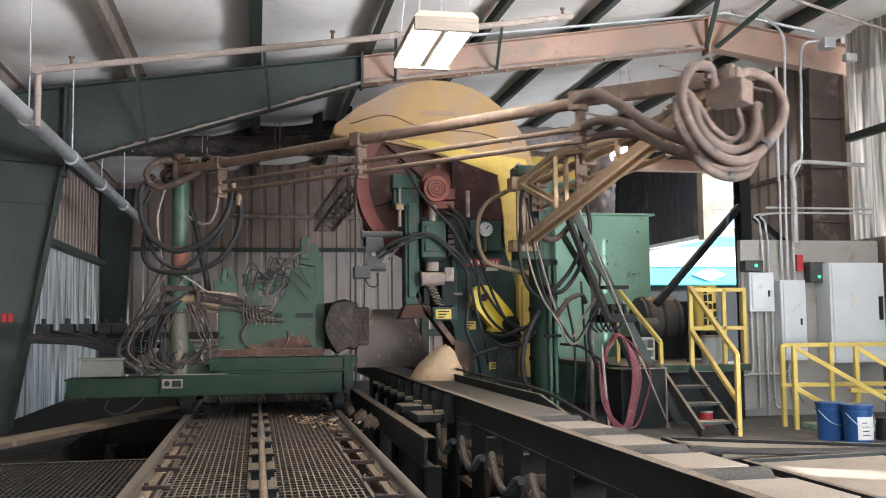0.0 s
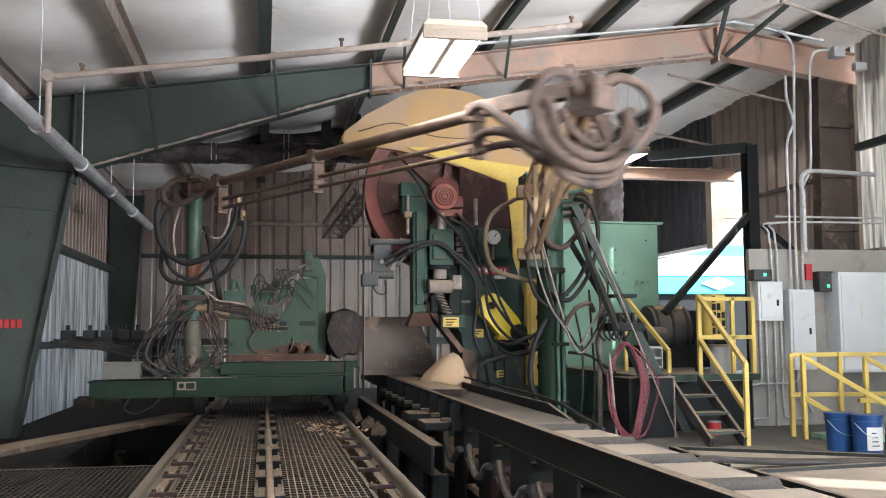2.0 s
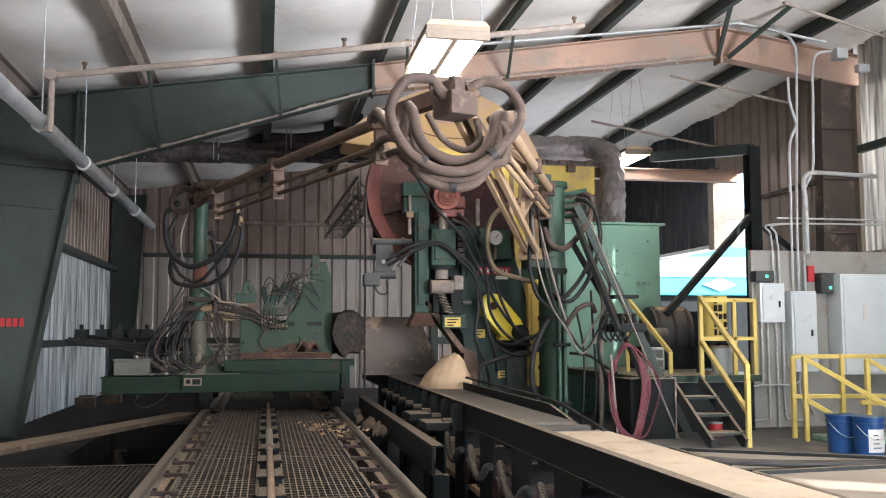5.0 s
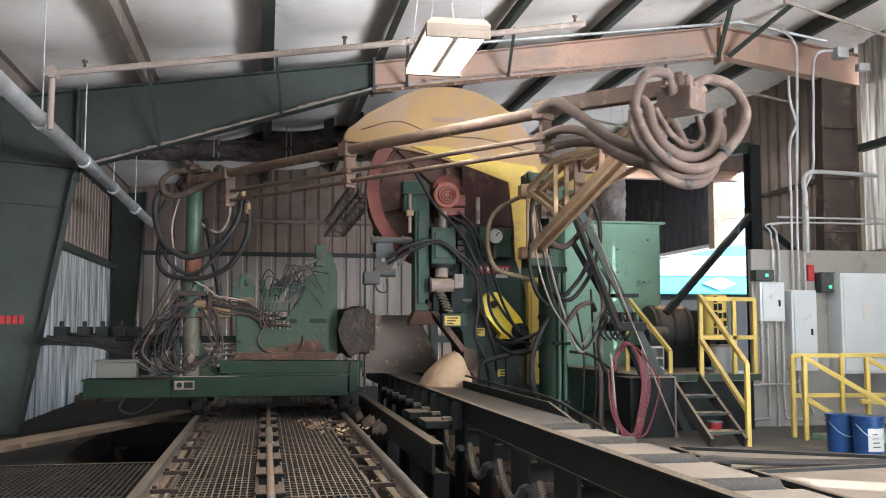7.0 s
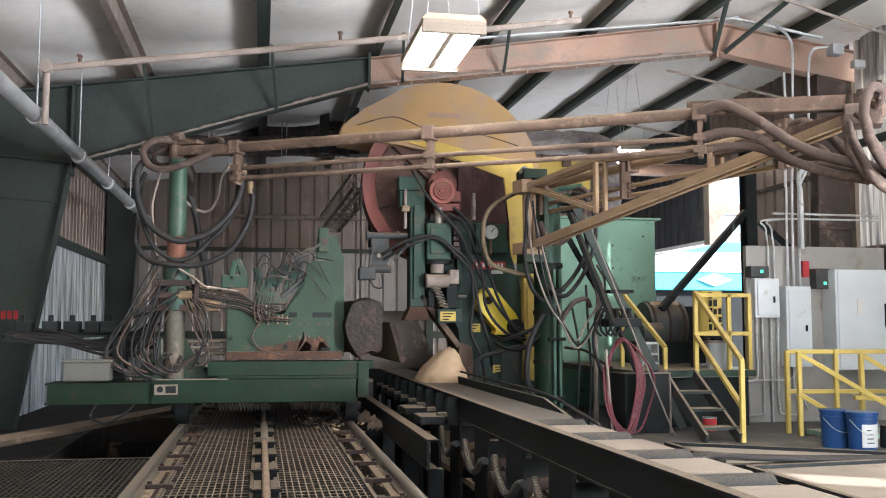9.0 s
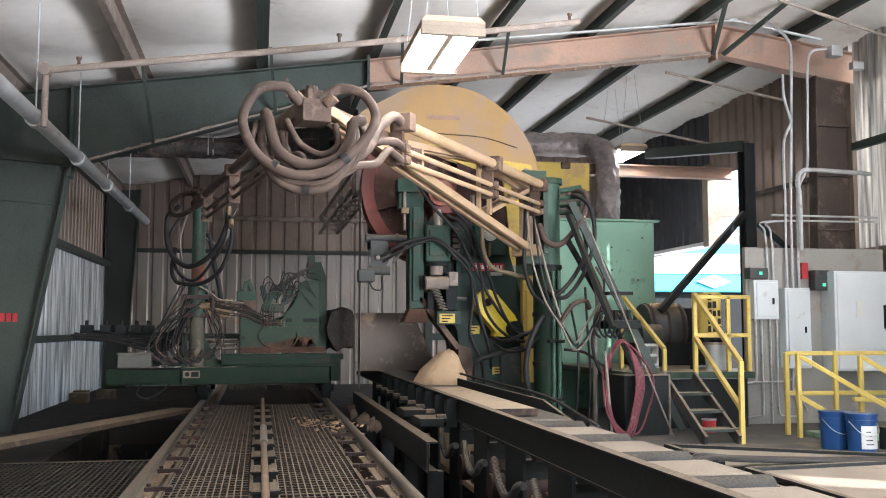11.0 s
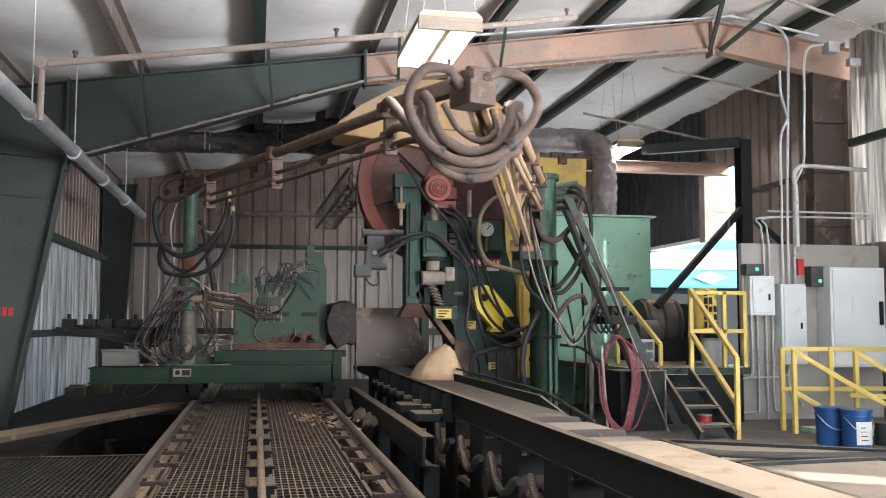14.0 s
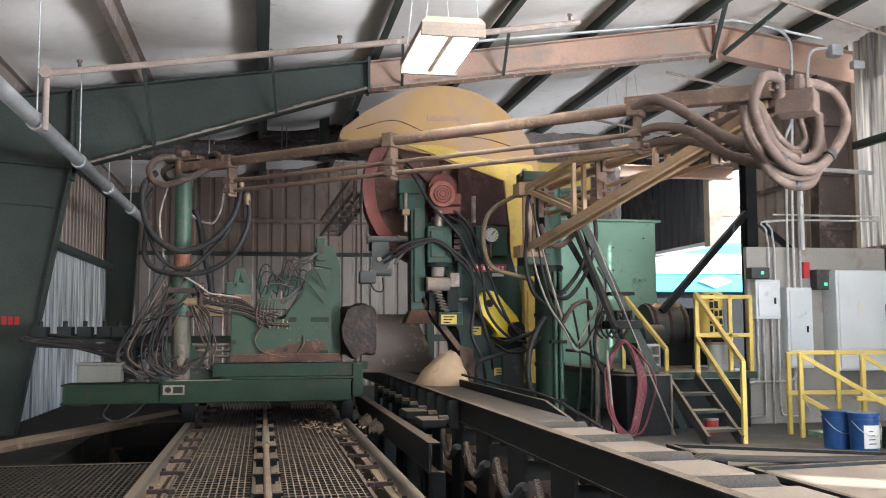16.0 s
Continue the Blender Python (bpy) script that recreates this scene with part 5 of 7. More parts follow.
    for k in range(10):
        a = math.radians(-45 + k * 30)
        bar(bm, (2.93 + 0.065 * math.cos(a), 12.121, 2.43 + 0.065 * math.sin(a)), (2.93 + 0.08 * math.cos(a), 12.121, 2.43 + 0.08 * math.sin(a)), 0.004, 0.006)
    part("needle", bm, M_BLACK, ga)
    part("gauge_stem", rod(B(), (2.93, 12.17, 2.34), (2.93, 12.17, 2.14), 0.02, 8), M_BRASS, th)
    part("gauge_board", box(B(), 2.74, 3.16, 12.21, 12.345, 2.16, 2.55, 0.01), M_SAWGREEN, th)
    # red and white warning sign
    sg = part("warning_sign", box(B(), 2.73, 3.17, 12.33, 12.345, 1.96, 2.06), M_SIGNRED, th, "red warning sign with worn white lettering")
    bm = B()
    for i in range(8):
        box(bm, 2.76 + i * 0.05, 2.79 + i * 0.05, 12.326, 12.329, 1.985, 2.035)
    part("lettering_bar", bm, M_WHITE, sg)
    part("warning_sign", box(B(), 2.98, 3.14, 12.33, 12.345, 1.9, 1.945), M_WHITE, th)
    for x, z, w, h in ((2.22, 1.27, 0.2, 0.12), (2.68, 1.13, 0.15, 0.11), (3.0, 0.6, 0.2, 0.1)):
        st = part("sticker", box(B(), x, x + w, 11.93 if x < 2.5 else 12.335, 11.945 if x < 2.5 else 12.345, z, z + h), M_YELLOW, th, "yellow caution sticker")
        bm = B()
        for i in range(3):
            box(bm, x + 0.03, x + w - 0.03 - 0.03 * i, (11.93 if x < 2.5 else 12.335) - 0.004, (11.93 if x < 2.5 else 12.335) - 0.001, z + h - 0.035 - 0.035 * i, z + h - 0.02 - 0.035 * i)
        part("printed_bar", bm, M_BLACK, st)
    part("sticker_bracket", box(B(), 2.19, 2.5, 11.946, 12.1, 1.25, 1.42, 0.01), M_SAWBODY, th)
    # yellow belt guard, a slanting capsule
    bm = B()
    a0, a1, r = Vector((2.88, 1.54)), Vector((3.12, 1.26)), 0.165
    d = (a1 - a0).normalized()
    ang = math.atan2(d.y, d.x)
    pts = [(a0.x + r * math.cos(ang + math.radians(q)), a0.y + r * math.sin(ang + math.radians(q))) for q in range(90, 271, 15)]
    pts += [(a1.x + r * math.cos(ang + math.radians(q)), a1.y + r * math.sin(ang + math.radians(q))) for q in range(-90, 91, 15)]
    prism(bm, pts, "y", 12.08, 12.33)
    bmesh.ops.bevel(bm, geom=bm.edges[:], offset=0.015, segments=2, affect="EDGES")
    bg = part("belt_guard", bm, mat("bright_yellow_paint", (0.74, 0.56, 0.02), 0.4, 0, 2, 0.1, (0.5, 0.36, 0.05), 0.15, 60, 0.05), th, "bright yellow rounded belt guard", smooth=True)
    part("guard_knob", rod(B(), (2.88, 12.09, 1.54), (2.88, 12.05, 1.54), 0.05, 14), M_RUST, bg)
    part("guard_tail", prism(B(), [(2.96, 1.1), (3.28, 1.1), (3.28, 1.32), (3.05, 1.3)], "y", 12.1, 12.32), bg.data.materials[0], bg)
    bm = B()
    rod(bm, (3.22, 11.95, 1.2), (3.22, 12.3, 1.2), 0.1, 18)
    box(bm, 3.14, 3.34, 12.0, 12.3, 1.02, 1.12)
    part("drive_motor", bm, M_BLACK, th, smooth=True)
    bm = B()
    box(bm, 3.38, 3.68, 12.2, 12.345, 0.5, 1.9, 0.015)
    box(bm, 3.42, 3.62, 12.17, 12.2, 0.8, 1.7, 0.01)
    part("side_guard", bm, M_YELLOW, th, "chipped yellow steel guard")
    # chute and lower plates
    bm = B()
    prism(bm, [(1.3, 0.62), (2.45, 0.62), (2.1, 1.42), (1.28, 1.42)], "y", 13.3, 13.33)
    part("splash_plate", bm, mat("dull_steel_plate", (0.11, 0.085, 0.07), 0.5, 0.4, 1.5, 0.25, (0.28, 0.2, 0.14), 0.4, 60, 0.1), th)
    part("chute_bar", bar(B(), (2.0, 12.25, 1.6), (2.5, 12.25, 0.95), 0.3, 0.07, 0.006), M_BROWN, th)
    bm = prism(B(), [(2.5, 0.55), (2.72, 0.55), (2.66, 0.95), (2.5, 1.0)], "y", 12.1, 12.4)
    part("chute_side", bm, M_BROWN, th)
    # hoses over the saw
    rnd = random.Random(31)
    runs = (((1.75, 11.9, 3.27), (1.87, 11.9, 3.14), (2.08, 11.9, 2.8), (2.43, 11.9, 2.42), (2.61, 11.9, 2.08), (2.89, 11.9, 1.56), (3.17, 11.9, 1.22), (3.53, 11.9, 1.08)),
            ((1.48, 11.98, 2.1), (1.77, 11.88, 2.27), (2.13, 11.88, 2.34), (2.39, 11.88, 2.18), (2.58, 11.88, 1.98), (2.64, 11.88, 1.56), (2.6, 11.88, 1.15), (2.74, 11.9, 0.81), (2.86, 12.2, 0.5)),
            ((1.5, 12.0, 2.04), (1.78, 11.9, 2.2), (2.14, 11.88, 2.31), (2.42, 11.88, 2.1), (2.62, 11.88, 1.85), (2.72, 11.88, 1.4), (2.85, 11.9, 0.95), (2.95, 12.2, 0.7)),
            ((2.32, 11.95, 2.65), (2.53, 11.88, 2.48), (2.74, 11.88, 1.91), (2.81, 11.88, 1.43), (3.1, 11.88, 1.1), (3.52, 11.88, 1.01)),
            ((2.4, 11.95, 2.72), (2.62, 11.88, 2.45), (2.85, 11.86, 1.85), (2.98, 11.86, 1.5), (3.2, 11.88, 1.16), (3.55, 11.95, 1.12)),
            ((2.67, 11.95, 0.55), (2.69, 11.88, 0.78), (2.88, 11.88, 0.86), (3.31, 11.88, 0.96), (3.6, 11.88, 1.01)))
    for i, pts in enumerate(runs):
        part("hose", tube(B(), pts, 0.02 if i < 5 else 0.03, 8, 8), M_BLACKHOSE, th, smooth=True)
    part("fat_hose", tube(B(), [(3.2, 11.7, 2.92), (2.85, 11.68, 2.72), (2.73, 11.68, 2.5), (2.73, 11.68, 2.2), (2.84, 11.68, 1.97), (3.12, 11.68, 1.88), (3.33, 11.68, 1.8), (3.45, 11.68, 1.56), (3.45, 11.68, 1.32), (3.29, 11.68, 1.02), (3.29, 11.68, 0.61), (3.4, 11.9, 0.3)], 0.028, 8, 10), M_TANHOSE, th, smooth=True)
    # lower frame beneath the deck
    bm = B()
    box(bm, 2.6, 3.9, 12.35, 13.4, 0.0, 0.25, 0.02)
    box(bm, 3.1, 3.8, 12.3, 12.5, 0.0, 0.9, 0.02)
    part("base", bm, M_FRAME, th)
    # sawdust mound on the deck beside the blade
    bm = B()
    n, k = 10, 28
    rings = []
    for j in range(n + 1):
        f = j / n
        rings.append([bm.verts.new((2.31 + 0.07 * f + (0.3 if math.cos(a) > 0 else 0.4) * (1 - f) ** 0.65 * math.cos(a) * (1 + 0.12 * noise.noise((math.cos(a) * 2, math.sin(a) * 2, f * 3))), 12.1 + 0.35 * (1 - f) ** 0.6 * math.sin(a), 0.5 + 0.44 * f ** 0.8 + 0.03 * noise.noise((math.cos(a) * 4, math.sin(a) * 4, f * 5)))) for a in (2 * math.pi * q / k for q in range(k))])
    for j in range(n):
        for q in range(k):
            bm.faces.new((rings[j][q], rings[j][(q + 1) % k], rings[j + 1][(q + 1) % k], rings[j + 1][q]))
    bm.faces.new(rings[0][::-1]), bm.faces.new(rings[-1])
    tagged(part("sawdust_mound", bm, M_SAWDUST, smooth=True), "mound of fresh pale sawdust beside the saw blade", "sawdust")


# ---- outfeed conveyor ----
def build_conveyor():
    th = tagged(empty("outfeed_conveyor"), "black steel outfeed conveyor with a dusty belt and rollers", "conveyor")
    bm = B()
    box(bm, 1.68, 1.7, -3.5, 17.0, 0.42, 0.6)
    part("side_channel", bm, M_BLACK, th)
    part("channel_lip", box(B(), 1.64, 1.7, -3.5, 17.0, 0.601, 0.613), M_BLACK, th)
    part("channel_lip", box(B(), 1.672, 1.7, -3.5, 17.0, 0.407, 0.419), M_BLACK, th)
    part("side_channel", box(B(), 2.42, 2.44, -3.5, 7.0, 0.3, 0.46), M_BLACK, th)
    part("side_channel", box(B(), 2.42, 2.45, 8.1, 17.0, 0.36, 0.585, 0.006), M_BLACK, th)
    part("guide_end", prism(B(), [(7.15, 0.37), (8.095, 0.36), (8.095, 0.58), (7.15, 0.45)], "x", 2.42, 2.445), M_BLACK, th)
    part("guide_rod", tube(B(), [(2.47, 11.9, 0.64), (2.49, 10.0, 0.62), (2.52, 8.4, 0.6), (2.56, 7.5, 0.5), (2.6, 7.2, 0.44)], 0.014, 6, 8), M_BLACKHOSE, th, smooth=True)
    bm = B()
    box(bm, 1.72, 2.4, 7.35, 17.0, 0.475, 0.505, 0.008)
    rod(bm, (1.72, 7.35, 0.42), (2.4, 7.35, 0.42), 0.085, 20)
    part("belt", bm, M_BELT, th, "grey rubber belt dusted with sawdust", smooth=True)
    for y in (6.95, 6.05, 5.15, 4.25, 3.35, 2.45, 1.55, 0.65, -0.25, -1.15, -2.05, -2.95):
        bm = rod(B(), (1.74, y, 0.43), (2.38, y, 0.43), 0.085, 20)
        rod(bm, (1.7, y, 0.43), (2.42, y, 0.43), 0.03, 10)
        part("roller", bm, M_ROLLER, th, "dull steel roller coated with sawdust", smooth=True)
    for y in (6.5, 5.6, 4.7, 3.8, 2.9, 2.0, 1.1, 0.2, -0.7, -1.6, -2.5):
        part("deck_plate", box(B(), 1.72, 2.4, y - 0.25, y + 0.25, 0.475, 0.49, 0.004), M_PLATE, th, "steel plate covered with sawdust")
    for i in range(-6, 12):
        y = 3.3 + i * 1.0
        bm = B()
        box(bm, 1.675, 1.7, y - 0.22, y + 0.22, -0.6, 0.406, 0.004)
        box(bm, 1.7, 1.76, y + 0.19, y + 0.215, -0.6, 0.4)
        part("leg", bm, M_BLACK, th)
        part("cross_member", box(B(), 1.69, 2.37, y - 0.05, y + 0.05, 0.2, 0.33, 0.006), M_BLACK, th)
        part("leg", box(B(), 2.38, 2.46, y - 0.08, y + 0.08, -0.6, 0.3, 0.006), M_BLACK, th)
    for i in range(9):
        y = 8.2 + i * 0.55
        bm = prism(B(), [(y - 0.06, 0.36), (y + 0.06, 0.36), (y + 0.06, 0.58), (y - 0.06, 0.6)], "x", 1.58, 1.67)
        rod(bm, (1.5, y, 0.42), (1.6, y, 0.42), 0.05, 10)
        part("bearing_block", bm, M_BLACK, th)
    # drive motors and flexible conduits under the deck
    for i in range(4):
        y = 4.2 + i * 1.0
        bm = rod(B(), (1.68, y + 0.4, 0.1), (1.85, y + 0.4, 0.1), 0.13, 18)
        rod(bm, (1.58, y + 0.4, 0.1), (1.68, y + 0.4, 0.1), 0.1, 18)
        rod(bm, (1.85, y + 0.4, 0.1), (2.0, y + 0.4, 0.1), 0.06, 12)
        part("drive_motor", bm, M_MOTOR, th, "dark brown roller drive motor", smooth=True)
        pts = [(1.62, y + 1.42, 0.29), (1.59, y + 1.2, 0.2), (1.57, y + 0.95, 0.13), (1.55, y + 0.7, 0.16), (1.54, y + 0.5, 0.25), (1.55, y + 0.4, 0.27)]
        part("flexible_conduit", tube(B(), pts, 0.023, 8, 10), M_GREYDARK, th, "ribbed grey flexible conduit", smooth=True)
        bm, run = B(), spline(pts, 14)
        for q in range(len(run) - 1):
            rod(bm, run[q], run[q] + (run[q + 1] - run[q]) * 0.45, 0.0265, 9)
        tagged(part("conduit_rib", bm, M_GREYDARK, th), kind="stuff")
    # sawdust floor showing between the legs
    bm = B()
    box(bm, 1.75, 2.4, 2.0, 12.0, -0.15, -0.1)
    part("catch_tray", bm, M_SAWDUST, th, "tray filled with pale sawdust")
    # lower channel beside the rail
    tt = tagged(empty("side_channel_frame"), "dark dusty steel channel frame between rail and conveyor", "steel frame")
    bm = B()
    box(bm, 1.24, 1.26, 7.2, 13.0, 0.14, 0.34)
    part("channel_web", bm, M_BLACK, tt)
    part("channel_flange", box(B(), 1.24, 1.33, 7.2, 13.0, 0.342, 0.354), M_BLACK, tt)
    part("channel_flange", box(B(), 1.24, 1.33, 7.2, 13.0, 0.126, 0.138), M_BLACK, tt)
    for y in (7.4, 8.6, 10.2, 11.8):
        part("stand", box(B(), 1.28, 1.4, y - 0.05, y + 0.05, -0.65, 0.11), M_BLACK, tt)
    for y in (8.3, 9.2):
        part("mount_box", box(B(), 1.34, 1.55, y - 0.2, y + 0.2, 0.372, 0.44, 0.01), M_BLACK, tt)
    # bark curls fallen between rail and channel
    rnd = random.Random(9)
    bm = B()
    for i in range(26):
        x, y = rnd.uniform(1.02, 1.16), rnd.uniform(9.5, 12.2)
        s = rnd.uniform(0.03, 0.08)
        prism(bm, [(x, 0.2 - 0.5 * s), (x + s, 0.22), (x + s * 0.6, 0.22 + s), (x - s * 0.2, 0.2 + s * 0.7)], "y", y, y + 0.012)
    tagged(part("bark_scraps", bm, M_TIMBER), "torn bark scraps fallen beside the rail", "bark", kind="stuff")


# ---- hose stand by the saw ----
def build_stand():
    th = tagged(empty("hose_stand"), "tall dark green pipe stand draped with hydraulic hoses", "stand")
    part("post", rod(B(), (3.47, 11.4, 0.0), (3.47, 11.4, 3.02), 0.165, 28), M_POST, th, smooth=True)
    bm = rod(B(), (3.47, 11.4, 0.0), (3.47, 11.4, 1.95), 0.172, 28)
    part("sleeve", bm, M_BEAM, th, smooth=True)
    for z in (0.75, 1.35, 1.93):
        part("band", rod(B(), (3.47, 11.4, z), (3.47, 11.4, z + 0.05), 0.185, 28), M_BLACK, th, smooth=True)
    for dx in (0.02, 0.09):
        part("pipe_run", rod(B(), (3.47 + dx, 11.2, 0.0), (3.47 + dx, 11.2, 1.9), 0.025, 10), M_POST, th, smooth=True)
    part("cap", rod(B(), (3.47, 11.4, 2.98), (3.47, 11.4, 3.05), 0.2, 20), M_GREEN_STEEL, th, smooth=True)
    bm = B()
    box(bm, 3.1, 3.4, 11.15, 11.5, 3.0, 3.12, 0.01)
    box(bm, 3.1, 3.4, 11.15, 11.5, 1.98, 2.1, 0.01)
    box(bm, 3.34, 3.4, 11.1, 11.3, 2.1, 3.0, 0.008)
    part("hinge_bracket", bm, M_GREEN_STEEL, th)
    bm = B()
    bar(bm, (3.66, 11.0, 2.72), (4.92, 10.75, 0.0), 0.05, 0.09, 0.006)
    part("brace", bm, M_FRAME, th)
    bm = B()
    bar(bm, (3.95, 11.1, 1.9), (4.55, 10.5, 0.0), 0.05, 0.05)
    bar(bm, (3.7, 11.3, 2.3), (4.25, 11.2, 1.3), 0.09, 0.06)
    bar(bm, (4.05, 10.9, 1.62), (4.35, 10.9, 1.62), 0.2, 0.04)
    part("brace", bm, M_BLACK, th)
    part("brace", bar(B(), (3.6, 10.9, 2.55), (4.0, 10.55, 1.22), 0.11, 0.05, 0.004), M_BLACK, th)
    part("edge_rod", rod(B(), (3.68, 10.58, 2.5), (4.55, 10.18, 0.0), 0.009, 8), M_DUSTPIPE, th, smooth=True)
    part("thin_rod", rod(B(), (3.79, 10.26, 0.95), (3.86, 10.26, 0.02), 0.016, 10), M_DUSTPIPE, th, smooth=True)
    # valve block
    bm = B()
    box(bm, 4.0, 4.4, 10.7, 11.0, 1.2, 1.3, 0.01)
    for i in range(4):
        rod(bm, (4.05 + i * 0.08, 10.8, 1.3), (4.05 + i * 0.08, 10.8, 1.42), 0.025, 8)
    part("valve_block", bm, M_BLACK, th)
    rnd = random.Random(5)
    # hoses drooping from the hinge, looping past the post and rising to the brace
    drapes = ((0.024, M_BLACKHOSE, ((3.14, 11.05, 2.8), (3.1, 11.0, 2.69), (3.09, 11.0, 2.37), (3.07, 11.0, 1.99), (3.15, 11.0, 1.66), (3.32, 11.1, 1.5))),
              (0.014, M_DUSTPIPE, ((3.15, 11.05, 2.75), (3.25, 11.0, 2.26), (3.38, 10.98, 1.74), (3.53, 10.96, 1.25), (3.67, 10.95, 1.03), (3.81, 10.95, 1.25), (3.97, 10.97, 1.48), (4.06, 11.0, 1.74), (3.98, 11.05, 1.95))),
              (0.036, M_HOSE, ((3.74, 11.2, 2.9), (3.84, 11.05, 2.85), (3.86, 11.0, 2.71), (3.74, 10.98, 2.44), (3.52, 10.98, 2.21), (3.35, 11.0, 2.24), (3.27, 11.05, 2.45))),
              (0.026, M_BLACKHOSE, ((3.7, 11.1, 2.82), (3.8, 10.98, 2.76), (3.9, 10.95, 2.61), (3.93, 10.95, 2.27), (3.81, 10.95, 1.89), (3.6, 10.95, 1.6), (3.46, 11.0, 1.58), (3.36, 11.1, 1.68))),
              (0.026, M_BLACKHOSE, ((3.66, 11.15, 2.7), (3.76, 11.05, 2.54), (3.85, 11.02, 2.2), (3.73, 11.0, 1.89), (3.51, 11.0, 1.63), (3.4, 11.1, 1.6))),
              (0.012, M_DUSTPIPE, ((3.1, 11.0, 2.7), (3.14, 10.93, 2.06), (3.29, 10.9, 1.54), (3.5, 10.9, 1.21), (3.65, 10.9, 0.95), (3.83, 10.9, 1.1), (3.97, 10.9, 1.4), (4.03, 10.95, 1.74))),
              (0.012, M_BLACKHOSE, ((3.17, 11.0, 2.7), (3.24, 10.94, 2.0), (3.36, 10.92, 1.5), (3.56, 10.9, 1.15), (3.7, 10.9, 0.99), (3.86, 10.9, 1.2), (4.0, 10.9, 1.5), (4.05, 10.95, 1.8))),
              (0.02, M_BLACKHOSE, ((3.99, 10.9, 1.35), (3.87, 10.88, 1.1), (3.9, 10.86, 0.81), (4.05, 10.9, 0.58), (4.2, 10.95, 0.5))),
              (0.034, M_BLACKHOSE, ((3.36, 11.2, 1.35), (3.26, 11.18, 1.2), (3.16, 11.18, 0.95), (3.14, 11.2, 0.61), (3.25, 11.25, 0.3))),
              (0.028, M_HOSE, ((3.5, 11.0, 1.24), (3.54, 10.92, 1.36), (3.64, 10.88, 1.49), (3.79, 10.9, 1.53), (3.86, 10.95, 1.44))),
              (0.03, M_DUSTPIPE, ((3.96, 11.2, 1.9), (4.05, 11.2, 1.56), (4.01, 11.2, 1.1), (4.01, 11.2, 0.5), (4.01, 11.2, 0.0))),
              (0.018, M_BLACKHOSE, ((3.62, 11.2, 0.95), (3.8, 11.0, 0.92), (3.95, 10.9, 0.8), (4.1, 10.9, 0.72))),
              (0.014, M_BLACKHOSE, ((3.7, 11.2, 1.5), (3.74, 11.05, 1.0), (3.72, 11.0, 0.5), (3.7, 11.1, 0.02))),
              (0.014, M_BLACKHOSE, ((3.86, 11.1, 1.7), (3.84, 10.98, 1.2), (3.86, 10.95, 0.6), (3.84, 11.0, 0.02))),
              (0.02, M_BLACKHOSE, ((3.3, 11.2, 1.2), (3.1, 11.3, 1.12), (2.95, 11.5, 1.05), (2.85, 11.8, 1.1))),
              (0.02, M_BLACKHOSE, ((3.3, 11.2, 1.1), (3.15, 11.3, 0.95), (3.0, 11.5, 0.92), (2.9, 11.8, 1.0))))
    for r, m, pts in drapes:
        part("hose", tube(B(), pts, r, 8, 10), m, th, smooth=True)
    for i in range(4):
        cx = 3.98 + 0.06 * i
        pts = [(cx + 0.1 * math.cos(a), 10.86 - 0.01 * i, 1.25 + 0.16 * math.sin(a)) for a in (math.radians(q) for q in range(-60, 270, 40))]
        part("hose", tube(B(), pts, 0.014, 6, 7), M_BLACKHOSE, th, smooth=True)
    for k in range(4):
        part("top_fitting", rod(B(), (3.6, 11.25, 2.62 + k * 0.09), (3.82, 11.1, 2.62 + k * 0.1), 0.032, 10), M_POST, th, smooth=True)
    for z in (0.35, 1.05, 1.65):
        part("pipe_clip", box(B(), 3.42, 3.62, 11.16, 11.24, z - 0.02, z + 0.02, 0.006), M_BLACK, th)
    # coil of red air hose
    hc = tagged(empty("red_hose_coil"), "coiled dark red air hose hung on the stand", "hose")
    for i in range(8):
        j = rnd.uniform(-0.03, 0.03)
        out, low = 0.02 * i + (0.1 if i == 7 else 0.0), 0.03 + 0.02 * (i % 3)
        pts = [(3.82 + j, 10.3, 0.75), (3.86 + j * 0.5, 10.27, 0.9), (3.99, 10.24 + 0.012 * i, 1.05 + 0.008 * (i % 4)), (4.08 + out * 0.5, 10.22 + 0.012 * i, 0.92), (4.13 + out, 10.2 + 0.012 * i, 0.62), (4.08 + out * 0.9, 10.2 + 0.012 * i, 0.28), (4.0 + out * 0.6, 10.2, low), (3.9 + out * 0.3, 10.22, low + 0.02), (3.82 + j, 10.25, 0.3), (3.8 + j, 10.3, 0.75)]
        part("hose_turn", tube(B(), pts, 0.011, 8, 7), M_REDHOSE, hc, smooth=True)


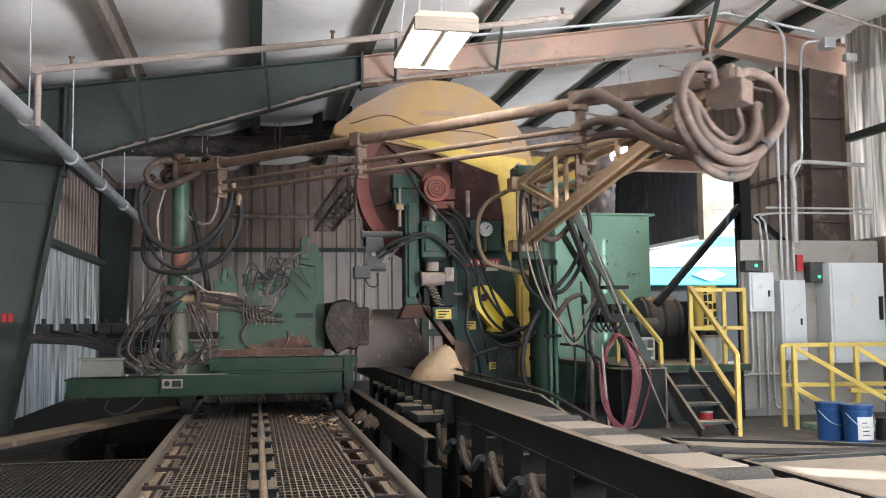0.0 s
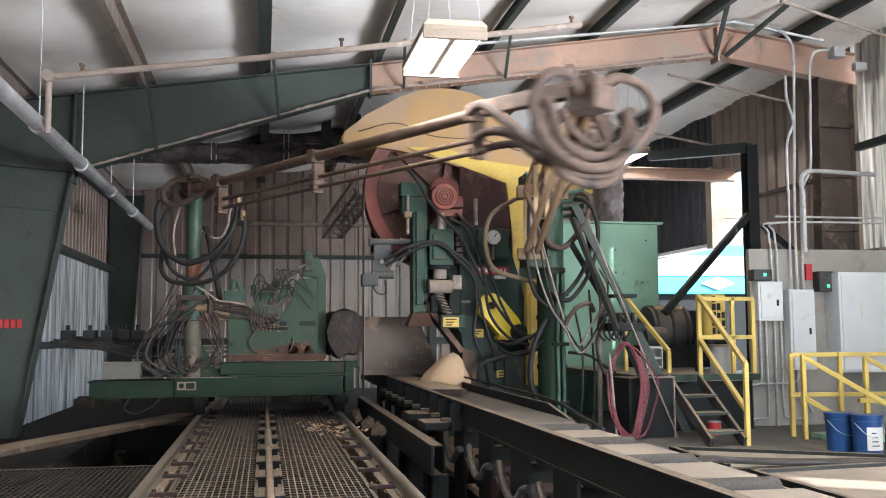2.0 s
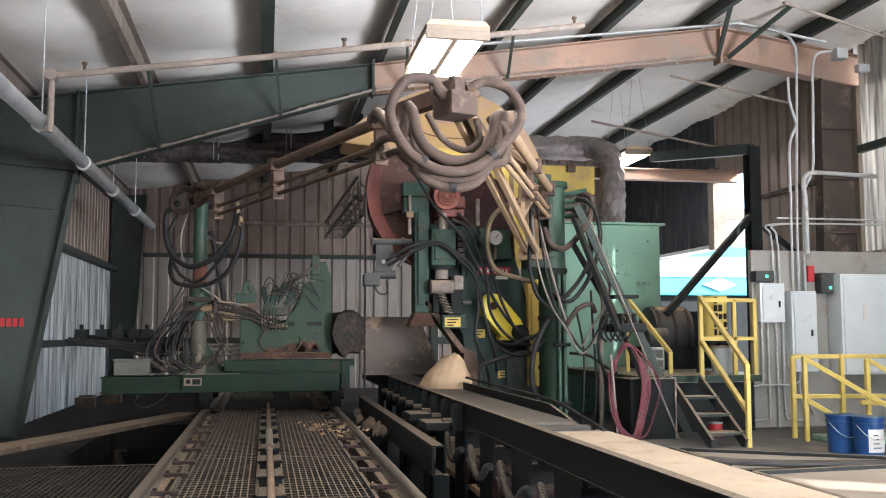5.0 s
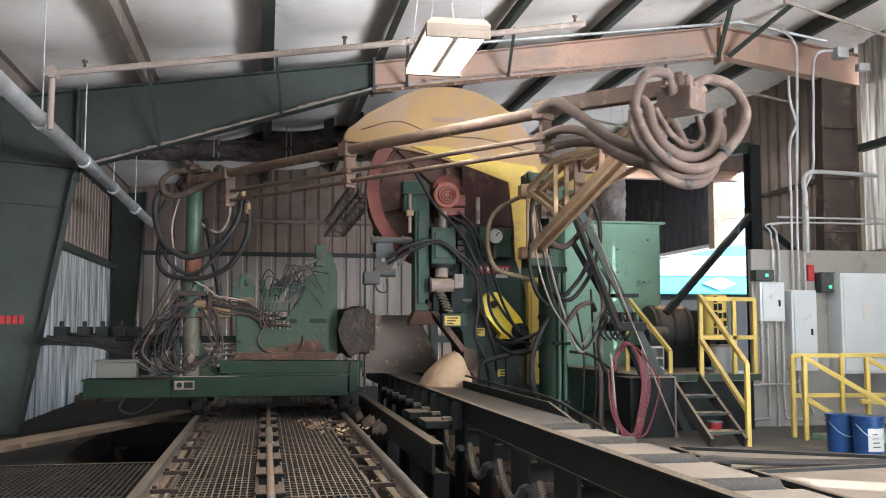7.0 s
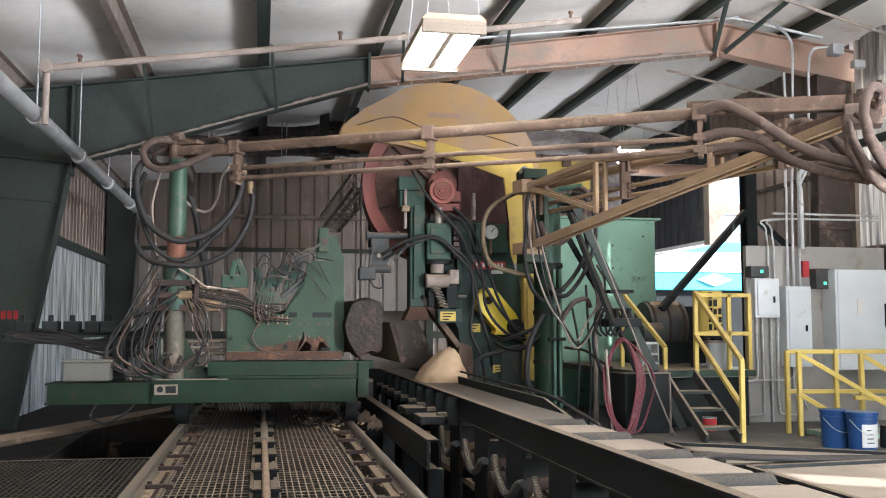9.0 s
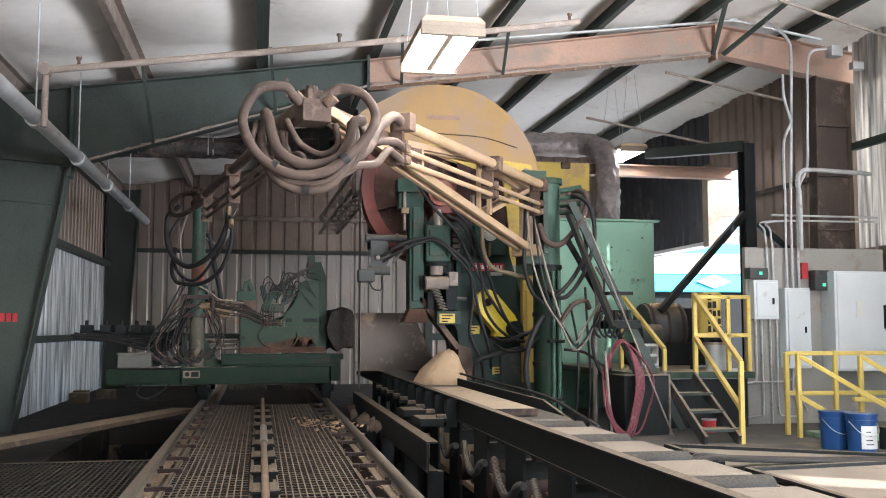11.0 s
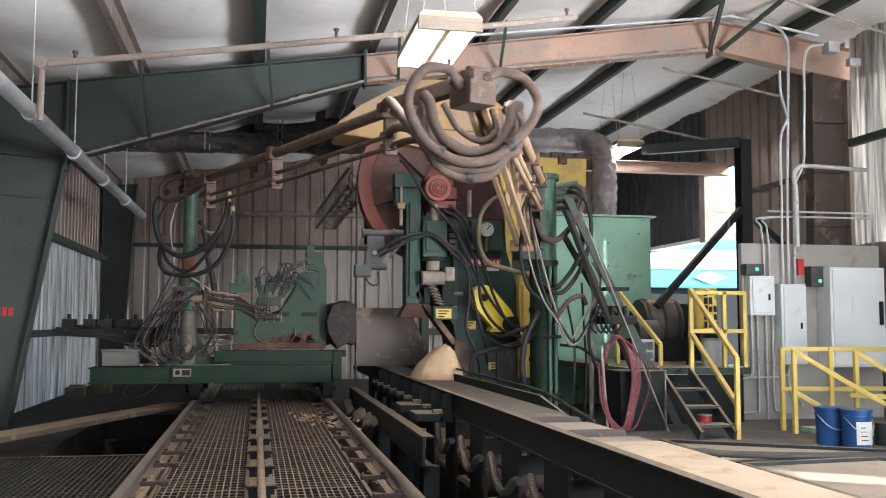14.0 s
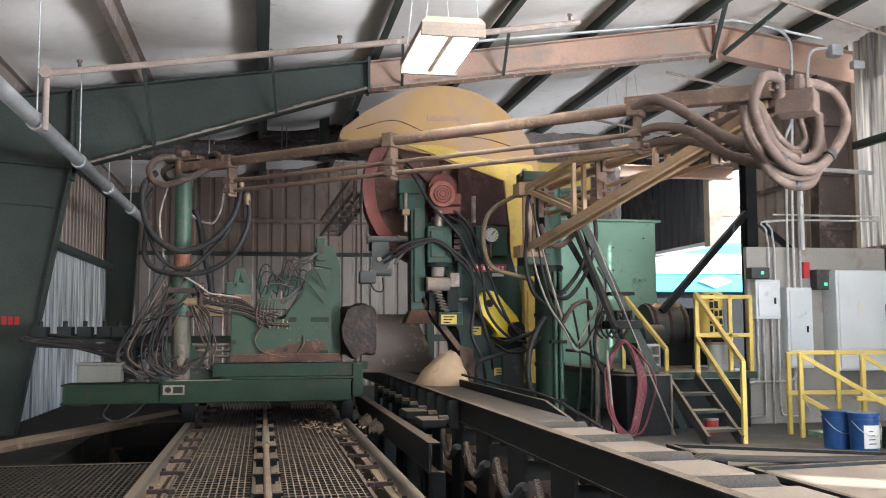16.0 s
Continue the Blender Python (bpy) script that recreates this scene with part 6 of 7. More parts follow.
def build_right_side():
    # sage green hydraulic cabinet
    th = tagged(empty("hydraulic_cabinet"), "large sage green steel cabinet behind the hose stand", "cabinet")
    part("body", box(B(), 4.2, 6.0, 14.0, 15.6, 0.0, 2.85, 0.015), M_TANK, th)
    part("top_plate", box(B(), 4.18, 6.08, 13.95, 15.65, 2.853, 2.885, 0.006), M_TANK, th)
    bm = B()
    for x, z in ((5.3, 2.45), (5.72, 1.95), (5.3, 2.1), (5.8, 2.6)):
        rod(bm, (x, 14.0, z), (x, 13.985, z), 0.015, 8)
    part("bolt", bm, M_GREYDARK, th)
    # foil duct down onto the cabinet
    dt = tagged(empty("foil_duct"), "crinkled foil-wrapped air duct with an elbow", "duct")
    part("duct", tube(B(), [(2.6, 16.0, 4.4), (4.2, 16.0, 4.42), (5.3, 16.0, 4.42), (5.65, 15.7, 4.36), (5.72, 15.3, 4.05), (5.66, 15.1, 3.5), (5.64, 15.1, 2.95)], 0.2, 14, 30, 0.2), M_FOIL, dt, smooth=True)
    part("flange", rod(B(), (5.64, 15.1, 2.89), (5.64, 15.1, 2.97), 0.27, 20), M_GALV, dt)
    # platform and stairs with yellow rails
    pf = tagged(empty("stair_platform"), "small steel platform with green stairs and yellow handrails", "stairs")
    part("deck", box(B(), 4.35, 5.95, 10.9, 13.9, 0.6, 0.68, 0.006), M_GREEN_STEEL, pf)
    part("toe_box", box(B(), 4.05, 4.58, 10.36, 10.88, 0.0, 0.67, 0.008), M_BLACK, pf, "black steel panel below the platform")
    part("panel_edge", box(B(), 4.58, 4.595, 10.34, 10.9, 0.0, 0.685), M_DUSTPIPE, pf)
    part("panel_edge", box(B(), 4.05, 4.58, 10.34, 10.355, 0.672, 0.684), M_DUSTPIPE, pf)
    # Black sheet added as the shade under the deck.
    part("deck_shade_sheet", box(B(), 4.74, 5.9, 11.0, 11.04, 0.0, 0.59), M_BLACK, pf)
    for x in (4.66, 5.04):
        part("stringer", bar(B(), (x + 0.02, 10.72, 0.64), (x - 0.1, 9.4, 0.03), 0.035, 0.13, 0.004), M_GREYDARK, pf)
    for i in range(3):
        part("tread", box(B(), 4.64 - i * 0.03, 5.04 - i * 0.03, 10.3 - i * 0.35 - 0.12, 10.3 - i * 0.35 + 0.12, 0.47 - i * 0.165 - 0.02, 0.47 - i * 0.165 + 0.01, 0.004), M_FRAME, pf)

    def rails(segs, r=0.024):
        for a, b in segs:
            part("handrail", bar(B(), a, b, r * 2, r * 2, 0.004), M_RAIL, pf)
    rails((((5.08, 10.7, 0.6), (5.08, 10.7, 1.63)), ((5.22, 11.0, 0.68), (5.22, 11.0, 1.62)), ((4.97, 9.4, 0.0), (4.97, 9.4, 0.86)), ((5.08, 10.7, 1.61), (4.97, 9.4, 0.85)), ((5.08, 10.7, 1.1), (4.97, 9.4, 0.36)),
           ((5.08, 10.7, 1.61), (5.22, 11.0, 1.6)), ((5.22, 11.0, 1.59), (5.93, 11.0, 1.59)), ((5.22, 11.0, 1.12), (5.93, 11.0, 1.12)), ((5.93, 11.0, 0.68), (5.93, 11.0, 1.61)), ((5.66, 11.0, 0.68), (5.66, 11.0, 1.61)),
           ((4.66, 12.0, 1.66), (4.95, 11.3, 0.95)), ((4.66, 12.0, 0.68), (4.66, 12.0, 1.66)), ((4.95, 11.3, 0.62), (4.95, 11.3, 0.95)), ((4.5, 12.0, 1.66), (4.66, 12.0, 1.66))))
    # machinery behind the platform
    mc = tagged(empty("hydraulic_pump"), "dark hydraulic pump unit on the platform", "pump")
    bm = rod(B(), (5.44, 13.2, 1.2), (6.0, 13.2, 1.2), 0.36, 24)
    part("tank", bm, M_GREYDARK, mc, smooth=True)
    bm = B()
    box(bm, 5.25, 6.6, 12.9, 13.5, 0.68, 1.0, 0.01)
    box(bm, 6.05, 6.6, 13.0, 13.5, 1.0, 1.5, 0.02)
    part("skid", bm, M_BLACK, mc)
    part("pipework", rod(B(), (6.0, 12.2, 0.68), (5.85, 12.2, 1.6), 0.05, 10), M_MOTOR, mc, smooth=True)
    part("pump_motor", rod(B(), (5.2, 12.7, 1.1), (5.5, 12.7, 1.1), 0.16, 18), M_GREYDARK, mc, smooth=True)
    part("motor_base", box(B(), 5.2, 5.5, 12.55, 12.85, 0.68, 0.95, 0.01), M_BLACK, mc)
    for x in (5.5, 5.72, 5.94):
        part("tank_band", rod(B(), (x - 0.02, 13.2, 1.2), (x + 0.02, 13.2, 1.2), 0.372, 24), M_MOTOR, mc, smooth=True)
    part("tank_dust", prism(B(), [(5.46, 1.5), (5.98, 1.5), (5.9, 1.565), (5.54, 1.565)], "y", 13.02, 13.38), M_SAWDUST, mc, "sawdust settled on the tank")
    sh = tagged(empty("shelf_unit"), "small pale open shelf unit on the platform", "shelf")
    for z in (0.72, 0.84, 0.98):
        part("shelf", box(B(), 5.02, 5.26, 12.2, 12.4, z - 0.012, z + 0.012), M_WHITE, sh)
    for x in (5.02, 5.245):
        part("side_panel", box(B(), x, x + 0.015, 12.2, 12.4, 0.68, 1.0), M_WHITE, sh)
    part("back_panel", box(B(), 5.035, 5.245, 12.385, 12.4, 0.68, 1.0), M_GREYMID, sh)
    yt = tagged(empty("yellow_drum"), "yellow drum with worn dark printing", "drum")
    part("drum", rod(B(), (5.66, 11.5, 1.09), (5.66, 11.5, 1.66), 0.15, 24), M_RAIL, yt, smooth=True)
    bm = B()
    rnd = random.Random(3)
    for i in range(5):
        for j in range(3):
            if rnd.random() < 0.8:
                box(bm, 5.57 + j * 0.065, 5.59 + j * 0.065 + rnd.uniform(0, 0.03), 11.34, 11.349, 1.16 + i * 0.1, 1.225 + i * 0.1 + rnd.uniform(0, 0.03))
    tagged(part("printed_bar", bm, M_BLACK, yt), kind="stuff")
    part("stand_plate", box(B(), 5.48, 5.84, 11.3, 11.7, 1.06, 1.09), M_BLACK, yt)
    part("stand_leg", box(B(), 5.79, 5.84, 11.65, 11.7, 0.68, 1.06), M_BLACK, yt)
    part("stand_leg", box(B(), 5.48, 5.53, 11.65, 11.7, 0.68, 1.06), M_BLACK, yt)
    wb = tagged(empty("white_bucket"), "dirty white plastic bucket on the platform", "bucket")
    part("bucket", rod(B(), (5.64, 11.3, 0.68), (5.64, 11.3, 1.0), 0.125, 24, 0.14), M_GREYMID, wb, smooth=True)
    part("lid", rod(B(), (5.64, 11.3, 1.0), (5.64, 11.3, 1.03), 0.15, 24), M_PLATE, wb, smooth=True)
    # panel wall with electrical boxes
    bm = box(B(), 6.08, 8.05, 11.32, 11.4, 0.0, 2.24, 0.004)
    tagged(part("panel_wall", bm, M_BOARD), "grey partition board carrying electrical boxes", "partition", kind="structure")

    def cabinet(x0, x1, z0, z1, d, label, mt=M_GREY, door=True):
        c = tagged(empty("electrical_box"), label, "electrical box", "electrical boxes")
        part("case", box(B(), x0, x1, 11.318 - d, 11.318, z0, z1, 0.008), mt, c)
        if door:
            part("door", box(B(), x0 + 0.03, x1 - 0.03, 11.3 - d, 11.316 - d, z0 + 0.03, z1 - 0.03, 0.005), mt, c)
            part("latch", box(B(), x1 - 0.1, x1 - 0.075, 11.285 - d, 11.3 - d, (z0 + z1) / 2 - 0.06, (z0 + z1) / 2 + 0.02, 0.004), M_BLACK, c)
        return c
    cabinet(6.12, 6.46, 1.32, 1.815, 0.13, "small pale grey electrical box on the partition")
    cabinet(6.53, 6.88, 0.7, 1.715, 0.16, "tall pale grey electrical panel on the partition")
    c = cabinet(7.13, 7.9, 0.665, 1.93, 0.3, "large light grey electrical cabinet on the partition")
    part("lever", box(B(), 7.8, 7.84, 10.96, 11.0, 1.2, 1.5, 0.006), M_BLACK, c)
    part("notice", box(B(), 7.42, 7.49, 10.992, 10.998, 1.35, 1.55), M_WHITE, c)
    for x, z, w in ((6.06, 1.83, 0.25), (6.96, 1.69, 0.2)):
        c = tagged(empty("switch_box"), "dark grey switch box with a small green light", "switch box", "switch boxes")
        part("case", box(B(), x, x + w, 11.16, 11.318, z, z + (0.14 if x < 6.5 else 0.26), 0.01), M_GREYDARK, c)
        part("green_light", box(B(), x + w * 0.5, x + w * 0.5 + 0.04, 11.152, 11.159, z + 0.05, z + 0.09), M_GREENLED, c, "lit green indicator")
    c = tagged(empty("alarm_box"), "small red box on the partition", "alarm box")
    part("case", box(B(), 6.84, 6.93, 11.26, 11.318, 1.84, 2.05, 0.01), M_SIGNRED, c)
    # conduits
    def pipe(pts, r, label="thin galvanised conduit on the partition", mt=M_GALV, sm=4):
        return tagged(part("conduit", tube(B(), pts, r, sm, 8), mt, smooth=True), label, "conduit", "conduits")
    for x, pts in ((6.18, ((0.0, 0.6), (-0.05, 0.53), (-0.14, 0.52))), (6.26, ((0.0, 0.2), (-0.06, 0.1), (-0.5, 0.09))), (6.38, ((0.0, 0.3), (0.0, 0.1), (0.0, 0.0))), (6.47, ((0.0, 0.2), (0.08, 0.1), (0.3, 0.09)))):
        pipe([(x, 11.28, 1.34), (x, 11.28, 0.9)] + [(x + dx, 11.28, z) for dx, z in pts], 0.014)
    pipe([(6.1, 11.28, 0.53), (6.4, 11.28, 0.53), (6.62, 11.28, 0.54), (6.7, 11.28, 0.62), (6.71, 11.28, 0.7)], 0.014)
    for x in (6.62, 6.7, 6.79):
        pipe([(x, 11.25, 1.7), (x, 11.25, 2.0), (x, 11.25, 2.5), (x + 0.01, 11.25, 3.0)], 0.015)
    for x in (6.36, 6.44):
        pipe([(x, 11.27, 1.8), (x, 11.27, 2.2), (x - 0.02, 11.27, 2.45), (x + 0.05, 11.3, 2.58), (7.98, 11.3, 2.6)], 0.013)
    for x in (6.68, 6.76):
        pipe([(x, 11.27, 0.71), (x, 11.27, 0.4), (x + 0.1, 11.27, 0.16)], 0.013)
    pipe([(6.62, 11.25, 3.0), (6.63, 11.25, 3.6), (6.73, 11.25, 3.85), (6.72, 11.25, 3.95), (6.65, 11.25, 4.2), (6.64, 11.25, 4.5)], 0.019)
    pipe([(6.71, 11.25, 3.0), (6.74, 11.25, 3.8), (6.77, 11.25, 4.76), (6.74, 11.25, 4.95), (6.6, 11.2, 5.06), (6.3, 11.0, 5.1)], 0.019)
    pipe([(6.8, 11.25, 3.0), (6.93, 11.22, 3.3), (6.95, 11.22, 3.7), (6.97, 11.22, 4.2), (6.98, 11.22, 4.6), (7.04, 11.2, 4.82), (7.25, 11.1, 4.84)], 0.019)
    pipe([(6.8, 11.2, 2.2), (6.8, 11.2, 2.9), (6.78, 11.2, 3.02), (6.78, 11.2, 3.12), (6.84, 11.2, 3.22), (7.0, 11.2, 3.25), (7.9, 11.3, 3.24)], 0.03)
    pipe([(6.45, 11.3, 2.66), (7.98, 11.3, 2.66)], 0.014)
    # dark post with braces by the opening
    ps = tagged(empty("braced_post"), "dark steel post with diagonal knee braces", "post")
    bm = B()
    box(bm, 7.02, 7.18, 13.0, 13.02, 0.0, 3.95)
    box(bm, 7.02, 7.18, 13.2, 13.22, 0.0, 3.95)
    box(bm, 7.09, 7.11, 13.02, 13.2, 0.0, 3.95)
    part("upright", bm, M_BLACK, ps)
    part("brace", bar(B(), (7.0, 13.0, 2.9), (5.6, 12.9, 1.45), 0.1, 0.09, 0.004), M_BLACK, ps)
    part("brace", bar(B(), (7.2, 13.0, 2.75), (8.0, 12.8, 2.0), 0.1, 0.09, 0.004), M_BLACK, ps)
    part("cantilever", bar(B(), (7.1, 13.1, 3.92), (6.3, 14.9, 4.1), 0.14, 0.16, 0.006), M_FRAME, ps)
    # primer-red crane beam across the back
    cb = tagged(empty("crane_beam"), "rusty red steel beam crossing the bay", "beam")
    bm = B()
    box(bm, 4.3, 8.08, 15.36, 15.54, 3.985, 4.0)
    box(bm, 4.3, 8.08, 15.44, 15.46, 3.82, 3.985)
    box(bm, 4.3, 8.08, 15.36, 15.54, 3.805, 3.82)
    part("beam", bm, M_PRIMER, cb)
    part("beam_bracket", box(B(), 4.45, 5.4, 15.25, 15.35, 3.5, 3.97, 0.01), M_YELLOW, cb, "yellow steel bracket")
    part("beam_clamp", box(B(), 4.9, 5.05, 15.17, 15.25, 3.86, 3.98, 0.02), M_BROWN, cb)
    # trim of the opening in the east wall
    bm = B()
    box(bm, 8.0, 8.25, 16.2, 16.42, 2.7, 4.2)
    tagged(part("trim", bm, M_PLATE), "pale tan steel jamb trim of the opening", "trim", kind="structure")
    tagged(part("wall_girt", box(B(), 8.03, 8.09, 12.1, 14.7, 3.4, 3.46), M_COLUMN), "thin brown steel wall girt on ribbed sheets", "girt", kind="structure")
    tagged(part("wall_girt", box(B(), 8.0, 8.09, 8.8, 11.85, 3.66, 3.76), M_FRAME), "dark steel girt on milky panels", "girt", kind="structure")
    ec = tagged(empty("wall_column"), "rust-brown steel building column on the side wall", "column")
    part("column_web", prism(B(), [(7.44, 0.0), (8.03, 0.0), (8.03, 4.62), (7.52, 4.7)], "y", 11.98, 11.995), M_COLUMN, ec)
    part("column_flange", box(B(), 8.03, 8.09, 11.87, 11.99, 0.0, 4.6), M_PLATE, ec, "pale dusty outer flange")
    part("column_flange", bar(B(), (7.44, 11.98, 0.0), (7.52, 11.98, 4.7), 0.2, 0.016, up=(-1, 0, 0.1)), M_COLUMN, ec)
    for z in (2.55, 3.3, 4.0):
        part("stiffener", box(B(), 7.5, 8.03, 11.9, 11.98, z, z + 0.012), M_COLUMN, ec)
    # guard rail in the foreground right with ramp plate
    gr = tagged(empty("guard_rail"), "yellow steel pipe guard rail on the concrete floor", "guard rail")
    for a, b in (((5.9, 10.1, 0.0), (5.9, 10.1, 0.93)), ((5.87, 9.8, 0.0), (5.87, 9.8, 0.93)), ((5.9, 10.1, 0.92), (8.0, 10.0, 0.92)), ((5.87, 10.1, 0.47), (8.0, 10.0, 0.46)),
                 ((6.48, 10.05, 0.0), (6.48, 10.05, 0.95)), ((6.6, 9.75, 0.0), (6.6, 9.75, 0.9)), ((5.87, 9.8, 0.91), (6.7, 9.25, 0.3)), ((5.87, 9.8, 0.46), (6.42, 9.35, 0.05)), ((6.6, 9.75, 0.9), (7.3, 9.3, 0.35)), ((6.5, 9.75, 0.42), (7.6, 9.7, 0.36)), ((7.3, 9.75, 0.0), (7.3, 9.75, 0.9))):
        part("rail_pipe", bar(B(), a, b, 0.05, 0.05, 0.01), M_RAIL, gr)
    tagged(part("floor_panel", box(B(), 6.05, 7.8, 9.4, 10.0, 0.0, 0.06, 0.01), M_TANK), "pale green floor pad beside the guard rail", "floor pad")
    for x, y, lab in ((5.81, 8.6, "blue plastic bucket with a white paper label"), (5.7, 8.88, "blue plastic bucket standing behind another")):
        b = tagged(empty("blue_bucket"), lab, "bucket", "blue buckets")
        part("bucket", rod(B(), (x, y, 0.0), (x, y, 0.36), 0.13, 28, 0.145), M_BLUE, b, smooth=True)
        bm = rod(B(), (x, y, 0.3), (x, y, 0.315), 0.152, 28)
        rod(bm, (x, y, 0.352), (x, y, 0.375), 0.155, 28)
        part("rim", bm, M_BLUE, b, smooth=True)
        part("handle", tube(B(), [(x - 0.15, y - 0.02, 0.3), (x - 0.1, y - 0.13, 0.2), (x, y - 0.16, 0.16), (x + 0.1, y - 0.13, 0.2), (x + 0.15, y - 0.02, 0.3)], 0.004), M_GALV, b)
        if y < 8.7:
            bm = B()
            for k in range(7):
                a0, a1 = (math.radians(-125 + q * 11) for q in (k, k + 1))
                vs = [bm.verts.new((x + 0.1425 * math.cos(a), y + 0.1425 * math.sin(a), z)) for a, z in ((a0, 0.04), (a1, 0.04), (a1, 0.26), (a0, 0.26))]
                bm.faces.new(vs)
            pl = part("paper_label", bm, M_WHITE, b, "white paper label")
            bm = B()
            for k in range(4):
                box(bm, x - 0.05, x + 0.03 - 0.01 * k, y - 0.148, y - 0.1455, 0.08 + 0.04 * k, 0.09 + 0.04 * k)
            part("printed_bar", bm, M_GREYDARK, pl)
    cn = tagged(empty("red_can"), "small red metal can on the floor below the platform", "can")
    part("can", rod(B(), (5.16, 10.55, 0.0), (5.16, 10.55, 0.14), 0.08, 18), M_SIGNRED, cn, smooth=True)
    part("rim", rod(B(), (5.16, 10.55, 0.14), (5.16, 10.55, 0.155), 0.085, 18), M_GALV, cn, smooth=True)
    tagged(part("dark_jug", rod(B(), (6.2, 8.75, 0.0), (6.2, 8.75, 0.22), 0.08, 16), M_BLACK, smooth=True), "small dark plastic container on the floor", "container")
    # transfer plates right of the conveyor, with cables
    for pts, z in (([(3.36, 6.67), (3.41, 7.78), (6.0, 6.16), (6.0, 5.8), (4.8, 6.6)], 0.2), ([(3.34, 2.0), (3.39, 6.36), (4.53, 6.48), (5.0, 5.8), (5.0, 2.0)], 0.2)):
        t2 = tagged(empty("transfer_table"), "low black-framed steel table top dusted with sawdust", "table", "transfer tables")
        part("tabletop", prism(B(), pts, "z", z - 0.012, z), M_PLATE, t2)
        for a, b in ((pts[0], pts[1]), (pts[1], pts[2])):
            part("rim", bar(B(), (*a, z + 0.012), (*b, z + 0.012), 0.05, 0.03, 0.004), M_BLACK, t2)
        part("frame", prism(B(), [(3.36 + (x - 3.34) * 0.98, y) for x, y in pts], "z", z - 0.13, z - 0.013), M_BLACK, t2)
        for x, y in (pts[0], pts[1], pts[3]):
            sx, sy = (0.1 if x < 4 else -0.14), (-0.12 if y > 6.3 else 0.12)
            part("leg", box(B(), x + sx - 0.04, x + sx + 0.04, y + sy - 0.04, y + sy + 0.04, 0.0, z - 0.13), M_BLACK, t2)
    for i in range(4):
        pts = [(2.5, 5.3 + 0.06 * i, 0.4), (2.9, 5.9 + 0.05 * i, 0.36), (3.4, 6.42 + 0.04 * i, 0.27), (4.1, 6.52 + 0.05 * i, 0.225), (4.8, 6.4 + 0.06 * i, 0.22), (5.6, 5.95 + 0.06 * i, 0.22)]
        tagged(part("cable", tube(B(), pts, 0.018, 8, 8), M_BLACKHOSE, smooth=True), "thick black cable across the tables", "cable", "table cables")


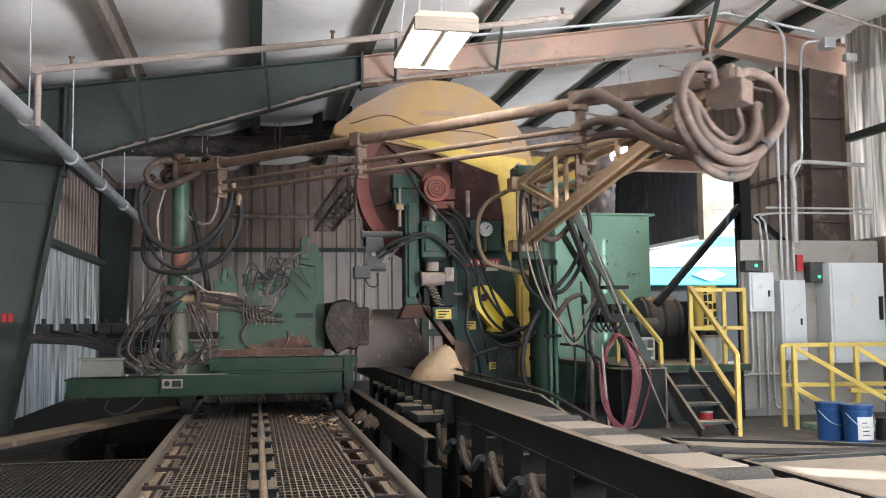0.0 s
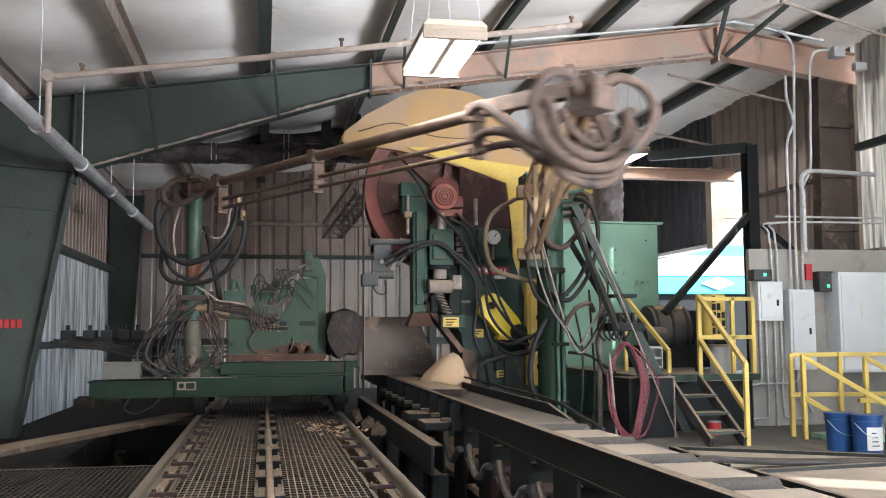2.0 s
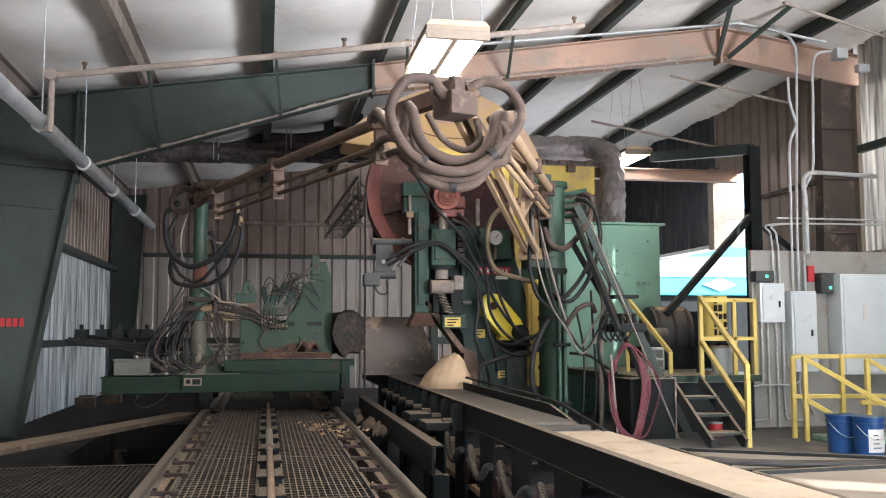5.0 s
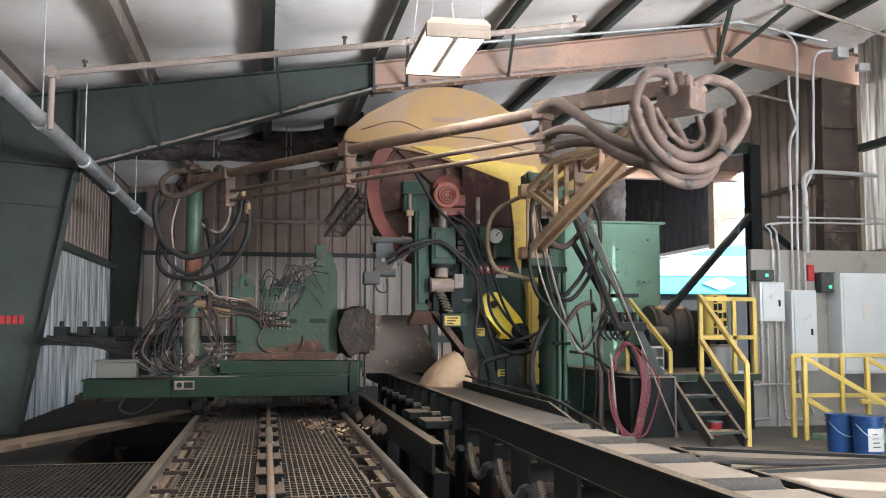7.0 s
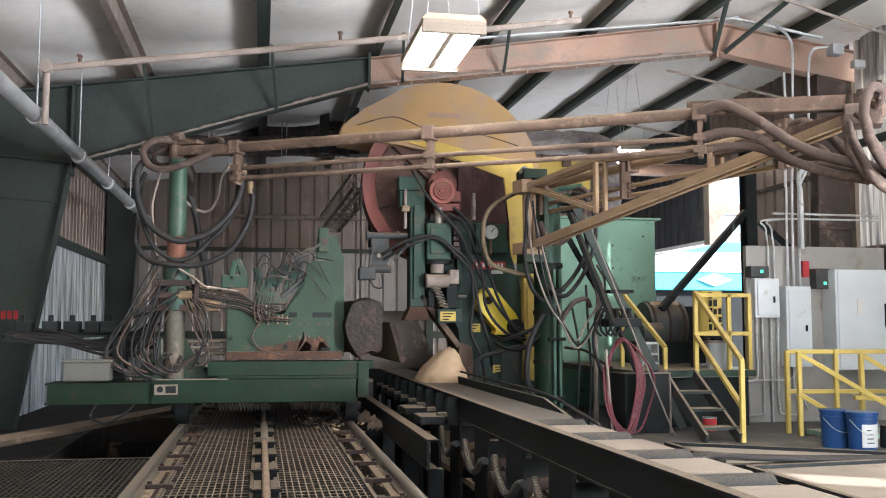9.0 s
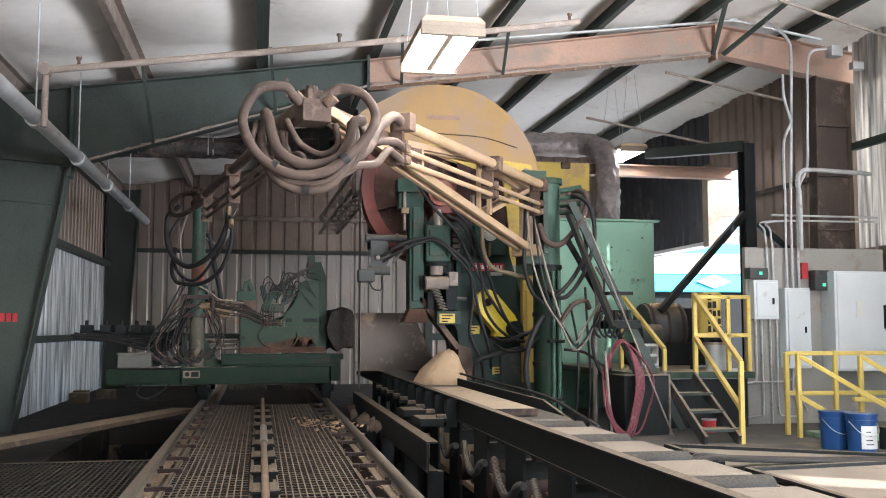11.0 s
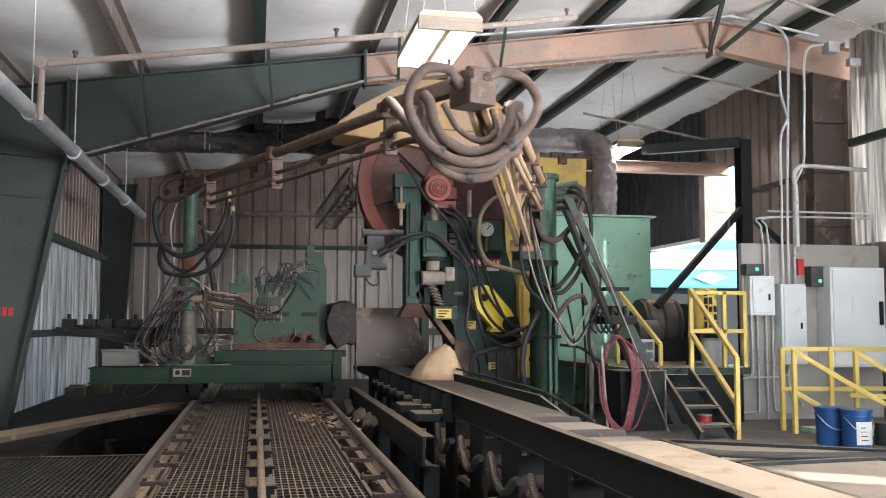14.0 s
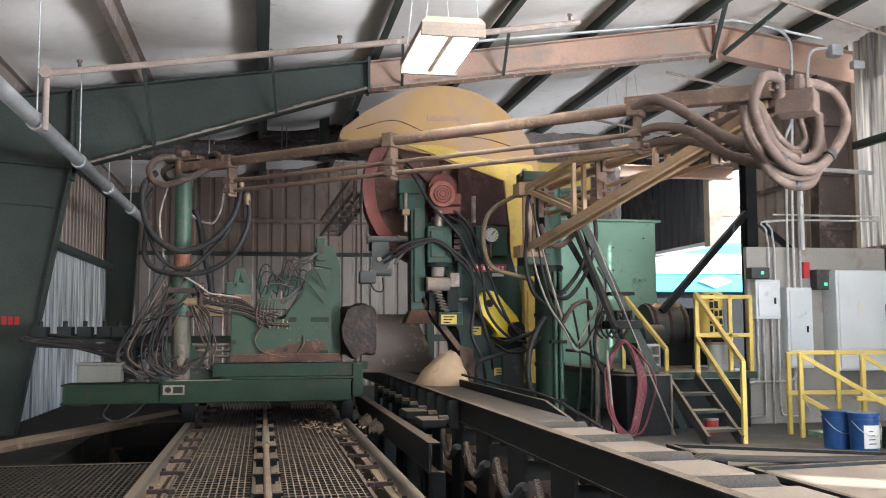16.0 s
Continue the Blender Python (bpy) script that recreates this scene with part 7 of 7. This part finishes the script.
def build_overhead():
    def fixture(x, y, z, label):
        f = tagged(empty("ceiling_light"), label, "ceiling light", "ceiling lights")
        bm = B()
        box(bm, x - 0.24, x + 0.24, y - 0.56, y + 0.56, z + 0.02, z + 0.06, 0.006)
        box(bm, x - 0.24, x + 0.24, y - 0.56, y - 0.52, z - 0.04, z + 0.02)
        box(bm, x - 0.24, x + 0.24, y + 0.52, y + 0.56, z - 0.04, z + 0.02)
        box(bm, x - 0.02, x + 0.02, y - 0.52, y + 0.52, z - 0.015, z + 0.02, 0.004)
        bm2 = prism(B(), [(x - 0.245, z + 0.06), (x + 0.245, z + 0.06), (x + 0.2, z + 0.1), (x - 0.2, z + 0.1)], "y", y - 0.56, y + 0.56)
        part("housing", bm, M_PLATE, f)
        part("dust_cover", bm2, M_SAWDUST, f, "thick dust lying on the fixture")
        for dx in (-0.195, -0.15, -0.105, -0.06, 0.06, 0.105, 0.15, 0.195):
            part("tube_lamp", rod(B(), (x + dx, y - 0.515, z - 0.008), (x + dx, y + 0.515, z - 0.008), 0.019, 10), M_TUBE, f, smooth=True)
        for dx, dy in ((-0.2, -0.5), (0.2, -0.5), (-0.2, 0.5), (0.2, 0.5)):
            part("hanger_wire", rod(B(), (x + dx, y + dy, z + 0.09), (x + dx * 0.3, y + dy * 0.9, roof_z(x) + 0.2), 0.004, 5), M_GALV, f)
    fixture(1.37, 7.35, 3.4, "hanging fluorescent fixture with bright tubes and dust on top")
    fixture(6.12, 15.6, 4.2, "hanging fluorescent fixture far in the bay")
    # sprinkler pipe across the roof
    sp = tagged(empty("sprinkler_pipe"), "thin dusty overhead pipe with drop sprinklers", "pipe")
    part("pipe", tube(B(), [(-1.9, 9.0, 3.52), (0.0, 9.0, 3.79), (1.6, 9.0, 4.03), (3.1, 9.0, 4.27)], 0.032, 6, 10), M_DUSTPIPE, sp, smooth=True)
    for x in (-1.65, 0.7, 3.0):
        bm = rod(B(), (x, 9.0, 3.52 + (x + 1.9) * 0.15), (x, 9.0, 3.6 + (x + 1.9) * 0.15), 0.015, 8)
        rod(bm, (x, 9.0, 3.595 + (x + 1.9) * 0.15), (x, 9.0, 3.615 + (x + 1.9) * 0.15), 0.026, 8)
        part("sprinkler_head", bm, M_BROWN, sp)
    bm = rod(B(), (-1.93, 9.0, 3.55), (-1.93, 9.0, 3.0), 0.03, 10)
    rod(bm, (-1.93, 8.94, 3.52), (-1.93, 9.06, 3.52), 0.055, 12)
    part("drop_pipe", bm, M_DUSTPIPE, sp, smooth=True)
    sp2 = tagged(empty("sprinkler_pipe"), "thin dusty overhead pipe further back in the bay", "pipe")
    part("pipe", rod(B(), (1.5, 14.5, 4.85), (4.3, 14.5, 5.28), 0.035, 10), M_DUSTPIPE, sp2, smooth=True)
    # thin conduit along the rafter by the ridge
    tagged(part("conduit", tube(B(), [(2.5, 11.6, 4.82), (5.95, 11.6, 5.28), (6.1, 11.6, 5.31), (6.6, 11.5, 5.2), (7.3, 11.4, 5.05)], 0.02, 4, 8), M_GALV, smooth=True), "thin galvanised conduit along the rafter", "conduit", "conduits")
    for a, b in (((4.92, 14.0, 4.46), (6.98, 14.0, 4.12)), ((5.62, 12.6, 4.84), (7.48, 12.6, 4.51)), ((6.0, 10.2, 5.1), (8.0, 10.6, 4.8))):
        tagged(part("conduit", rod(B(), a, b, 0.02, 8), M_DUSTPIPE, smooth=True), "thin galvanised conduit under the roof", "conduit", "conduits")
    for b in ((7.2, 7.36, 11.0, 11.16, 4.72, 4.86), (7.5, 7.66, 11.0, 11.1, 4.56, 4.66)):
        tagged(part("conduit_box", box(B(), *b, 0.01), M_GALV), "galvanised junction fitting under the rafter", "junction box", "junction fittings")
    # large round pipe along the west wall
    wp = tagged(empty("dust_pipe"), "long grey round pipe hung along the side wall", "pipe")
    part("pipe", rod(B(), (-2.04, 2.6, 3.105), (-2.04, 17.8, 3.12), 0.07, 18), M_GALV, wp, smooth=True)
    for y in (4.7, 7.0, 9.1, 11.2, 13.3, 15.5):
        part("coupling", rod(B(), (-2.04, y, 3.107), (-2.04, y + 0.14, 3.108), 0.085, 18), M_GALV, wp, smooth=True)
        part("hanger", rod(B(), (-2.04, y + 0.07, 3.16), (-2.04, y + 0.07, roof_z(-2.04) + 0.15), 0.008, 8), M_GALV, wp)
    # dark wrapped ducts across the back
    for z, r, x0, x1, y in ((4.2, 0.17, -3.0, 1.9, 16.5), (4.6, 0.16, -0.8, 1.9, 17.0)):
        d = tagged(empty("wrapped_duct"), "dark plastic-wrapped air duct crossing behind the saw", "duct", "wrapped ducts")
        part("duct", tube(B(), [(x0, y, z), ((x0 + x1) / 2, y, z + 0.05), (x1, y, z + 0.12)], r, 36, 24, 0.25), M_DARKDUCT, d, smooth=True)
    for x in (-2.1, -0.9, 0.3):
        for dx in (0.0, 0.08):
            tagged(part("drop_rod", rod(B(), (x + dx, 16.35, 4.1), (x + dx, 16.35, roof_z(x) + 0.2), 0.012, 6), M_GALV), "thin steel drop rod holding the duct", "rod", "drop rods")
    for x in (1.0, 1.5):
        tagged(part("duct_hanger", box(B(), x - 0.08, x + 0.08, 16.0, 16.14, 4.1, roof_z(x) + 0.25), M_FRAME), "dark steel hanger post above the ducts", "hanger", "duct hangers")
    # lattice cable tray hanging near the end wall
    ct = tagged(empty("cable_ladder"), "dusty grey lattice cable ladder rising behind the saw", "cable ladder")
    for dx in (0.0, 0.3):
        for dz in (0.0, 0.25):
            part("side_rail", bar(B(), (0.95 + dx, 16.0, 2.78 + dz), (1.25 + dx, 13.4, 3.15 + dz), 0.035, 0.035), M_DUSTPIPE, ct)
    for i in range(9):
        f = i / 8
        x, y, z = 0.95 + 0.3 * f, 16.0 - 2.6 * f, 2.78 + 0.3 * f
        bm = B()
        bar(bm, (x, y, z), (x + 0.3, y, z), 0.025, 0.025)
        bar(bm, (x, y, z), (x, y, z + 0.25), 0.025, 0.025, up=(1, 0, 0))
        bar(bm, (x + 0.3, y, z), (x + 0.3, y, z + 0.25), 0.025, 0.025, up=(1, 0, 0))
        bar(bm, (x, y, z + 0.25), (x + 0.3, y, z), 0.02, 0.02)
        part("rung", bm, M_DUSTPIPE, ct)
    # end wall girts and corner column, left wall girts
    bm = B()
    box(bm, -3.0, 8.0, 20.85, 20.98, 2.8, 2.88)
    box(bm, -2.8, 8.0, 20.8, 20.98, 0.95, 1.1)
    tagged(part("wall_girt", bm, M_FRAME), "steel girts on the end wall", "girt", kind="structure")
    tagged(part("wall_pipe", rod(B(), (-0.6, 20.955, 3.56), (2.6, 20.955, 3.56), 0.05, 12), M_DUSTPIPE, smooth=True), "pale dusty pipe along the end wall", "pipe")
    bm = B()
    for z in (1.0, 2.45, 3.9):
        box(bm, -3.12, -2.98, 12.1, 20.9, z, z + 0.1)
    tagged(part("wall_girt", bm, M_FRAME), "steel girts on the side wall", "girt", kind="structure")
    cc = tagged(empty("corner_column"), "dark green tapered corner column", "column")
    bm = prism(B(), [(-3.1, 0), (-2.68, 0), (-2.45, 4.05), (-3.1, 4.0)], "y", 20.4, 20.42)
    bar(bm, (-2.68, 20.4, 0), (-2.45, 20.4, 4.05), 0.2, 0.02, up=(-1, 0, 0.1))
    box(bm, -3.1, -3.08, 20.3, 20.5, 0, 4.0)
    part("column", bm, M_FRAME, cc)
    for x in (3.6,):
        tagged(part("wall_post", box(B(), x - 0.08, x + 0.08, 20.6, 20.8, 0.0, roof_z(x)), M_FRAME), "dark steel end wall post", "post", "end wall posts")
    # red mark on the near column
    bm = B()
    for i in range(4):
        box(bm, -3.05 + i * 0.07, -3.0 + i * 0.07, 11.98, 11.99, 1.28, 1.38)
    tagged(part("painted_mark", bm, M_SIGNRED), "red painted marking on the column", "marking")


def build_outside():
    tr = tagged(empty("trailer"), "turquoise trailer with a pale diamond mark parked outside", "trailer")
    part("body", box(B(), 9.6, 18.0, 27.0, 29.5, 2.3, 3.8, 0.05), M_TURQ, tr)
    # White band painted on the side as the blown-out outdoor glare.
    part("glare_band", box(B(), 9.6, 18.0, 26.96, 26.99, 2.85, 3.45, 0.01), M_WHITE, tr, "broad white band for the blown-out glare along the side")
    bm = prism(B(), [(12.9, 2.62), (13.45, 2.82), (14.0, 2.62), (13.45, 2.42)], "y", 26.94, 26.99)
    part("diamond_mark", bm, M_WHITE, tr)
    for x in (10.5, 16.5):
        part("wheel", rod(B(), (x, 26.95, -0.2), (x, 27.3, -0.2), 0.5, 20), M_BLACK, tr, smooth=True)
    part("chassis", box(B(), 9.8, 17.8, 27.2, 29.3, -0.2, 2.29, 0.02), M_BLACK, tr)
    cn = tagged(empty("lean_to"), "open steel canopy frame outside the doorway", "canopy")
    for y in (17.5, 23.0, 29.5):
        part("rafter", box(B(), 8.3, 14.0, y - 0.06, y + 0.06, 3.4, 3.62), M_PLATE, cn)
        part("post", box(B(), 13.8, 13.95, y - 0.07, y + 0.07, -0.7, 3.5), M_PLATE, cn)


build_track()
build_saw()
build_conveyor()
build_stand()
build_right_side()
build_overhead()
build_outside()
carriage, knee, drape = build_carriage()
log = build_log()
board_a, board_b = build_board("fresh sawn board with bark on one edge"), build_board("fresh sawn board gliding down the rollers")
pipe_boom, truss_boom, hose_loops = build_booms()


# ---- what moves ----
def motions():
    track = [(0, 10.56), (0.5, 9.95), (0.75, 9.7), (1, 9.52), (1.25, 9.68), (1.5, 10.0), (1.75, 10.65), (2, 11.42), (2.25, 12.2), (2.5, 12.72), (3, 12.94), (3.5, 12.7), (4, 12.52), (4.6, 12.35), (5.2, 12.05), (5.8, 11.7), (6.5, 11.27), (7, 10.96), (7.5, 10.54), (8, 10.18), (8.5, 9.85), (9, 9.43), (9.2, 9.43), (9.5, 9.75), (9.8, 10.45), (10.1, 11.35), (10.4, 12.2), (10.7, 12.75), (11.0, 12.98), (11.5, 12.94), (12, 12.73), (12.5, 12.5), (13, 12.33), (13.5, 12.18), (14, 12.02), (14.5, 11.66), (15, 11.11), (15.5, 10.58), (16, 10.1)]
    swing = [(0, -89.1), (0.25, -84.7), (0.5, -80.7), (0.75, -77.0), (1, -74.6), (1.25, -76.6), (1.5, -80.9), (1.75, -90.4), (2, -101.0), (2.2, -110.2), (2.4, -118.0), (2.6, -122.5), (3, -124.5), (3.5, -120.6), (4, -117.4), (4.2, -116.4), (4.6, -114.6), (5.2, -110.4), (5.8, -105.0), (6.3, -100.3), (6.5, -98.3), (7, -93.6), (7.5, -87.4), (8, -82.2), (8.5, -77.9), (9, -73.0), (9.2, -73.4), (9.5, -77.5), (9.8, -86.0), (10.1, -99.1), (10.4, -112.0), (10.7, -120.8), (11.0, -124.3), (11.3, -124.5), (11.6, -123.6), (12, -121.4), (12.5, -117.8), (13, -115.4), (13.5, -112.6), (14, -110.0), (14.2, -107.7), (14.5, -104.2), (15, -96.6), (15.5, -89.8), (16, -83.7)]

    def at(rows, t):
        return float(np.interp(t, [r[0] for r in rows], [r[1] for r in rows]))

    walk(carriage, [(t, pose(0, y, 0)) for t, y in track])
    slide = [(0, -0.075), (1.5, -0.08), (2.5, -0.09), (3.0, -0.03), (3.5, 0.02), (7.0, 0.0), (9.0, 0.0), (10.0, 0.0), (10.7, 0.06), (11.5, 0.075), (13.0, 0.06), (15.0, 0.04), (16.0, 0.01)]
    walk(knee, [(t, pose(x, 0, 0)) for t, x in slide])
    walk(log, [(t, pose(1.01 + at(slide, t), y, 1.2)) for t, y in track])
    px, py, l2, ze = 3.17, 11.22, 4.97, 2.87
    a_rows, b_rows, c_rows, d_rows = [], [], [], []
    for t, th in swing:
        ex, ey = px + l2 * math.cos(radians(th)), py + l2 * math.sin(radians(th))
        qy = at(track, t) + 0.35
        head = math.degrees(math.atan2(ey - qy, ex + 0.85))
        b_rows.append((t, pose(px, py, ze, 0, 0, th)))
        a_rows.append((t, pose(-0.85, qy, ze + 0.06, 0, 0, head)))
        d_rows.append((t, pose(-0.83, 0.35, 0, 0, 0, 0.8 * (head + 31))))
        c_rows.append((t, pose(ex, ey, ze, 0, 0, 0.45 * ((th + head) / 2 + 98))))
    walk(pipe_boom, a_rows)
    walk(truss_boom, b_rows)
    walk(hose_loops, c_rows)
    walk(drape, d_rows)

    # each board rides on the log's face, is sawn off, tips onto the belt and runs out
    def board_rows(cut, run, off):
        rows = [(t, pose(1.22 + off + at(slide, t), y + 0.14, 1.19, 0, 90, 0)) for t, y in track if t < cut]
        y = at(track, cut) + 0.16
        rows += [(cut, pose(1.25 + off, y, 1.18, 0, 88, 0)), (cut + 0.25, pose(1.38, y, 1.04, 0, 74, 0)), (cut + 0.45, pose(1.6, y + 0.1, 0.86, 0, 48, 0)), (cut + 0.65, pose(1.88, y + 0.3, 0.64, 0, 10, 0))]
        rows += [(t, pose(1.96, y, 0.545, 0, 0, 0)) for t, y in run]
        return rows
    walk(board_a, board_rows(1.2, [(2.1, 10.3), (2.6, 9.0), (3.0, 7.8), (3.3, 7.1), (3.6, 6.35), (4.0, 5.5), (4.2, 5.05), (5.0, 3.0), (6.0, 0.5), (7.0, -2.0), (16.0, -2.0)], 0.06))
    walk(board_b, board_rows(8.75, [(9.8, 10.1), (10.4, 9.4), (11.0, 7.4), (11.3, 6.55), (11.5, 5.85), (11.8, 5.05), (12.2, 4.35), (12.5, 3.9), (13.0, 3.15), (14.4, 1.3), (15.0, -0.4), (16.0, -3.2)], 0.0))


motions()
